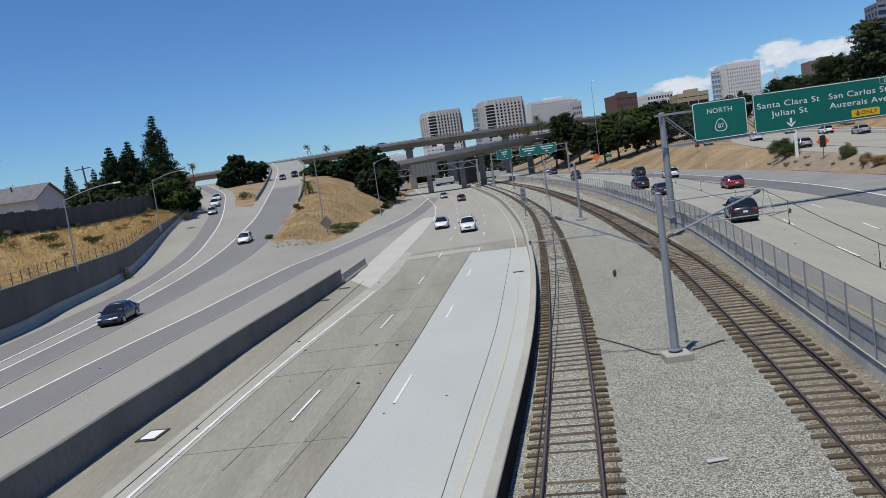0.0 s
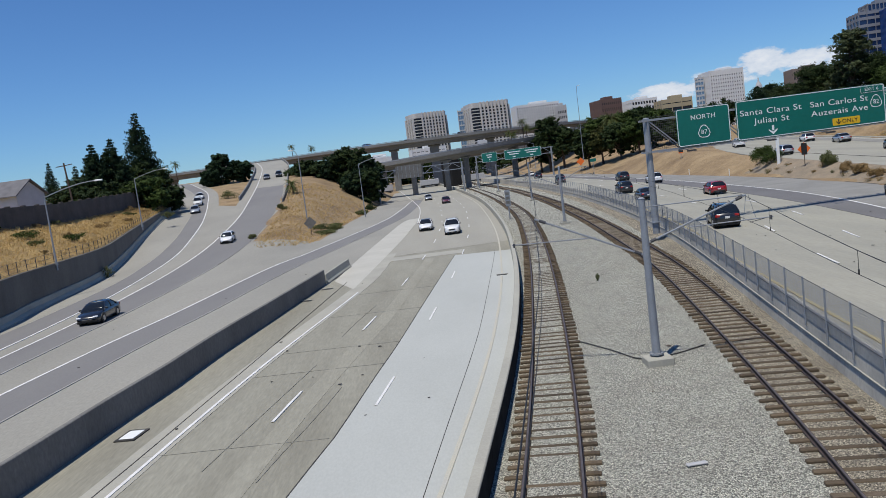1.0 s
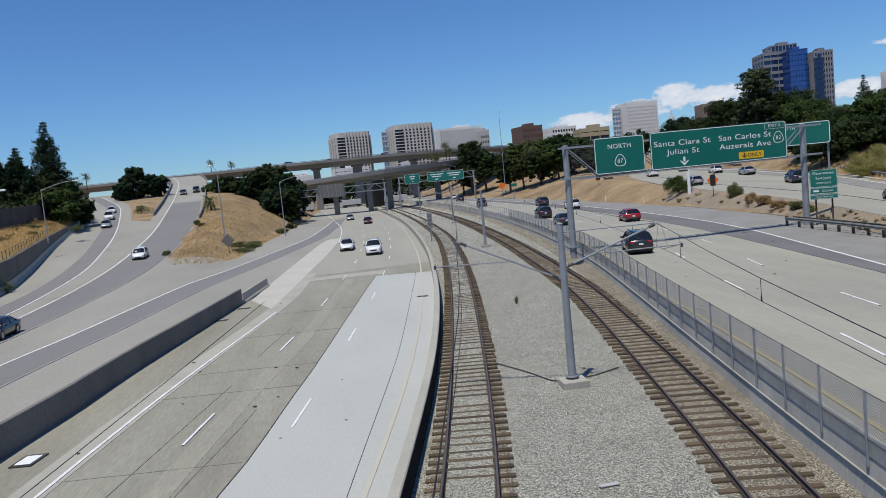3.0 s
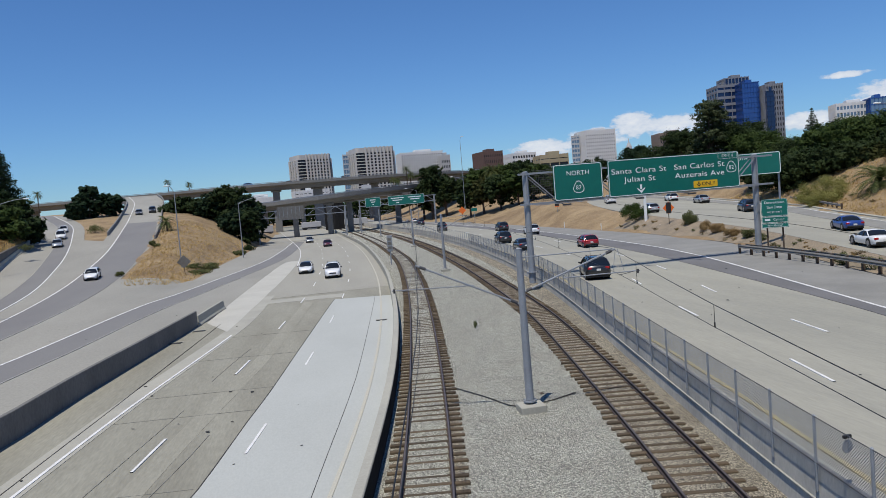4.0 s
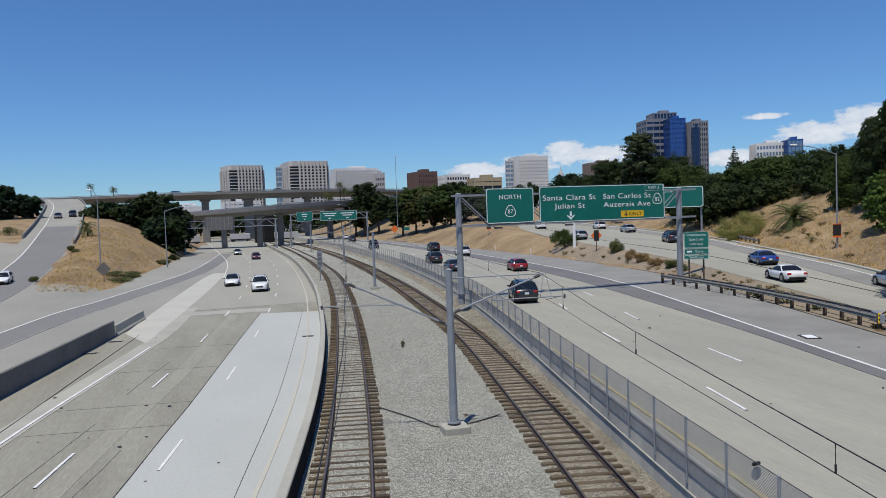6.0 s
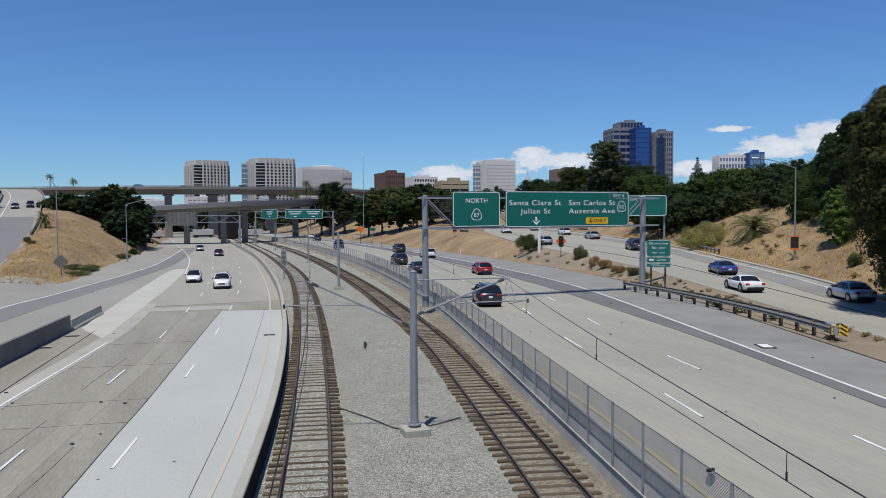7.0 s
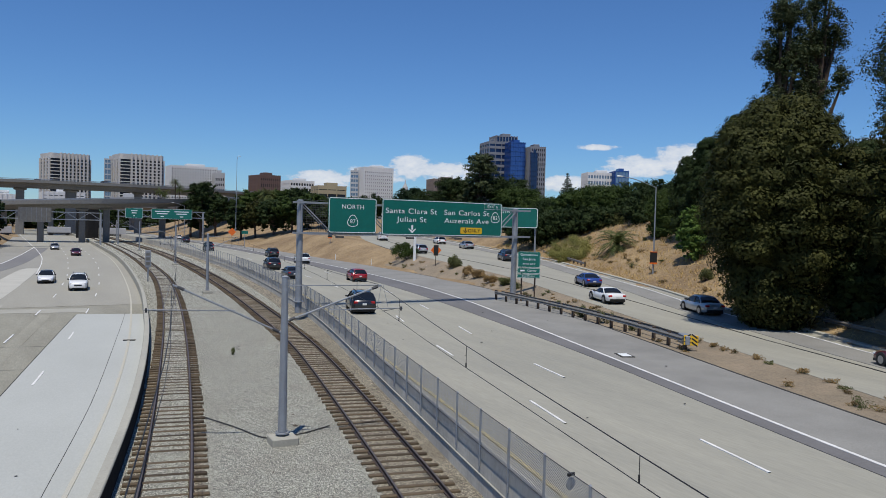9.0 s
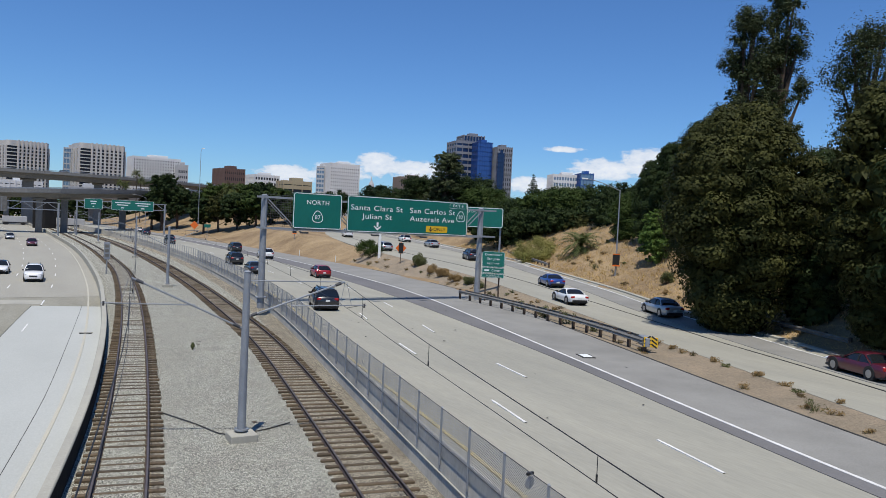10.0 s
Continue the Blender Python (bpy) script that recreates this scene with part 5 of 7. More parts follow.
# ---- buildings of the town ----
M["tower_concrete"] = material("tower_concrete", (0.53, 0.52, 0.495), 0.85, vary=0.08, scale=0.05, fine=1.0, bump=0.0)
M["tower_white"] = material("tower_white", (0.66, 0.66, 0.65), 0.8, vary=0.05, scale=0.05, fine=1.0, bump=0.0)
M["tower_grey"] = material("tower_grey", (0.45, 0.45, 0.45), 0.8, vary=0.06, scale=0.05, fine=1.0, bump=0.0)
M["tower_brick"] = material("tower_brick", (0.14, 0.088, 0.076), 0.85, vary=0.08, scale=0.05, fine=1.0, bump=0.0)
M["tower_brown"] = material("tower_brown", (0.21, 0.17, 0.15), 0.85, vary=0.08, scale=0.05, fine=1.0, bump=0.0)
M["tower_tan"] = material("tower_tan", (0.37, 0.315, 0.205), 0.85, vary=0.08, scale=0.05, fine=1.0, bump=0.0)
M["glass_dark"] = plain("glass_dark", (0.02, 0.025, 0.033), 0.3, 0.0, spec=0.2)
M["glass_blue"] = plain("glass_blue", (0.03, 0.085, 0.28), 0.12, 0.3, spec=0.7)
M["tower_slate"] = material("tower_slate", (0.20, 0.215, 0.25), 0.8, vary=0.06, scale=0.05, fine=1.0, bump=0.0)
M["glass_navy"] = plain("glass_navy", (0.012, 0.03, 0.09), 0.15, 0.2, spec=0.6)
M["glass_pale"] = plain("glass_pale", (0.16, 0.24, 0.34), 0.12, 0.3, spec=0.7)
M["roof_tile"] = material("roof_shingle", (0.16, 0.155, 0.16), 0.9, vary=0.15, scale=0.8, fine=12.0, bump=0.3)
M["house_wall"] = material("house_wall", (0.55, 0.55, 0.56), 0.85, vary=0.06, scale=0.8, fine=10.0, bump=0.1)


def shared(name, me, parent, m):
    o = new(name, me)
    o.parent = parent
    o.matrix_basis = m
    return o


def mesh_box(name, sx, sy, sz, mat, bevel=0.0):
    bm = B()
    box(bm, 0, 0, 0, sx, sy, sz, bevel=bevel)
    me = bpy.data.meshes.new(name)
    bm.to_mesh(me)
    bm.free()
    me.materials.append(mat)
    return me


def mesh_round(name, w, d, h, r, mat):
    """An upright slab with rounded corners."""
    bm = B()
    ring = []
    for sx, sy, a0 in ((1, 1, 0), (-1, 1, 90), (-1, -1, 180), (1, -1, 270)):
        for k in range(7):
            a = radians(a0 + 15 * k)
            ring.append((sx * (w / 2 - r) + r * math.cos(a), sy * (d / 2 - r) + r * math.sin(a)))
    lo = [bm.verts.new((x, y, -h / 2)) for x, y in ring]
    hi = [bm.verts.new((x, y, h / 2)) for x, y in ring]
    bm.faces.new(hi)
    bm.faces.new(lo[::-1])
    for k in range(len(ring)):
        j = (k + 1) % len(ring)
        bm.faces.new((lo[k], lo[j], hi[j], hi[k]))
    me = bpy.data.meshes.new(name)
    bm.to_mesh(me)
    bm.free()
    me.materials.append(mat)
    return me


def ribbed_tower(az0, az1, r, el, turn, depth, floors, bays, label):
    """A round-cornered tower: window bands right round it, broad piers up the straight faces."""
    az = (az0 + az1) / 2
    x, y = spot(az, r)
    w, cr = 2 * r * math.tan(radians((az1 - az0) / 2)), 3.2
    w = (w - 0.55 * depth * abs(math.sin(radians(turn)))) / math.cos(radians(turn))
    h = EYE + r * math.tan(radians(el))
    root = holder("office_tower", pose(x, y, 0, 0, 0, -az + turn), label, "office building", "twin towers")
    shared("core", mesh_round("core", w - 1.2, depth - 1.2, h - 1, cr - 0.5, M["glass_dark"]), root, pose(0, 0, h / 2 - 0.5))
    fh = (h - 4.5) / floors
    ring = mesh_round("spandrel", w, depth, fh * 0.27, cr, M["tower_concrete"])
    for k in range(floors):
        shared("spandrel", ring, root, pose(0, 0, k * fh + fh * 0.21))
    shared("crown", mesh_round("crown", w - 0.3, depth - 0.3, 4.6, cr, M["tower_concrete"]), root, pose(0, 0, h - 2.3))
    span, shift = (w - 2 * cr) * 0.80, (w - 2 * cr) * 0.10
    pw = span / bays * 0.40
    pier = mesh_box("pier", pw, 2.0, h + 0.5, M["tower_concrete"], 0.1)
    sill = mesh_box("sill_panel", span / bays * 0.5, 1.0, fh * 0.34, M["tower_white"], 0.05)
    for k in range(bays + 1):
        for s in (-1, 1):
            shared("pier", pier, root, pose(shift - span / 2 + span * k / bays, s * (depth / 2 + 0.3), h / 2 + 0.25))
            if k < bays:
                for f in range(floors):
                    shared("sill_panel", sill, root, pose(shift - span / 2 + span * (k + 0.5) / bays, s * depth / 2, f * fh + fh * 0.2))
    side_span = depth - 2 * cr
    for s in (-1, 1):
        for k in range(4):
            shared("pier", mesh_box("pier", 1.4, side_span * 0.12, h - 4, M["tower_concrete"]), root, pose(s * w / 2, -side_span / 2 + side_span * k / 3, h / 2 - 2))
    return root


def block(name, az0, az1, r, el, turn, depth, floors, bays, wall, glass, label, band=0.45, pier=0.35, crown=0.0, proud=0.35, base_z=0.0, side_bays=None, group="", parent=None):
    """An office block: glass core, a spandrel ring at each floor, piers down each face."""
    az = (az0 + az1) / 2
    x, y = spot(az, r)
    w = 2 * r * math.tan(radians((az1 - az0) / 2))
    t = radians(turn)
    w = max(6.0, (w - depth * abs(math.sin(t))) / math.cos(t))
    h = EYE + r * math.tan(radians(el)) - base_z
    if parent is None:
        root = holder(name, pose(x, y, base_z, 0, 0, -az + turn), label, "office building", group)
    else:
        root = new("wing")
        root.parent = parent
        root.matrix_basis = parent.matrix_basis.inverted() @ pose(x, y, base_z, 0, 0, -az + turn)
    shared("core", mesh_box("core", w - 0.6, depth - 0.6, h - 0.5, glass), root, pose(0, 0, (h - 0.5) / 2))
    fh = (h - crown) / floors
    ring = mesh_box("spandrel", w, depth, fh * band, wall)
    for k in range(floors + 1):
        shared("spandrel", ring, root, pose(0, 0, min(k * fh + fh * band / 2, h - fh * band / 2)))
    if crown:
        shared("crown", mesh_box("crown", w - 0.2, depth - 0.2, crown, wall), root, pose(0, 0, h - crown / 2))
    if pier:
        pw = w / bays * pier
        pm = mesh_box("pier", pw, proud * 2, h + 0.6, wall)
        for k in range(bays + 1):
            for s in (-1, 1):
                shared("pier", pm, root, pose(-w / 2 + w * k / bays, s * depth / 2, h / 2))
        nb = side_bays or max(2, round(bays * depth / w))
        pm2 = mesh_box("pier", proud * 2, pw, h + 0.6, wall)
        for k in range(nb + 1):
            for s in (-1, 1):
                shared("pier", pm2, root, pose(s * w / 2, -depth / 2 + depth * k / nb, h / 2))
    shared("roof_plant", mesh_box("roof_plant", w * 0.4, depth * 0.4, 3.4, wall, 0.2), root, pose(w * 0.08, 0, h + 1.2))
    return root


ribbed_tower(-0.38, 2.44, 760, 3.95, 18, 30, 19, 7, "beige concrete office tower with rounded corners and dark window bands")
ribbed_tower(3.95, 7.12, 730, 4.15, 16, 30, 20, 7, "beige concrete office tower with rounded corners and broad piers")
block("glass_annex", 3.45, 4.15, 745, 3.8, 0, 20, 12, 4, M["tower_grey"], M["glass_pale"], "pale blue glass annex beside the ribbed tower", 0.25, 0.12)
block("office_block", 7.35, 10.8, 820, 3.55, 12, 30, 20, 18, M["tower_white"], M["glass_dark"], "wide white office block with small square windows", 0.5, 0.5, 2.5)
block("office_block", 10.5, 11.35, 800, 3.2, 8, 22, 10, 5, M["tower_grey"], M["glass_dark"], "narrow grey office block with dark windows", 0.5, 0.4)
block("brick_block", 13.05, 15.25, 720, 3.15, 22, 28, 8, 10, M["tower_brick"], M["glass_dark"], "dark red brick office block with dark windows", 0.5, 0.5, 2.0)
block("office_block", 15.3, 17.7, 820, 2.85, 20, 30, 8, 9, M["tower_white"], M["glass_dark"], "low white office block with dark square windows", 0.45, 0.3, 2.0)
block("tan_block", 17.5, 20.05, 640, 2.55, 14, 26, 6, 3, M["tower_tan"], M["glass_dark"], "low tan block with ochre floor bands", 0.5, 0.08, 0.6)
block("white_tower", 20.75, 23.5, 900, 4.0, 24, 26, 17, 14, M["tower_white"], M["glass_dark"], "tall plain white tower with small dark windows", 0.6, 0.55, 5.0)
block("glass_annex", 20.4, 20.95, 905, 3.75, 0, 22, 13, 3, M["tower_grey"], M["glass_pale"], "slim glass annex beside the white tower", 0.4, 0.2)
block("brown_block", 26.05, 28.6, 900, 3.3, 18, 30, 10, 12, M["tower_brown"], M["glass_dark"], "brown grey office block with window grid", 0.5, 0.4, 2.0)
block("office_block", -4.3, -1.6, 640, 1.15, 5, 40, 3, 9, M["tower_white"], M["glass_dark"], "low white building beyond the viaducts", 0.5, 0.3)
block("office_block", -0.5, 2.2, 600, 1.4, 5, 30, 5, 8, M["tower_white"], M["glass_dark"], "low white building beyond the viaducts", 0.45, 0.3)
block("office_block", 3.8, 6.0, 620, 1.25, 5, 30, 4, 7, M["tower_grey"], M["glass_dark"], "low grey building beyond the viaducts", 0.5, 0.3)
glass_tower = block("glass_tower", 31.55, 33.35, 700, 6.1, 20, 26, 20, 6, M["glass_blue"], M["glass_blue"], "high blue glass tower with grey stone wings", 0.15, 0.08, 0, 0.1)
block("wing", 33.1, 34.8, 697, 5.8, 20, 24, 18, 7, M["tower_slate"], M["glass_dark"], "", 0.42, 0.44, 1.5, parent=glass_tower)
block("wing", 33.78, 34.2, 684, 5.45, 20, 3, 18, 2, M["glass_navy"], M["glass_navy"], "", 0.1, 0.1, 0, 0.1, parent=glass_tower)
block("wing", 29.95, 32.0, 712, 6.12, 20, 26, 15, 3, M["tower_slate"], M["glass_navy"], "", 0.4, 0.06, 0.8, parent=glass_tower)
block("wing", 30.65, 32.7, 716, 6.55, 20, 20, 21, 7, M["tower_slate"], M["glass_navy"], "", 0.06, 0.22, 0.8, parent=glass_tower)
block("white_block", 37.5, 39.9, 800, 4.0, 15, 26, 10, 10, M["tower_white"], M["glass_pale"], "white and glass office block under a flat roof", 0.45, 0.3, 2.5)
block("glass_block", 39.5, 40.85, 790, 4.15, 15, 24, 10, 4, M["glass_blue"], M["glass_pale"], "pale blue glass office block", 0.15, 0.1)


def belfry():
    x, y = spot(24.45, 1000)
    root = holder("domed_tower", pose(x, y, 0), "small pale domed church tower far off", "church tower")
    bm = B()
    box(bm, 0, 0, 24, 9, 9, 48, bevel=0.3)
    part("shaft", bm, M["tower_concrete"], root)
    bm = B()
    rod(bm, (0, 0, 48), (0, 0, 55), 4.4, 3.6, 10)
    rod(bm, (0, 0, 55), (0, 0, 59), 3.4, 1.6, 10)
    rod(bm, (0, 0, 59), (0, 0, 65), 1.2, 0.2, 8)
    part("dome", bm, M["tower_grey"], root)


belfry()


def house():
    x, y = spot(-28.5, 144)
    root = holder("house", pose(x, y, 9.0, 0, 0, -9), "grey stuccoed house with a dark shingle roof behind the sound wall", "house")
    bm = B()
    box(bm, 0, 0, 1.6, 12.5, 7, 3.6)
    vs = [bm.verts.new(p) for p in ((6.25, -3.5, 3.4), (6.25, 3.5, 3.4), (6.25, 0, 5.5), (-6.25, -3.5, 3.4), (-6.25, 3.5, 3.4), (-6.25, 0, 5.5))]
    bm.faces.new(vs[:3])
    bm.faces.new(vs[3:][::-1])
    part("wall", bm, M["house_wall"], root)
    bm = B()
    for s in (-1, 1):
        a = [(-6.7, s * 4.1, 3.1), (6.7, s * 4.1, 3.1), (6.7, 0, 5.65), (-6.7, 0, 5.65)]
        lo = [bm.verts.new(p) for p in a]
        hi = [bm.verts.new((p[0], p[1], p[2] + 0.18)) for p in a]
        bm.faces.new(lo)
        bm.faces.new(hi)
        for k in range(4):
            bm.faces.new((lo[k], lo[(k + 1) % 4], hi[(k + 1) % 4], hi[k]))
    bmesh.ops.recalc_face_normals(bm, faces=bm.faces)
    roof = part("roof", bm, M["roof_tile"], root)
    bm = B()
    rod(bm, (0.5, -1.2, 4.8), (0.5, -1.2, 5.9), 0.12, n=8)
    part("vent_pipe", bm, M["dark_steel"], roof)
    bm = B()
    box(bm, -3, -3.55, 1.7, 1.6, 0.1, 1.3)
    part("window", bm, M["glass_dark"], root)
    bm = B()
    rod(bm, (-3.0, 0.5, 5.4), (-3.0, 0.5, 10.4), 0.04, n=5)
    bar(bm, (-4.2, 0.5, 10.3), (-1.4, 0.5, 10.4), 0.05, 0.05)
    for k in range(5):
        bar(bm, (-4.0 + k * 0.5, 0.1, 10.3), (-4.0 + k * 0.5, 0.9, 10.35), 0.03, 0.03)
    part("aerial", bm, M["dark_steel"], root)


house()
px, py = spot(-24.0, 126)
up = holder("utility_pole", pose(px, py, 7.3), "leaning wooden utility pole with a crossarm", "utility pole")
bm = B()
rod(bm, (0, 0, -0.5), (-0.5, 0, 8.6), 0.16, 0.12, 8)
part("pole", bm, M["bark"], up)
bm = B()
bar(bm, (-1.7, 0, 8.1), (0.7, 0, 8.3), 0.12, 0.12)
part("crossarm", bm, M["bark"], up)

# ---- plants ----
RNG = np.random.default_rng(11)


def leaf_cloud(centers, radii, counts, size, flat_z=0.8, seed=0, inner=0.55):
    """Leaf blades scattered through the outer part of ellipsoid clumps: vertices and faces."""
    rng = np.random.default_rng(seed)
    vs = []
    for c, rad, n in zip(centers, radii, counts):
        d = rng.normal(size=(n, 3))
        d /= np.linalg.norm(d, axis=1)[:, None]
        p = np.asarray(c) + d * np.asarray(rad) * (inner + (1.08 - inner) * rng.random((n, 1)) ** 0.6)
        nrm = d + rng.normal(size=(n, 3)) * 0.6
        nrm /= np.linalg.norm(nrm, axis=1)[:, None]
        t = np.cross(nrm, rng.normal(size=(n, 3)))
        t /= np.linalg.norm(t, axis=1)[:, None]
        b = np.cross(nrm, t)
        s = size * (0.6 + 0.8 * rng.random((n, 1)))
        t, b = t * s, b * s * flat_z
        vs.append(np.stack([p - t, p - b * 0.6, p + t, p + b * 0.6], 1))
    v = np.concatenate(vs).reshape(-1, 3)
    return v, len(v) // 4


def spray_cloud(centers, radii, counts, size, seed=0, sprays=11, spread=0.30, sz=0.45):
    """Leafy sprays standing out of each clump, loose at the tips, with dark hollows between them."""
    rng = np.random.default_rng(seed)
    vs = []
    for c, rad, n in zip(centers, radii, counts):
        rad = np.asarray(rad)
        k = int(min(sprays, max(4, n // 30)))
        d = rng.normal(size=(k, 3)) + np.array([0, 0, 0.3])
        d /= np.linalg.norm(d, axis=1)[:, None]
        reach = 0.7 + 0.55 * rng.random((k, 1))
        sc = np.asarray(c) + d * rad * reach
        sr = rad.mean() * spread * (0.6 + 1.0 * rng.random((k, 1)))
        i = rng.integers(0, k, n)
        q = np.clip(rng.normal(size=(n, 3)), -1.5, 1.5) * np.array([1, 1, sz])
        q += d[i] * rng.normal(size=(n, 1)) * 0.55
        p = sc[i] + q * sr[i] * 0.62
        nrm = rng.normal(size=(n, 3)) * 0.42 + q * np.array([0.55, 0.55, 1.2]) + np.array([0, 0, 0.55]) + d[i] * 0.35
        nrm /= np.linalg.norm(nrm, axis=1)[:, None]
        t = np.cross(nrm, d[i] + rng.normal(size=(n, 3)) * 0.9)
        t /= np.linalg.norm(t, axis=1)[:, None]
        b = np.cross(nrm, t)
        s = size * (0.55 + 0.9 * rng.random((n, 1)))
        t, b = t * s * 0.5, b * s
        vs.append(np.stack([p - t, p - b, p + t, p + b], 1))
    v = np.concatenate(vs).reshape(-1, 3)
    return v, len(v) // 4


def leaf_mesh(name, v, n, mat):
    me = bpy.data.meshes.new(name)
    me.vertices.add(len(v))
    me.vertices.foreach_set("co", v.astype(np.float32).ravel())
    me.loops.add(n * 4)
    me.loops.foreach_set("vertex_index", np.arange(n * 4, dtype=np.int32))
    me.polygons.add(n)
    me.polygons.foreach_set("loop_start", np.arange(0, n * 4, 4, dtype=np.int32))
    me.update()
    me.validate()
    me.materials.append(mat)
    return me


def broad_tree(x, y, z, h, w, mat, label, leaves=9000, size=0.28, seed=1, low=0.18, name="tree", clumps=34, tall=False, category="tree", flat=0.75, egg=False, spread=0.30, reach=0.42):
    """Tapered trunk, forking limbs, and a crown of leaf clumps with gaps and an uneven outline."""
    rng = np.random.default_rng(seed)
    root = holder(name, pose(x, y, z, 0, 0, seed * 47 % 360), label, category)
    cs, rs = [], []
    for k in range(clumps):
        u = rng.random()
        zz = low + (1 - low) * (u ** 0.8)
        prof = math.sin(math.pi * min(1, max(0.05, (zz - low * 0.6) / (1.06 - low * 0.6)))) ** (0.45 if not tall else 0.7)
        if egg:
            prof = min(1.0, 1.9 * (zz + 0.12)) * (1.0 - 0.8 * zz ** 1.6)
        a, rr = rng.random() * 2 * math.pi, rng.random() ** 0.33 * reach * w * prof
        cr = w * (0.12 + 0.10 * rng.random()) * (1.25 if tall else 1) * (0.65 + 0.5 * prof if not tall else 0.55 + 0.8 * rng.random())
        cs.append((rr * math.cos(a), rr * math.sin(a), min(zz * h, h - cr * 0.7)))
        rs.append((cr, cr, cr * ((flat if not tall else 1.1) + 0.3 * rng.random())))
    vol = np.array([r[0] ** 2 for r in rs])
    cnt = np.maximum(20, (leaves * vol / vol.sum()).astype(int))
    v, n = spray_cloud(cs, rs, cnt, size * 1.25, seed, spread=spread, sz=1.1 if tall else 0.45)
    v2, n2 = leaf_cloud(cs, [(r[0] * 0.55, r[1] * 0.55, r[2] * 0.55) for r in rs], [int(c * 0.10) + 6 for c in cnt], size * 1.6, seed=seed + 2, inner=0.5)
    v, n = np.concatenate([v, v2]), n + n2
    bm = B()
    top = (0.3, 0.2, h * 0.62)
    rod(bm, (0, 0, -0.8), (0.1, 0.1, h * 0.3), 0.035 * h + 0.05, 0.025 * h, 9)
    rod(bm, (0.1, 0.1, h * 0.3), top, 0.025 * h, 0.012 * h, 8)
    for k in range(0, clumps, 2):
        c = cs[k]
        z0 = min(h * 0.6, max(h * 0.18, c[2] * 0.55))
        f = min(1, z0 / top[2])
        rod(bm, (0.1 + 0.2 * f, 0.1 * f + 0.1, z0), c, 0.012 * h, 0.004 * h, 5, False)
    part("trunk", bm, M["bark"], root)
    cr = new("crown", leaf_mesh("crown", v, n, mat))
    cr.parent = root
    return root


def puff_tree(x, y, z, h, w, mat, label, leaves=60000, size=0.08, seed=1, puffs=150, waist=0.45, foot=0.7, tip=0.3, puff=0.13, flat=0.55):
    """A dense crown of layered leaf cushions down to the ground: lit tops, dark hollows between them, a dark heart."""
    rng = np.random.default_rng(seed)
    root = holder("tree", pose(x, y, z, 0, 0, seed * 47 % 360), label, "tree")

    def prof(f):
        return foot + (1 - foot) * (f / waist) ** 0.75 if f < waist else tip + (1 - tip) * math.cos(0.5 * math.pi * (f - waist) / (1 - waist)) ** 0.8

    lump = rng.uniform(0.82, 1.12, 9)
    cs, rs = [], []
    for k in range(puffs):
        f = rng.random() ** 0.9
        a = rng.random() * 2 * math.pi
        cr = w * puff * (0.6 + 0.75 * rng.random())
        rr = max(0.0, 0.5 * w * prof(f) * lump[int(a / 6.2832 * 9)] * (0.82 + 0.22 * rng.random()) - cr * 0.55)
        cs.append((rr * math.cos(a), rr * math.sin(a), 0.03 * h + f * (0.97 * h - cr * flat)))
        rs.append(np.array([cr, cr, cr * flat * (0.8 + 0.5 * rng.random())]))
    area = np.array([r[0] ** 2 for r in rs])
    vs = []
    for c, rad, n in zip(cs, rs, (leaves * area / area.sum()).astype(int) + 12):
        d = rng.normal(size=(n, 3))
        d[:, 2] = np.abs(d[:, 2]) * np.where(rng.random(n) < 0.22, -1, 1)
        d /= np.linalg.norm(d, axis=1)[:, None]
        out = 0.84 + 0.20 * rng.random((n, 1)) + 0.10 * rng.random((n, 1)) ** 5
        ripple = 1 + 0.16 * np.sin(5 * d[:, :1] * (1 + c[0] % 1) + c[1] * 3) * np.cos(5 * d[:, 1:2] + c[2] * 3)
        p = np.asarray(c) + d * rad * out * ripple
        nrm = d / rad * rad[0] + rng.normal(size=(n, 3)) * 0.22
        nrm /= np.linalg.norm(nrm, axis=1)[:, None]
        t = np.cross(nrm, rng.normal(size=(n, 3)))
        t /= np.linalg.norm(t, axis=1)[:, None]
        b = np.cross(nrm, t)
        sz = size * (0.55 + 0.9 * rng.random((n, 1)))
        t, b = t * sz * 0.55, b * sz
        vs.append(np.stack([p - t, p - b, p + t, p + b], 1))
    v = np.concatenate(vs).reshape(-1, 3)
    lv = 9
    heart = [(0, 0, h * (0.05 + 0.85 * k / lv)) for k in range(lv)]
    hr = [(0.36 * w * prof(0.05 + 0.85 * k / lv), 0.36 * w * prof(0.05 + 0.85 * k / lv), h * 0.075) for k in range(lv)]
    v2, n2 = leaf_cloud(heart, hr, [420] * lv, 0.06 * w, seed=seed + 1, inner=0.8)
    v = np.concatenate([v, v2])
    bm = B()
    rod(bm, (0, 0, -0.8), (0.1, 0.1, h * 0.35), 0.03 * h, 0.022 * h, 9)
    rod(bm, (0.1, 0.1, h * 0.35), (0.2, 0.1, h * 0.9), 0.022 * h, 0.05, 8)
    for c in cs[::4]:
        rod(bm, (0.1, 0.1, max(0.2, c[2] - 0.3 * math.hypot(c[0], c[1]))), c, 0.008 * h, 0.03, 5, False)
    part("trunk", bm, M["bark"], root)
    cr = new("crown", leaf_mesh("crown", v, len(v) // 4, mat))
    cr.parent = root
    return root


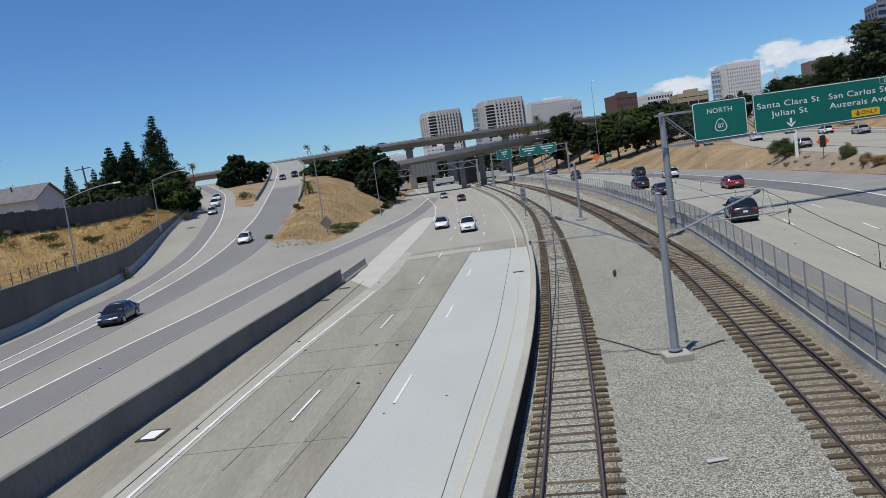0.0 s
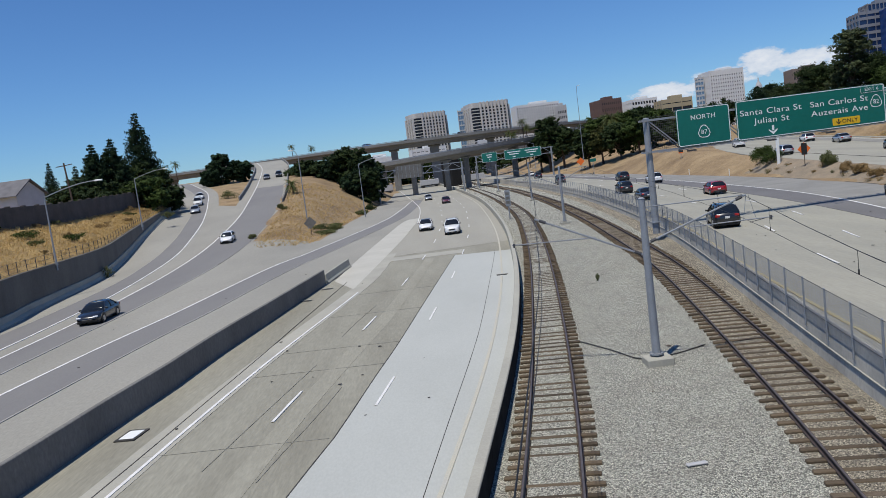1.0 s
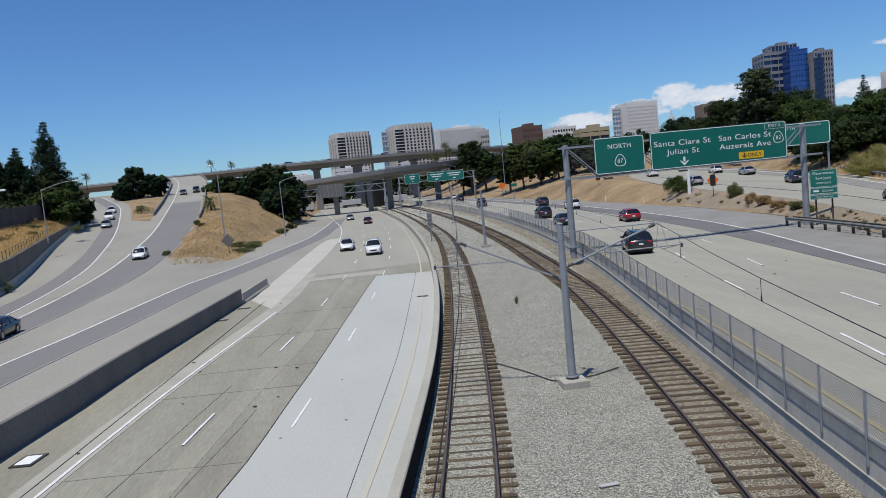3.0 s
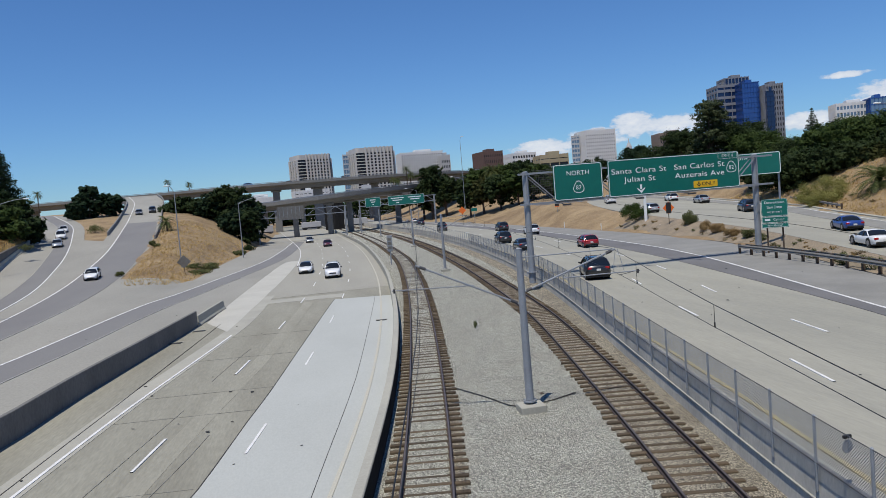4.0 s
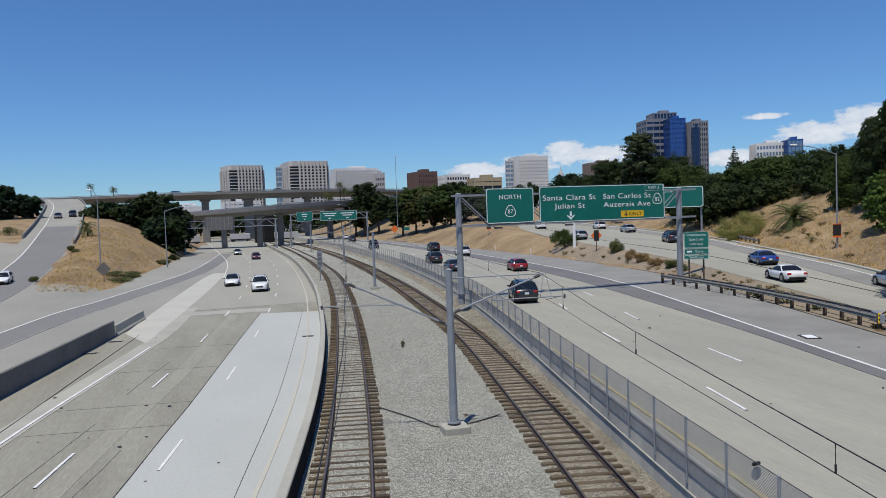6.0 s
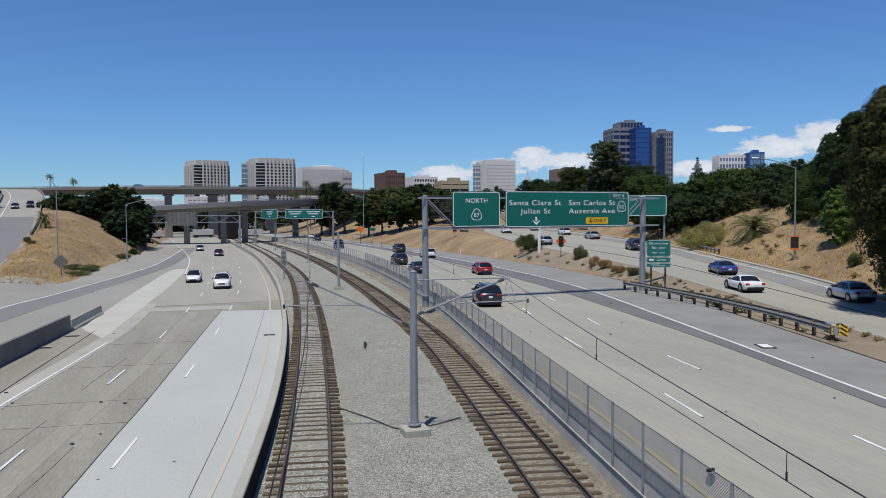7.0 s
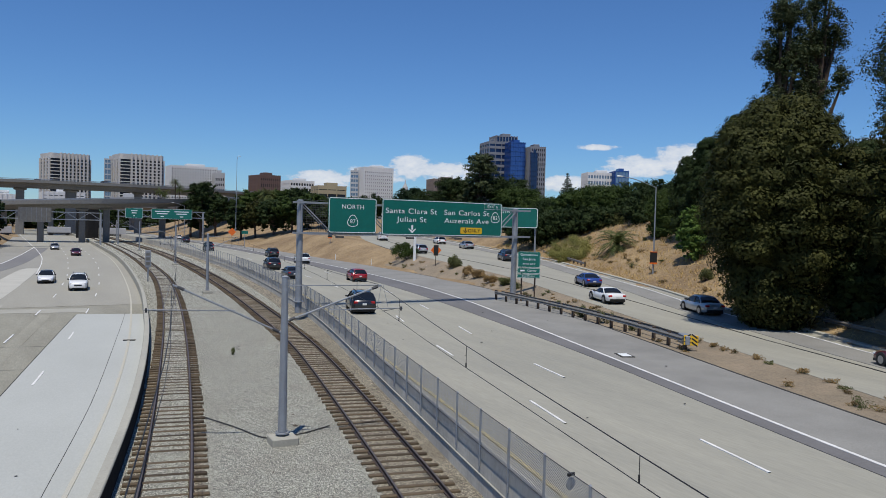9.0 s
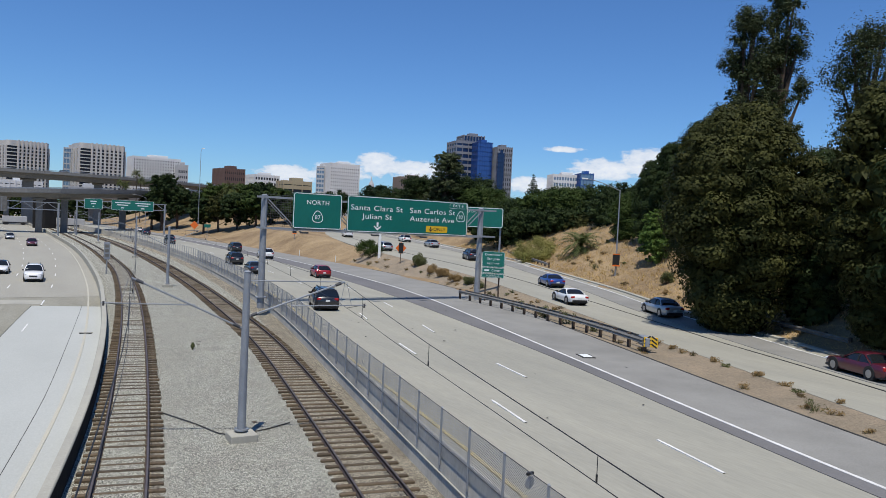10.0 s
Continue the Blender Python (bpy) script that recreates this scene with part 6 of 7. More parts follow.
def conifer(x, y, z, h, w, label, seed=1, leaves=7000, name="conifer"):
    rng = np.random.default_rng(seed)
    root = holder(name, pose(x, y, z), label, "tree")
    bm = B()
    rod(bm, (0, 0, -0.8), (0, 0, h * 0.97), 0.022 * h, 0.03, 8)
    cs, rs = [], []
    lv = int(h * 1.5)
    for k in range(lv):
        f = k / lv
        zz = h * (0.1 + 0.88 * f)
        reach = 0.5 * w * (1 - f) ** 0.75 * (0.75 + 0.4 * rng.random())
        m = 5 if f < 0.8 else 3
        a0 = rng.random() * 6.28
        for j in range(m):
            a = a0 + j * 6.28 / m + rng.normal() * 0.25
            rr = reach * (0.7 + 0.5 * rng.random())
            tip = (rr * math.cos(a), rr * math.sin(a), zz - 0.18 * rr)
            rod(bm, (0, 0, zz), tip, 0.05, 0.02, 4, False)
            for q in (0.45, 0.85):
                cs.append((tip[0] * q, tip[1] * q, zz - 0.18 * rr * q))
                rs.append((0.30 * rr + 0.18, 0.30 * rr + 0.18, 0.15 * rr + 0.12))
    part("trunk", bm, M["bark"], root)
    vol = np.array([r[0] ** 1.6 for r in rs])
    cnt = np.maximum(6, (leaves * vol / vol.sum()).astype(int))
    v, n = leaf_cloud(cs, rs, cnt, 0.3, 0.45, seed, inner=0.15)
    cr = new("crown", leaf_mesh("crown", v, n, M["leaf_conifer"]))
    cr.parent = root
    return root


def palm(x, y, z, h, reach, label, seed=1, fronds=34, date=False, mat="leaf_palm"):
    """Ringed trunk and a head of drooping fronds, each a rib with leaflets."""
    rng = np.random.default_rng(seed)
    root = holder("palm", pose(x, y, z), label, "palm tree")
    bm = B()
    k = max(2, int(h / 0.7))
    for i in range(k):
        rod(bm, (0.02 * math.sin(i), 0, h * i / k - 0.4 * (i == 0)), (0.02 * math.sin(i + 1), 0, h * (i + 1) / k), 0.24 if h < 4 else 0.2, 0.2 if h < 4 else 0.16, 8)
    part("trunk", bm, M["bark"], root)
    vs, fs = [], []
    for f in range(fronds):
        a = rng.random() * 6.28
        up0 = rng.uniform(-0.5, 1.25)
        seg = 7
        p = Vector((0, 0, h))
        d = Vector((math.cos(a) * math.cos(up0), math.sin(a) * math.cos(up0), math.sin(up0)))
        sd = Vector((-math.sin(a), math.cos(a), 0))
        for s in range(seg):
            q = p + d * reach / seg
            wd = reach * 0.17 * math.sin(math.pi * (0.18 + 0.8 * s / seg))
            for sg in (-1, 1):
                for t in (0.15, 0.6):
                    o = len(vs)
                    b0 = p + (q - p) * t
                    tip = b0 + sd * sg * wd + d * wd * 0.7 - Vector((0, 0, wd * 0.35))
                    vs += [b0, b0 + (q - p) * 0.32, tip]
                    fs.append((o, o + 1, o + 2))
            p = q
            d = (d - Vector((0, 0, 0.26))).normalized()
    soup("crown", vs, fs, M[mat], root)
    return root


def bush(x, y, z, w, h, mat, label, seed=1, leaves=500, size=0.14, name="bush"):
    rng = np.random.default_rng(seed)
    root = holder(name, pose(x, y, z, 0, 0, seed * 61 % 360), label, "bush", "verge shrubs")
    cs = [(rng.normal() * w * 0.2, rng.normal() * w * 0.2, h * (0.25 + 0.5 * rng.random())) for k in range(9)]
    rs = [(w * 0.22, w * 0.22, h * 0.3)] * 9
    v, n = leaf_cloud(cs, rs, [leaves // 9] * 9, size, 0.35, seed, 0.2)
    cr = new("leaves", leaf_mesh("leaves", v, n, M[mat]))
    cr.parent = root
    bm = B()
    for c in cs:
        rod(bm, (0, 0, -0.1), c, 0.025, 0.01, 4, False)
    part("stem", bm, M["bark"] if w > 1.5 else M["leaf_weed"], root)
    return root


def tree_at(az, r, el_top, w, mat, label, base=None, **kw):
    x, y = spot(az, r)
    z = ground_z(x, y) if base is None else base
    return broad_tree(x, y, z, EYE + r * math.tan(radians(el_top)) - z, w, M[mat], label, **kw)


# conifers and trees behind the sound wall
for az, r, el, w, s in ((-19.35, 185, 6.5, 12.5, 1), (-21.2, 178, 4.9, 10.5, 2), (-22.4, 176, 4.65, 9.0, 3), (-25.15, 210, 3.65, 5.0, 4), (-30.5, 220, 3.2, 5, 5), (-23.6, 205, 3.3, 5.0, 6)):
    x, y = spot(az, r)
    conifer(x, y, 7.6, EYE + r * math.tan(radians(el)) - 7.6, w, "tall dark green conifer behind the sound wall", s, 22000 if w > 6 else 5000)
for az, r, el, w, s in ((-19.2, 165, 1.75, 9, 11), (-21.5, 168, 1.6, 10, 12), (-23.3, 160, 1.5, 9, 13), (-17.9, 172, 0.9, 6, 14), (-20.5, 182, 3.3, 10, 18), (-22.2, 180, 2.7, 10, 19), (-24.2, 178, 2.0, 9, 20), (-18.6, 178, 2.3, 8, 24), (-28.2, 175, 2.2, 12, 16), (-31.5, 170, 2.4, 12, 17)):
    tree_at(az, r, el, w, "leaf_mid" if s == 11 else "leaf_dark", "leafy green tree behind the sound wall", base=7.0, leaves=4500, seed=s, low=0.05)
for az, r, el, s in ((-17.2, 330, 2.75, 1), (-9.0, 400, 3.0, 2), (-7.6, 372, 2.75, 3)):
    x, y = spot(az, r)
    palm(x, y, 8 if s == 1 else 0, EYE + r * math.tan(radians(el)) - (8 if s == 1 else 0) - 1.6, 2.6, "slim fan palm against the sky", s, 40)
# trees by the flyover ramp and island
for az, r, el, w, s in ((-14.2, 238, 2.75, 7.5, 21), (-13.0, 240, 2.1, 8, 22), (-15.0, 235, 1.7, 5, 23)):
    tree_at(az, r, el, w, "leaf_conifer", "dark green tree beside the flyover ramp", leaves=5000, seed=s, low=0.05, size=0.4)
for az, r, el, w, s in ((-8.1, 232, 1.4, 9, 31), (-7.0, 228, 1.3, 10, 32), (-6.1, 225, 1.55, 9, 33), (-5.3, 222, 2.1, 9, 34), (-4.4, 218, 1.95, 8, 35), (-3.7, 214, 1.35, 7, 36), (-9.0, 240, 1.0, 6, 37), (-4.0, 205, 0.3, 7, 38), (-5.0, 205, 0.2, 6, 39), (-3.2, 222, 0.9, 6, 40)):
    tree_at(az, r, el, w, "leaf_dark" if s % 3 else "leaf_conifer", "dark evergreen tree on top of the dry hillside", leaves=11000, seed=s, low=0.02, size=0.26)
x, y = spot(-9.35, 176)
palm(x, y, ground_z(x, y), 2.0, 2.6, "squat date palm at the ramp edge", 5, 44)
# trees on the slope east of the freeway
for az, r, el, w, s, m in ((9.8, 272, 2.4, 10, 41, "leaf_dark"), (10.8, 268, 1.5, 8, 42, "leaf_dark"), (9.1, 280, 1.2, 7, 43, "leaf_dark"), (12.3, 285, 1.25, 9, 44, "leaf_dark"), (13.4, 280, 1.9, 10, 45, "leaf_mid"), (14.7, 275, 1.8, 11, 46, "leaf_olive"), (15.8, 272, 2.0, 11, 47, "leaf_mid"), (16.8, 268, 2.2, 11, 48, "leaf_dark"), (17.8, 262, 1.8, 10, 49, "leaf_mid"), (18.9, 262, 1.5, 10, 50, "leaf_dark"), (11.6, 330, 1.2, 12, 51, "leaf_dark"), (20.2, 285, 1.6, 11, 52, "leaf_dark"), (22.0, 300, 1.8, 12, 53, "leaf_dark"), (23.8, 300, 1.7, 12, 54, "leaf_dark"), (12.6, 236, 0.9, 8, 55, "leaf_dark"), (13.6, 232, 1.1, 8, 56, "leaf_olive"), (14.9, 228, 1.3, 9, 57, "leaf_dark"), (16.2, 224, 1.5, 9, 58, "leaf_mid"), (17.3, 220, 1.5, 9, 59, "leaf_dark"), (18.6, 214, 0.9, 7, 60, "leaf_dark"), (19.8, 240, 1.3, 10, 155, "leaf_olive")):
    tree_at(az, r, el, w, m, "rounded evergreen tree on the dry slope", leaves=10000, seed=s, low=0.28, size=0.28)
x, y = spot(14.35, 265)
palm(x, y, ground_z(x, y), 10.0, 4.2, "bushy date palm among the slope trees", 7, 60)
for az, el, s in ((7.05, 1.75, 8), (7.35, 1.6, 9), (8.05, 2.45, 10), (8.3, 2.0, 11)):
    x, y = spot(az, 330)
    palm(x, y, 0, EYE + 330 * math.tan(radians(el)), 3.0, "tall fan palm beside the viaduct", s, 40)
# wood behind the gantry and along the top of the bank
for az, r, el, w, s, m in ((29.9, 190, 5.2, 8.5, 61, "leaf_gum"), (28.3, 196, 3.2, 12, 62, "leaf_dark"), (31.8, 192, 3.4, 13, 63, "leaf_dark"), (26.5, 215, 2.3, 12, 64, "leaf_dark"), (24.8, 240, 2.5, 10, 65, "leaf_conifer"), (33.3, 185, 2.5, 12, 66, "leaf_mid"), (34.6, 170, 1.8, 9, 67, "leaf_mid"), (36.0, 165, 1.6, 11, 68, "leaf_dark"), (37.5, 150, 2.2, 10, 69, "leaf_mid"), (38.9, 150, 2.8, 10, 70, "leaf_mid"), (40.3, 145, 2.6, 13, 71, "leaf_mid"), (41.8, 140, 2.1, 9, 72, "leaf_dark"), (43.0, 132, 3.2, 10, 73, "leaf_dark"), (37.0, 140, 0.9, 10, 74, "leaf_dark"), (39.0, 138, 1.2, 9, 75, "leaf_dark"), (41.0, 136, 0.9, 9, 76, "leaf_olive"), (42.8, 130, 1.4, 9, 77, "leaf_dark"), (35.0, 140, 0.8, 11, 78, "leaf_dark"), (32.5, 175, 1.0, 11, 79, "leaf_dark"), (30.0, 182, 1.2, 12, 80, "leaf_dark"), (27.6, 200, 1.2, 11, 81, "leaf_dark"), (33.6, 150, 0.5, 9, 82, "leaf_dark")):
    tree_at(az, r, el, w, m, "dense green tree in the wood above the bank", leaves=24000, seed=s, low=0.05, size=0.16, clumps=46)
x, y = spot(36.5, 240)
conifer(x, y, 8, EYE + 240 * math.tan(radians(4.15)) - 8, 7.5, "dark conifer standing above the wood", 8, 6000)
x, y = spot(40.2, 113.0)
palm(x, y, ground_z(x, y), 1.0, 3.9, "squat date palm on the dry bank", 12, 70)
tree_at(45.5, 94, 1.6, 4.4, "leaf_bright", "bright green sapling on the dry bank", leaves=12000, seed=90, low=0.02, size=0.11, clumps=60, egg=True)
# the great dark trees beside the connector road
for az, r, el, w, s, m, kw in (
        (51.0, 62, 9.5, 11.2, 101, "leaf_olive", dict(leaves=120000, size=0.115, puffs=230, puff=0.13, foot=0.34, waist=0.5, flat=0.72)),
        (60.6, 56, 11.2, 9.0, 105, "leaf_olive", dict(leaves=80000, size=0.115, puffs=200, puff=0.13, foot=0.34, waist=0.5, flat=0.72)),
        (56.0, 63, 6.3, 6.8, 106, "leaf_dark", dict(leaves=36000, size=0.11, puffs=110, puff=0.14, foot=0.6)),
        (66.5, 50, 12.0, 12.0, 107, "leaf_dark", dict(leaves=26000, size=0.16, puffs=110)),
        (48.8, 98, 8.4, 9.0, 102, "leaf_dark", dict(leaves=60000, size=0.13, puffs=150, puff=0.12, flat=0.8)),
        (46.4, 101, 6.7, 6.6, 103, "leaf_dark", dict(leaves=38000, size=0.13, puffs=110, puff=0.14, flat=0.9)),
        (44.9, 106, 5.3, 4.2, 104, "leaf_dark", dict(leaves=22000, size=0.10, puffs=80, puff=0.17, flat=1.0)),
        (43.4, 112, 3.0, 4.6, 111, "leaf_mid", dict(leaves=16000, size=0.10, puffs=70, puff=0.15, flat=0.9))):
    x, y = spot(az, r)
    z = ground_z(x, y)
    puff_tree(x, y, z, EYE + r * math.tan(radians(el)) - z, w, M[m], "huge dense dark tree shading the connector road", seed=s, **kw)
for az, r, el, w, s, n, low in ((51.0, 80, 15.3, 3.9, 108, 38000, 0.25), (53.2, 82, 16.3, 4.0, 109, 40000, 0.25), (58.4, 80, 13.6, 5.5, 110, 22000, 0.45)):
    tree_at(az, r, el, w, "leaf_gum", "tall feathery gum tree behind the dense trees", seed=s, leaves=n, size=0.085, low=low, clumps=52, tall=True, spread=0.36, reach=0.5)

# trees and traffic beyond the viaducts
for k in range(16):
    a = -7.0 + k * 1.25
    tree_at(a, 470 + (k * 37) % 90, 0.35 + 0.45 * ((k * 7) % 5) / 5, 22, "leaf_dark" if k % 3 else "leaf_mid", "dark tree beyond the viaduct columns", base=0.0, leaves=2600, seed=200 + k, low=0.0, size=0.8, clumps=24)
for k, (az, r, w, h) in enumerate(((-2.9, 312, 9, 2.4), (0.7, 330, 8, 2.2), (4.1, 316, 8, 2.4))):
    x, y = spot(az, r)
    tr = holder("trailer", pose(x, y, 0, 0, 0, 8 - az), "grey box trailer standing beyond the columns", "trailer", "trailers")
    bm = B()
    box(bm, 0, 0, 1.1 + h / 2, w, 2.5, h, bevel=0.08)
    part("box_body", bm, M["tower_grey"], tr)
    bm = B()
    box(bm, 0, 0, 0.85, w * 0.96, 2.2, 0.5, bevel=0.05)
    part("chassis", bm, M["dark_steel"], tr)
    for q in (-0.4, -0.32, 0.36):
        for sy in (-1.0, 1.0):
            bm = B()
            rod(bm, (q * w, sy - 0.15, 0.5), (q * w, sy + 0.15, 0.5), 0.5, n=14)
            part("wheel", bm, M["black"], tr)
# the abutment's shade under the deck is put into its near-black colour
abut = raised_wall("wall_abutment", line([spot(1.75, 300), spot(2.4, 300), spot(3.05, 302)]), lambda x, y: 10.1, flat, 0.8, M["stained"], "dark shaded abutment wall under the viaduct", "wall")

# shrubs and weeds on verges, bank and ballast
for i, (x, y, w, h, m) in enumerate(((52.2, 113.0, 3.6, 2.4, "leaf_mid"), (54.0, 118, 3.0, 2.0, "leaf_mid"), (51.0, 94.5, 2.0, 1.9, "leaf_weed"), (49.5, 88, 2.0, 1.2, "leaf_dry"), (48.6, 84.0, 2.2, 1.2, "leaf_dry"), (47.6, 79, 1.8, 1.0, "leaf_dry"), (47.0, 75, 1.6, 1.0, "leaf_weed"), (46.2, 71.0, 1.5, 0.9, "leaf_weed"),
                                     (40.9, 56.0, 1.0, 0.9, "leaf_weed"), (39.3, 50.5, 1.2, 1.1, "leaf_weed"), (38.5, 46.5, 1.1, 1.0, "leaf_weed"), (37.9, 42.8, 0.9, 0.7, "leaf_weed"), (37.2, 34.5, 0.7, 0.35, "leaf_dry"), (36.0, 30.2, 0.9, 0.4, "leaf_dry"), (34.8, 26.3, 0.8, 0.4, "leaf_dry"), (34.0, 24.0, 0.7, 0.3, "leaf_dry"), (33.0, 20.5, 0.7, 0.3, "leaf_dry"),
                                     (71.5, 93.5, 4.2, 2.6, "leaf_broom"), (73.5, 96, 4.8, 3.2, "leaf_broom"), (72.5, 99, 4.4, 3.2, "leaf_broom"), (70.2, 95.5, 3.4, 2.0, "leaf_broom"), (60.5, 57.5, 1.6, 1.4, "leaf_weed"), (61.3, 54.0, 1.2, 1.0, "leaf_weed"), (57.6, 54.6, 0.9, 0.6, "leaf_dry"), (10.25, 47.4, 0.26, 0.55, "leaf_weed"), (-16.2, 122, 4.0, 0.8, "leaf_weed"), (-17.6, 127, 4.5, 0.9, "leaf_weed"), (-15.6, 130, 4.0, 0.9, "leaf_weed"), (-16.0, 137, 3.0, 0.8, "leaf_weed"), (-13.4, 168, 3.0, 1.2, "leaf_weed"), (-12.2, 185, 4.0, 1.8, "leaf_dark"), (-25.6, 113.5, 1.6, 0.8, "leaf_weed"), (-26.6, 146, 2.0, 1.2, "leaf_weed"))):
    bush(x, y, ground_z(x, y) if abs(x) > 12 else 0.0, w, h, m, {"leaf_mid": "green leafy shrub on the dirt verge", "leaf_weed": "grey green weed growing in dry soil", "leaf_dark": "dark green shrub at the foot of the slope", "leaf_dry": "tuft of yellow dry weeds", "leaf_broom": "tall yellow green shrub on the dry bank"}[m], i + 3, int(min(6500, max(200, 1100 * w * h))), 0.11 if w > 1.5 else 0.07)
for i, (x, y, w, h, m) in enumerate(((-46.2, 140, 2.4, 1.4, "leaf_weed"), (-42.0, 92, 3.0, 0.9, "leaf_mid"), (-43.6, 84, 4.0, 1.0, "leaf_mid"), (-44.3, 76, 4.0, 1.1, "leaf_mid"), (-43.5, 70, 3.2, 1.0, "leaf_mid"), (-41.5, 82, 1.5, 0.7, "leaf_weed"))):
    f = (x_at(L_WALL, y) - x) / max(1.0, x_at(L_WALL, y) - x_at(L_SOUND, y))
    bush(x, y, wall_top(x_at(L_WALL, y), y) + (sound_base(x, y) - wall_top(x_at(L_WALL, y), y)) * max(0.0, f) ** 0.85 - 0.1, w, h, m, "low green scrub on the golden bank", i + 60, 700, 0.15)
x, y = spot(-14.0, 190)
bush(x, y, ground_z(x, y), 4.5, 2.2, "leaf_weed", "yellow green shrub in the gore between the ramps", 80, 900, 0.2)
bush(-38.0, 90.5, 0.2, 1.6, 1.7, "leaf_weed", "grey weed growing at the foot of the wall", 81, 500, 0.12)


SCRUB = random.Random(21)
for k in range(46):
    y = SCRUB.uniform(44, 128)
    x = float(x_at(L_SECOND_R, y)) + 2.0 + SCRUB.random() ** 1.4 * 11
    w = SCRUB.uniform(0.5, 1.7)
    m = SCRUB.choice(("leaf_dry", "leaf_weed", "leaf_scrub", "leaf_scrub"))
    bush(x, y, ground_z(x, y), w, w * SCRUB.uniform(0.35, 0.7), m, "low dry scrub on the sun-baked bank", 100 + k, int(260 * w) + 80, 0.07)


for k in range(70):
    y = SCRUB.uniform(12, 116)
    xa, xb = float(x_at(L_PAVE_R, y)), float(x_at(L_SECOND_L, y))
    x = xa + (xb - xa) * SCRUB.uniform(0.12, 0.9)
    w = SCRUB.uniform(0.3, 0.9) * (1.4 if y > 66 else 1.0)
    m = SCRUB.choice(("leaf_dry", "leaf_dry", "leaf_scrub", "leaf_weed"))
    bush(x, y, ground_z(x, y) + 0.03, w, w * SCRUB.uniform(0.35, 0.7), m, "tuft of straw-dry weeds on the dirt verge", 200 + k, int(200 * w) + 60, 0.06)


def bank_z(x, y):
    """Height of the grassy bank between the retaining wall and the sound wall."""
    f = (x_at(L_WALL, y) - x) / max(1.0, x_at(L_WALL, y) - x_at(L_SOUND, y))
    low = wall_top(x_at(L_WALL, y), y)
    return low + (sound_base(x, y) - low) * max(0.0, f) ** 0.85


for k in range(34):
    y = SCRUB.uniform(58, 168)
    x = float(x_at(L_WALL, y)) + (float(x_at(L_SOUND, y)) - float(x_at(L_WALL, y))) * SCRUB.uniform(0.2, 0.97)
    w = SCRUB.uniform(0.7, 2.2)
    m = SCRUB.choice(("leaf_dry", "leaf_dry", "leaf_scrub", "leaf_weed"))
    bush(x, y, bank_z(x, y), w, w * SCRUB.uniform(0.25, 0.5), m, "low dry scrub on the golden bank", 300 + k, int(260 * w) + 80, 0.11)


def grass_tufts():
    """Straw blades over the dry slopes that stand near enough to show them."""
    rng = np.random.default_rng(3)
    vs = []
    spots = []
    for k in range(13000):
        q = rng.random()
        if q < 0.33:
            y = rng.uniform(52, 175)
            a = rng.uniform(0.06, 0.98)
            x = float(x_at(L_WALL, y)) * (1 - a) + float(x_at(L_SOUND, y)) * a
            spots.append((x, y, bank_z(x, y)))
            continue
        if q < 0.66:
            a, r = rng.uniform(-12.5, -4.5), rng.uniform(105, 200)
            x, y = spot(a, r)
            if x > x_at(L_HILL_R, y) - 0.6 or x < x_at(L_MID_R, y) + 0.8:
                continue
        else:
            y = rng.uniform(20, 130)
            x = float(x_at(L_SECOND_R, y)) + 0.8 + rng.random() ** 1.3 * 16
        spots.append((x, y, ground_z(x, y)))
    p = np.array(spots)
    p = np.repeat(p, 5, axis=0)
    n = len(p)
    p[:, :2] += rng.normal(size=(n, 2)) * 0.18
    a = rng.random(n) * 6.28
    far = np.clip(np.hypot(p[:, 0], p[:, 1]) / 75.0, 0.8, 1.25)
    h = (0.1 + 0.22 * rng.random(n)) * far
    w = np.stack([np.cos(a), np.sin(a), 0 * a], 1) * 0.025 * far[:, None]
    lean = rng.normal(size=(n, 2)) * 0.16
    tip = p + np.c_[lean, h]
    v = np.stack([p - w, p + w, tip + w * 0.3, tip - w * 0.3], 1).reshape(-1, 3)
    ob = new("dry_grass_tufts", leaf_mesh("dry_grass_tufts", v, n, M["straw"]))
    tagged(ob, "tufts of sun-dried yellow grass on the slopes", "grass", kind="stuff")


grass_tufts()

# ---- vehicles, standing where the traffic was ----
M["car_glass"] = plain("car_glass", (0.012, 0.014, 0.016), 0.06, spec=0.6)
M["tyre"] = plain("tyre_rubber", (0.018, 0.018, 0.018), 0.85)
M["alloy"] = plain("alloy_rim", (0.42, 0.42, 0.43), 0.35, 0.8)
M["headlight"] = plain("headlight_lens", (0.75, 0.77, 0.8), 0.1, spec=0.8)
M["taillight"] = plain("taillight_lens", (0.35, 0.012, 0.012), 0.2)
M["trim_black"] = plain("trim_black", (0.02, 0.02, 0.02), 0.6)
M["plate"] = plain("number_plate", (0.65, 0.65, 0.62), 0.5)
PAINT = {n: plain("paint_" + n, c, 0.28, mt, 0.8) for n, c, mt in (
    ("white", (0.74, 0.74, 0.73), 0.0), ("black", (0.012, 0.013, 0.016), 0.0), ("navy", (0.022, 0.03, 0.05), 0.2), ("red", (0.30, 0.012, 0.02), 0.1),
    ("silver", (0.42, 0.44, 0.46), 0.5), ("blue", (0.02, 0.06, 0.26), 0.2), ("grey", (0.11, 0.115, 0.125), 0.3), ("maroon", (0.09, 0.012, 0.022), 0.2), ("sky", (0.03, 0.22, 0.55), 0.1))}

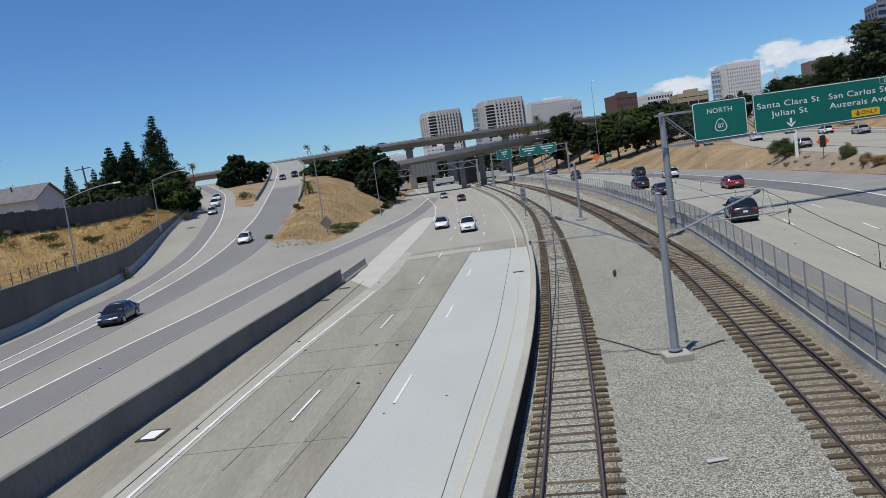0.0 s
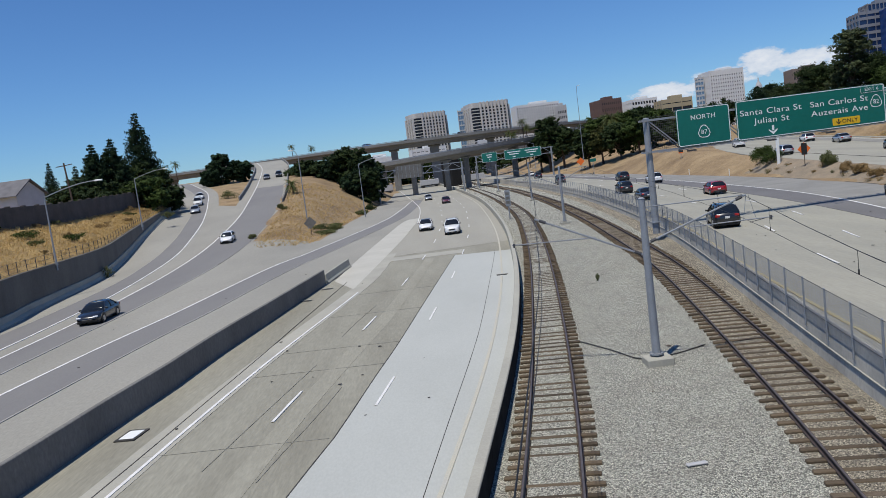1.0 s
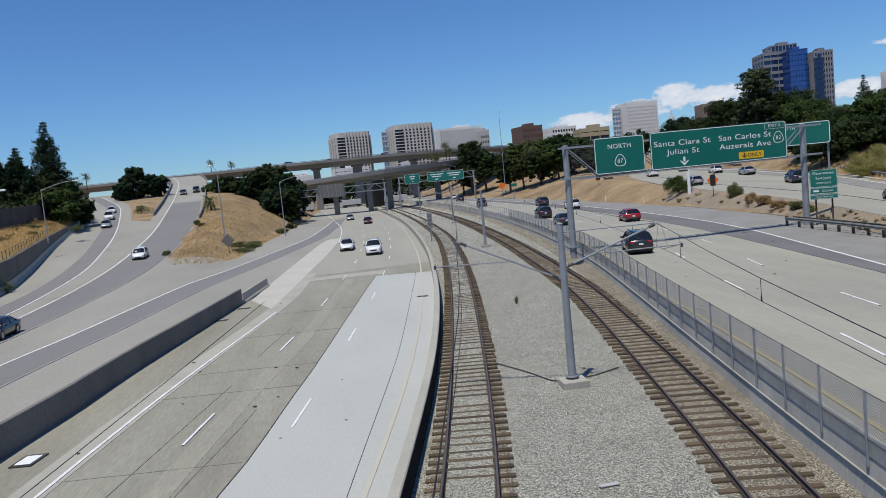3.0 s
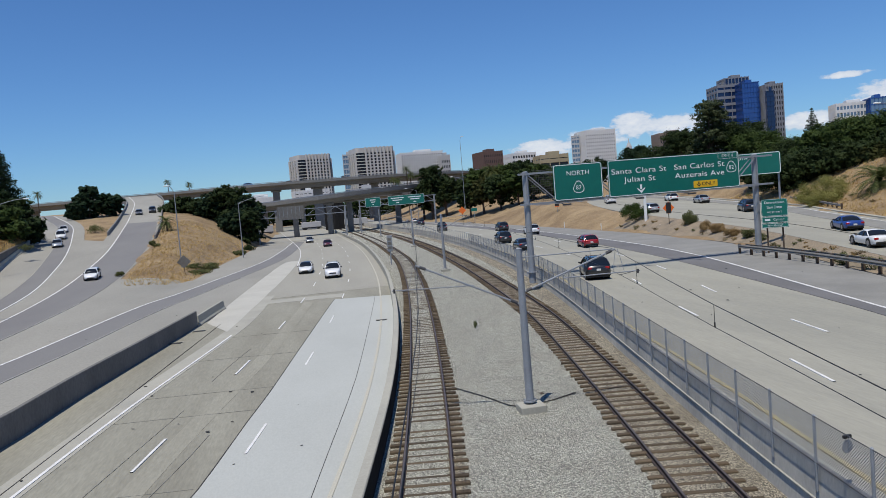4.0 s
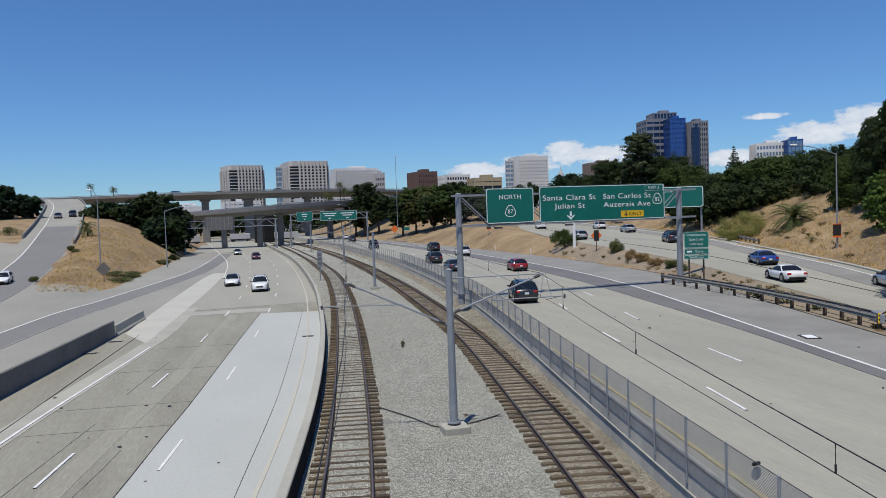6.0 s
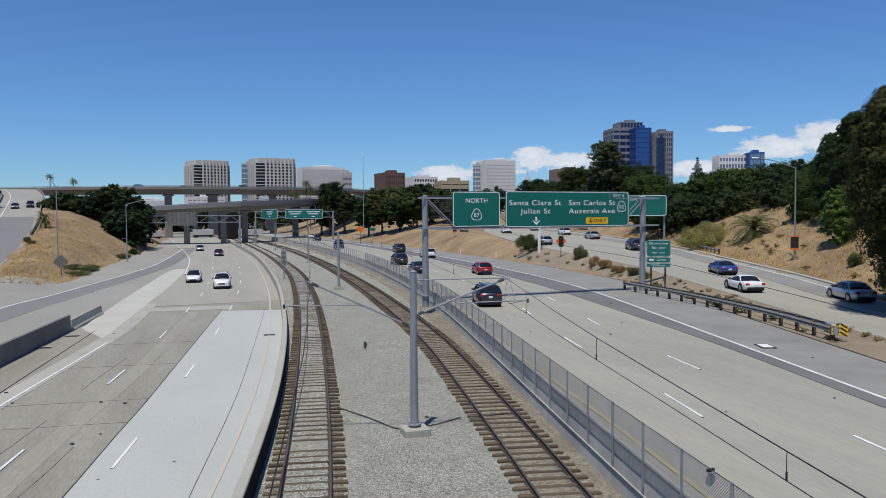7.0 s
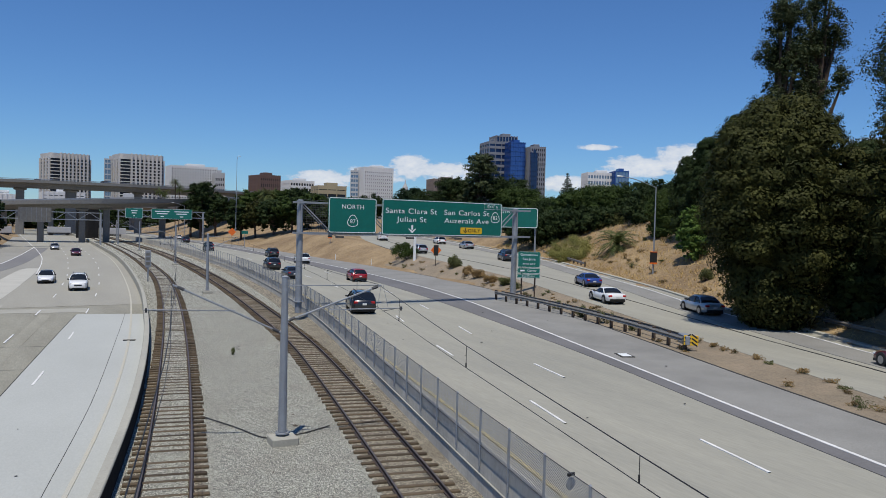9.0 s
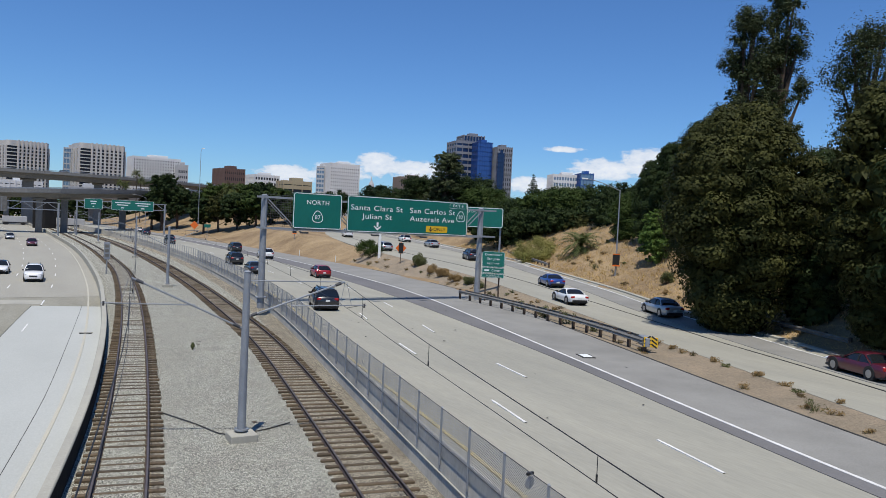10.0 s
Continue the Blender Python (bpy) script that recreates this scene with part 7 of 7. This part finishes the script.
# length, width, belt height, roof height, cabin base rear/front, roof rear/front, bonnet height, tail height, wheel radius, axle rear/front
KINDS = {
    "sedan": (4.8, 1.82, 0.93, 1.46, -1.72, 1.12, -0.95, 0.28, 0.80, 0.98, 0.33, -1.38, 1.42),
    "hatch": (4.2, 1.76, 0.95, 1.50, -1.98, 1.05, -1.45, 0.30, 0.82, 0.98, 0.32, -1.25, 1.32),
    "suv": (4.75, 1.90, 1.10, 1.74, -2.25, 1.08, -1.95, 0.35, 1.02, 1.12, 0.37, -1.38, 1.42),
    "van": (5.1, 1.98, 1.15, 1.80, -2.45, 1.35, -2.25, 0.55, 1.0, 1.15, 0.35, -1.45, 1.6),
    "coupe": (4.7, 1.86, 0.88, 1.34, -1.55, 0.85, -0.72, 0.05, 0.78, 0.92, 0.34, -1.38, 1.42)}


def loft(bm, rings):
    rows = [[bm.verts.new(p) for p in r] for r in rings]
    for a, b in zip(rows[:-1], rows[1:]):
        for k in range(len(a) - 1):
            bm.faces.new((a[k], a[k + 1], b[k + 1], b[k]))
    bm.faces.new(rows[0][::-1])
    bm.faces.new(rows[-1])
    bmesh.ops.recalc_face_normals(bm, faces=bm.faces)


def make_car(kind):
    ln, w, belt, roof, cr, cf, rr, rf, bon, tail, wr, ar, af = KINDS[kind]
    root = holder("car", Matrix(), "car", "car")
    hl, hw = ln / 2, w / 2

    def ring(y, half, top, low):
        crown = 0.03
        return [(-half * 0.9, y, low), (-half * 0.99, y, low + 0.12), (-half, y, (low + top) * 0.52), (-half * 0.96, y, top - 0.06), (-half * 0.86, y, top), (0, y, top + crown),
                (half * 0.86, y, top), (half * 0.96, y, top - 0.06), (half, y, (low + top) * 0.52), (half * 0.99, y, low + 0.12), (half * 0.9, y, low)]

    bm = B()
    prof = [(-hl, 0.80, tail - 0.30, 0.42), (-hl + 0.06, 0.90, tail - 0.06, 0.30), (-hl + 0.3, 0.97, tail, 0.22), (cr, 0.99, tail, 0.2), (-0.4, 1.0, belt, 0.2), (cf - 0.3, 1.0, belt, 0.2),
            (cf + 0.15, 0.99, bon + 0.06, 0.2), (hl - 0.7, 0.96, bon, 0.2), (hl - 0.22, 0.88, bon - 0.12, 0.22), (hl - 0.05, 0.78, bon - 0.24, 0.27), (hl, 0.70, bon - 0.34, 0.34)]
    loft(bm, [ring(y, hw * f, t, l) for y, f, t, l in prof])
    body = part("body", bm, PAINT["white"], root)
    body.data.polygons.foreach_set("use_smooth", [True] * len(body.data.polygons))
    # glasshouse: rounded screens and sides under a painted roof, with pillars laid on its corners
    bw, tw = hw * 0.93, hw * 0.70

    def top_at(y):
        """Height of the cabin over the belt line, 0 to 1."""
        if y < rr:
            return math.sin(0.5 * math.pi * max(0.0, (y - cr) / (rr - cr))) ** 0.85
        if y > rf:
            return math.sin(0.5 * math.pi * max(0.0, (cf - y) / (cf - rf))) ** 0.85
        return 1.0 + 0.05 * math.sin(math.pi * (y - rr) / (rf - rr))

    def cabin(y, grow=0.0):
        t = top_at(y)
        z0, z1 = belt - 0.06, belt - 0.06 + (roof - belt + 0.02) * t
        w1 = bw + (tw - bw) * min(1.0, t)
        mid_w, mid_z = (bw + w1) / 2 + 0.03 * t, z0 + (z1 - z0) * 0.55
        half = [(bw + grow, z0), (mid_w + grow, mid_z), (w1 + grow, z1 - 0.07 * t), (w1 * 0.86, z1 + grow - 0.015), (w1 * 0.4, z1 + grow + 0.015)]
        return [(-u, y, v) for u, v in half] + [(u, y, v) for u, v in half[::-1]]

    stations = [cr + (rr - cr) * q for q in (0.0, 0.25, 0.5, 0.75)] + [rr + (rf - rr) * q for q in (0.0, 0.25, 0.5, 0.75)] + [rf + (cf - rf) * q for q in (0.0, 0.25, 0.5, 0.75, 1.0)]
    bm = B()
    loft(bm, [cabin(y) for y in stations])
    gh = part("glasshouse", bm, M["car_glass"], root, "dark tinted glass")
    gh.data.polygons.foreach_set("use_smooth", [True] * len(gh.data.polygons))
    bm = B()
    loft(bm, [[p for p in cabin(y, 0.014)[2:8]] for y in [rr - 0.08] + [rr + (rf - rr) * q for q in (0.1, 0.35, 0.65, 0.9)] + [rf + 0.06]])
    roof_ob = part("roof", bm, PAINT["white"], root)
    roof_ob.data.polygons.foreach_set("use_smooth", [True] * len(roof_ob.data.polygons))
    mid = (rr + rf) / 2 - 0.1
    for s in (0, 9):
        step = (0, 1, 2) if s == 0 else (9, 8, 7)
        for ys in ((cr + 0.06, cr + (rr - cr) * 0.35, rr), (cf - 0.03, cf + (rf - cf) * 0.5, rf), (mid, mid, mid)):
            bm = B()
            pts = [cabin(y, 0.01)[k] for y, k in zip(ys, step)]
            for a, b in zip(pts[:-1], pts[1:]):
                bar(bm, a, b, 0.09 if ys[0] != mid else 0.07, 0.05)
            part("pillar", bm, PAINT["white"] if ys[0] != mid else M["trim_black"], root)
    # wheels
    bt, br = B(), B()
    rod(bt, (-0.11, 0, 0), (0.11, 0, 0), wr, n=18)
    bmesh.ops.bevel(bt, geom=[e for e in bt.edges if e.calc_length() < 0.2], offset=0.03, segments=2, affect="EDGES")
    rod(br, (-0.118, 0, 0), (0.118, 0, 0), wr * 0.66, n=14)
    for k in range(5):
        a = k * 2 * math.pi / 5
        box(br, 0, math.cos(a) * wr * 0.33, math.sin(a) * wr * 0.33, 0.245, 0.07, 0.07)
    mt, mr = bpy.data.meshes.new("wheel"), bpy.data.meshes.new("rim")
    bt.to_mesh(mt), br.to_mesh(mr)
    bt.free(), br.free()
    mt.materials.append(M["tyre"]), mr.materials.append(M["alloy"])
    for s in (-1, 1):
        for y in (ar, af):
            whl = shared("wheel", mt, root, pose(s * (hw - 0.10), y, wr))
            shared("rim", mr, whl, Matrix())
    for s in (-1, 1):
        for y in (ar, af):
            bm = B()
            rod(bm, (s * (hw - 0.35), y, wr + 0.02), (s * (hw + 0.004), y, wr + 0.02), wr + 0.065, n=18)
            part("wheel_arch", bm, M["trim_black"], root)
    for s in (-1, 1):
        bm = B()
        box(bm, s * hw * 0.66, hl - 0.17, bon - 0.2, 0.36, 0.24, 0.13, bevel=0.04)
        part("headlight", bm, M["headlight"], root)
        bm = B()
        box(bm, s * hw * 0.72, -hl + 0.08, tail - 0.2, 0.34, 0.16, 0.2, bevel=0.04)
        part("taillight", bm, M["taillight"], root)
        bm = B()
        box(bm, s * (hw + 0.08), cf - 0.25, belt + 0.06, 0.2, 0.1, 0.14, bevel=0.03)
        part("mirror", bm, M["trim_black"], root)
    bm = B()
    box(bm, 0, hl - 0.02, bon - 0.42, w * 0.42, 0.08, 0.18, bevel=0.03)
    part("grille", bm, M["trim_black"], root)
    bm = B()
    box(bm, 0, 0, 0.25, w * 0.9, ln * 0.94, 0.16, bevel=0.04)
    box(bm, 0, -hl + 0.06, 0.42, w * 0.78, 0.16, 0.16, bevel=0.04)
    part("underbody", bm, M["trim_black"], root)
    bm = B()
    box(bm, 0, -hl - 0.01, tail - 0.33, 0.34, 0.03, 0.16, bevel=0.008)
    part("number_plate", bm, M["plate"], root)
    if kind in ("suv", "van"):
        for s in (-1, 1):
            bm = B()
            bar(bm, (s * tw * 0.86, rr + 0.1, roof + 0.05), (s * tw * 0.86, rf - 0.1, roof + 0.05), 0.05, 0.05)
            part("roof_rail", bm, M["trim_black"], root)
    return root


PROTO = {}


def park(kind, paint, ln, y, off, zf, away, label, group):
    """A car on the line at y, off metres to its right, facing along the line or back."""
    if kind not in PROTO:
        PROTO[kind] = make_car(kind)
        first = True
    else:
        first = False
    i = int(np.argmin(np.abs(ln[:, 1] - y)))
    i = min(max(1, i), len(ln) - 2)
    d = ln[i + 1] - ln[i - 1]
    p = side(ln, off)[i]
    ang = -math.atan2(d[0], d[1]) + (0 if away else math.pi)
    slope = (zf(*(p + d)) - zf(*(p - d))) / max(1e-6, 2 * np.linalg.norm(d))
    m = Matrix.Translation((p[0], p[1], zf(*p) + 0.045)) @ Matrix.Rotation(ang, 4, "Z") @ Matrix.Rotation(math.atan(slope) * (1 if away else -1), 4, "X")
    if first:
        ob = PROTO[kind]
        ob.matrix_basis = m
    else:
        ob = copy_thing(PROTO[kind], m)
    for c in ob.children:
        if c.name.split(".")[0] in ("body", "roof", "pillar") and c.data.materials[0] != M["trim_black"]:
            c.material_slots[0].link = "OBJECT"
            c.material_slots[0].material = PAINT["black"] if paint == "duo" and c.name.startswith("roof") else PAINT["white" if paint == "duo" else paint]
    tagged(ob, label, "car", group)
    return ob


NB, SB, WB, CR = "northbound cars", "southbound cars", "ramp cars", "connector road cars"
park("suv", "black", L_LANE_A, 58.5, -2.4, free_z, True, "large black sport utility car on the freeway", NB)
park("sedan", "navy", L_LANE_A, 95.0, -2.6, free_z, True, "dark blue saloon car on the freeway", NB)
park("hatch", "red", L_LANE_B, 89.5, 0.2, free_z, True, "red hatchback car on the freeway", NB)
park("suv", "black", L_LANE_A, 112.0, -1.9, free_z, True, "black sport utility car on the freeway", NB)
park("suv", "white", L_LANE_B, 128.0, 1.9, free_z, True, "white sport utility car on the freeway", NB)
park("suv", "black", L_LANE_B, 150.0, 1.6, free_z, True, "black sport utility car on the freeway", NB)
park("sedan", "black", L_LANE_A, 176.0, -1.8, free_z, True, "black saloon car far along the freeway", NB)
park("sedan", "grey", L_LANE_A, 195.0, 1.8, free_z, True, "grey saloon car far along the freeway", NB)
park("suv", "navy", L_LANE_B, 232.0, -1.8, free_z, True, "dark sport utility car near the sign bridge", NB)
park("hatch", "white", L_LANE_B, 262.0, 1.5, free_z, True, "white hatchback near the sign bridge", NB)
park("coupe", "blue", L_SECOND_R, 65.5, -6.6, second_z, True, "blue coupe on the connector road", CR)
park("coupe", "white", L_SECOND_L, 56.0, 2.0, second_z, True, "white convertible with a dark roof on the connector road", CR)
park("sedan", "silver", L_SECOND_R, 45.5, -3.0, second_z, True, "silver saloon car on the connector road", CR)
park("coupe", "maroon", L_SECOND_L, 25.8, 6.6, second_z, True, "dark red coupe in the shade of the trees", CR)
park("suv", "navy", L_SECOND_R, 99.0, -7.6, second_z, True, "dark blue sport utility car on the connector road", CR)
park("hatch", "silver", L_SECOND_L, 118.0, 2.4, second_z, True, "silver hatchback on the connector road", CR)
park("sedan", "silver", L_SECOND_R, 127.0, -5.2, second_z, True, "silver saloon car on the connector road", CR)
park("hatch", "white", L_SECOND_R, 143.0, -6.0, second_z, True, "white hatchback on the connector road", CR)
park("van", "white", L_SECOND_L, 158.0, 4.0, second_z, True, "white van on the connector road", CR)
park("sedan", "duo", L_DASH1, 104.0, -1.9, flat, False, "white saloon car with a black roof", SB)
park("suv", "white", L_DASH1, 94.0, 1.9, flat, False, "white estate car with roof rails", SB)
park("sedan", "maroon", L_DASH1, 172.0, 1.8, flat, False, "dark red saloon car by the far bend", SB)
park("sedan", "silver", L_DASH1, 200.0, -1.6, flat, False, "silver saloon car by the far bend", SB)
park("sedan", "black", L_MID_L, 58.5, 1.9, ramp_z, False, "black saloon car on the merging ramp", WB)
park("hatch", "white", L_MID_L, 112.0, 2.4, ramp_z, False, "white hatchback on the flyover ramp", WB)
park("sedan", "grey", L_MID_L, 232.0, 2.2, ramp_z, False, "grey saloon car high on the flyover ramp", WB)
park("suv", "black", L_MID_L, 236.0, 5.8, ramp_z, False, "black sport utility car high on the flyover ramp", WB)
park("van", "white", L_FARL_R, 176.0, -2.1, ramp_z, False, "white van on the far ramp", WB)
park("sedan", "white", L_FARL_R, 192.0, -2.0, ramp_z, False, "white saloon car on the far ramp", WB)
park("sedan", "silver", L_FARL_R, 160.0, -2.2, ramp_z, False, "silver saloon car on the far ramp", WB)
deck_line = line([spot(a, r) for a, r in ((-12, 374), (-5.3, 347), (-0.5, 338), (5.9, 343))])
for az, kind, paint, lab in ((-3.4, "van", "sky", "bright blue van on the high viaduct"), (-0.6, "sedan", "black", "black saloon car on the high viaduct"), (3.4, "suv", "grey", "grey sport utility car on the high viaduct")):
    j = int(np.argmin(np.abs(np.degrees(np.arctan2(deck_line[:, 0], deck_line[:, 1])) - az)))
    x, y = side(deck_line, 2.5)[j]
    d = deck_line[min(j + 1, len(deck_line) - 1)] - deck_line[max(j - 1, 0)]
    ob = copy_thing(PROTO[kind], Matrix.Translation((x, y, 20.2)) @ Matrix.Rotation(-math.atan2(d[0], d[1]), 4, "Z"))
    for c in ob.children:
        if c.name.split(".")[0] in ("body", "roof", "pillar"):
            c.material_slots[0].link = "OBJECT"
            c.material_slots[0].material = PAINT[paint]
    tagged(ob, lab, "car", "viaduct cars")

# ---- drains, cabinets, litter ----
def grate(x, y, w, l, turn, z, label):
    root = holder("drain_grate", pose(x, y, z, 0, 0, turn), label, "drain")
    bm = B()
    box(bm, 0, 0, 0.03, w, l, 0.06, bevel=0.01)
    part("frame", bm, M["joint"], root)
    bm = B()
    box(bm, 0, 0, 0.06, w * 0.72, l * 0.72, 0.03, bevel=0.01)
    part("cover", bm, M["sign_white"], root, "pale cover plate")


grate(-11.8, 27.7, 0.8, 1.2, -8, 0.0, "pale concrete drain inlet in the gutter")
grate(30.0, 34.4, 0.8, 1.3, -20, 1.0, "pale concrete drain cover in the shoulder")
for x, y, z, sx, sy, lab in ((5.0, 54.9, 0.03, 0.75, 0.3, "black drain slot beside the parapet"), (-8.3, 59.4, 0.01, 0.9, 0.5, "dark drain opening at the barrier foot"), (-9.3, 54.7, 0.01, 0.9, 0.5, "dark drain opening at the barrier foot")):
    root = holder("drain_slot", pose(x, y, z, 0, 0, -10), lab, "drain")
    bm = B()
    box(bm, 0, 0, 0, sx, sy, 0.06, bevel=0.01)
    part("opening", bm, M["black"], root)
    bm = B()
    box(bm, 0, sy * 0.7, 0.005, sx * 1.1, sy * 0.3, 0.07, bevel=0.01)
    part("lip", bm, M["pale_concrete"], root)


def signal_box(x, y, h, label):
    root = holder("signal_cabinet", pose(x, y, 0, 0, 0, -8), label, "trackside cabinet")
    bm = B()
    rod(bm, (0, 0, -0.1), (0, 0, h), 0.09, n=8)
    part("post", bm, M["steel"], root)
    bm = B()
    box(bm, 0, 0, h - 0.7, 0.7, 0.3, 2.2, bevel=0.03)
    part("cabinet", bm, M["steel"], root)
    for k in range(3):
        bm = B()
        box(bm, 0, -0.16, h - 0.1 - k * 0.6, 0.5, 0.03, 0.4)
        part("panel", bm, M["sign_back"], root)


signal_box(11.6, 104.5, 3.6, "grey trackside signal cabinet beside the parapet")
LIT = random.Random(9)
for k in range(60):
    zone = k % 4
    if zone == 0:
        y = LIT.uniform(24, 62)
        x, z = float(x_at(L_EDGE_L, y)) + LIT.uniform(-1.5, 9.0), 0.03
    elif zone == 1:
        y = LIT.uniform(40, 100)
        x, z = float(x_at(L_EXIT, y)) + LIT.uniform(-3, 8), 0.05
    elif zone == 2:
        y = LIT.uniform(16, 60)
        x, z = float(x_at(L_LANE_B, y)) + LIT.uniform(-6, 9), 1.05
        if x > x_at(L_PAVE_R, y):
            continue
    else:
        y = LIT.uniform(24, 60)
        x, z = float(x_at(L_TRACK_A, y)) + LIT.uniform(2.0, 5.0), 0.0
    if zone == 1 and y < 63 and x > x_at(L_BARRIER, y) - 0.8:
        continue
    bm = B()
    s = LIT.uniform(0.03, 0.1)
    bmesh.ops.create_icosphere(bm, subdivisions=1, radius=s)
    bmesh.ops.scale(bm, vec=(1, LIT.uniform(0.4, 1.6), 0.18), verts=bm.verts)
    for v in bm.verts:
        v.co += Vector((LIT.uniform(-0.3, 0.3), LIT.uniform(-0.3, 0.3), LIT.uniform(0, 0.2))) * s
    ob = part("road_debris", bm, M["joint"] if zone != 3 else M["bark"])
    ob.location = (x, y, z)
    tagged(ob, "scrap of dark debris lying on the ground", "debris", "road debris")
bm = B()
box(bm, 0, 0, 0.03, 0.55, 0.16, 0.04, bevel=0.01)
ob = part("white_board", bm, M["tower_grey"])
ob.matrix_basis = pose(6.06, 18.7, 0.0, 0, 0, 4)
tagged(ob, "white plastic scrap lying on the ballast", "debris")
# delineator posts on the verge
for x, y in ((45.5, 120.0), (47.6, 103.0), (45.5, 138.0)):
    bm = B()
    box(bm, 0, 0, 0.55, 0.12, 0.03, 1.2, bevel=0.01)
    ob = part("marker_post", bm, M["sign_white"])
    ob.location = (x + 3.2, y, 1.0)
    tagged(ob, "white roadside marker post on the dirt verge", "marker post", "marker posts")
# rail sign post on the verge
sp_root = holder("single_post_sign", pose(52.0, 110.0, 1.8), "back of a tall sign on a pale steel post", "road sign")
bm = B()
box(bm, 0, 0, 3.2, 0.42, 0.2, 7.0, bevel=0.03)
part("post", bm, M["sign_white"], sp_root)
# cable across the ballast
cable = sweep("ground_cable", line([(5.9, 33.0), (6.9, 30.6), (7.6, 28.8), (9.0, 28.9), (10.4, 29.6)], 0.3), [(0.022 * math.cos(a), 0.02 + 0.022 * math.sin(a)) for a in np.arange(6) * math.pi / 3], flat, M["joint"])
tagged(cable, "dark cable lying across the ballast to the mast", "cable")


def fence_marker():
    """A pale round plate and its bracket hung on a fence post."""
    y = 14.4
    x = float(x_at(side(L_FENCE, 0.3), y))
    root = holder("fence_marker", pose(x, y, 2.05, 0, 0, 12), "pale round plate hung from a bracket on the fence", "marker plate")
    bm = B()
    rod(bm, (0, -0.01, 0.3), (0, 0.01, 0.3), 0.15, n=18)
    part("disc", bm, M["steel"], root)
    bm = B()
    box(bm, 0.0, 0.0, 0.52, 0.22, 0.07, 0.07, bevel=0.01)
    part("bracket", bm, M["black"], root)


fence_marker()
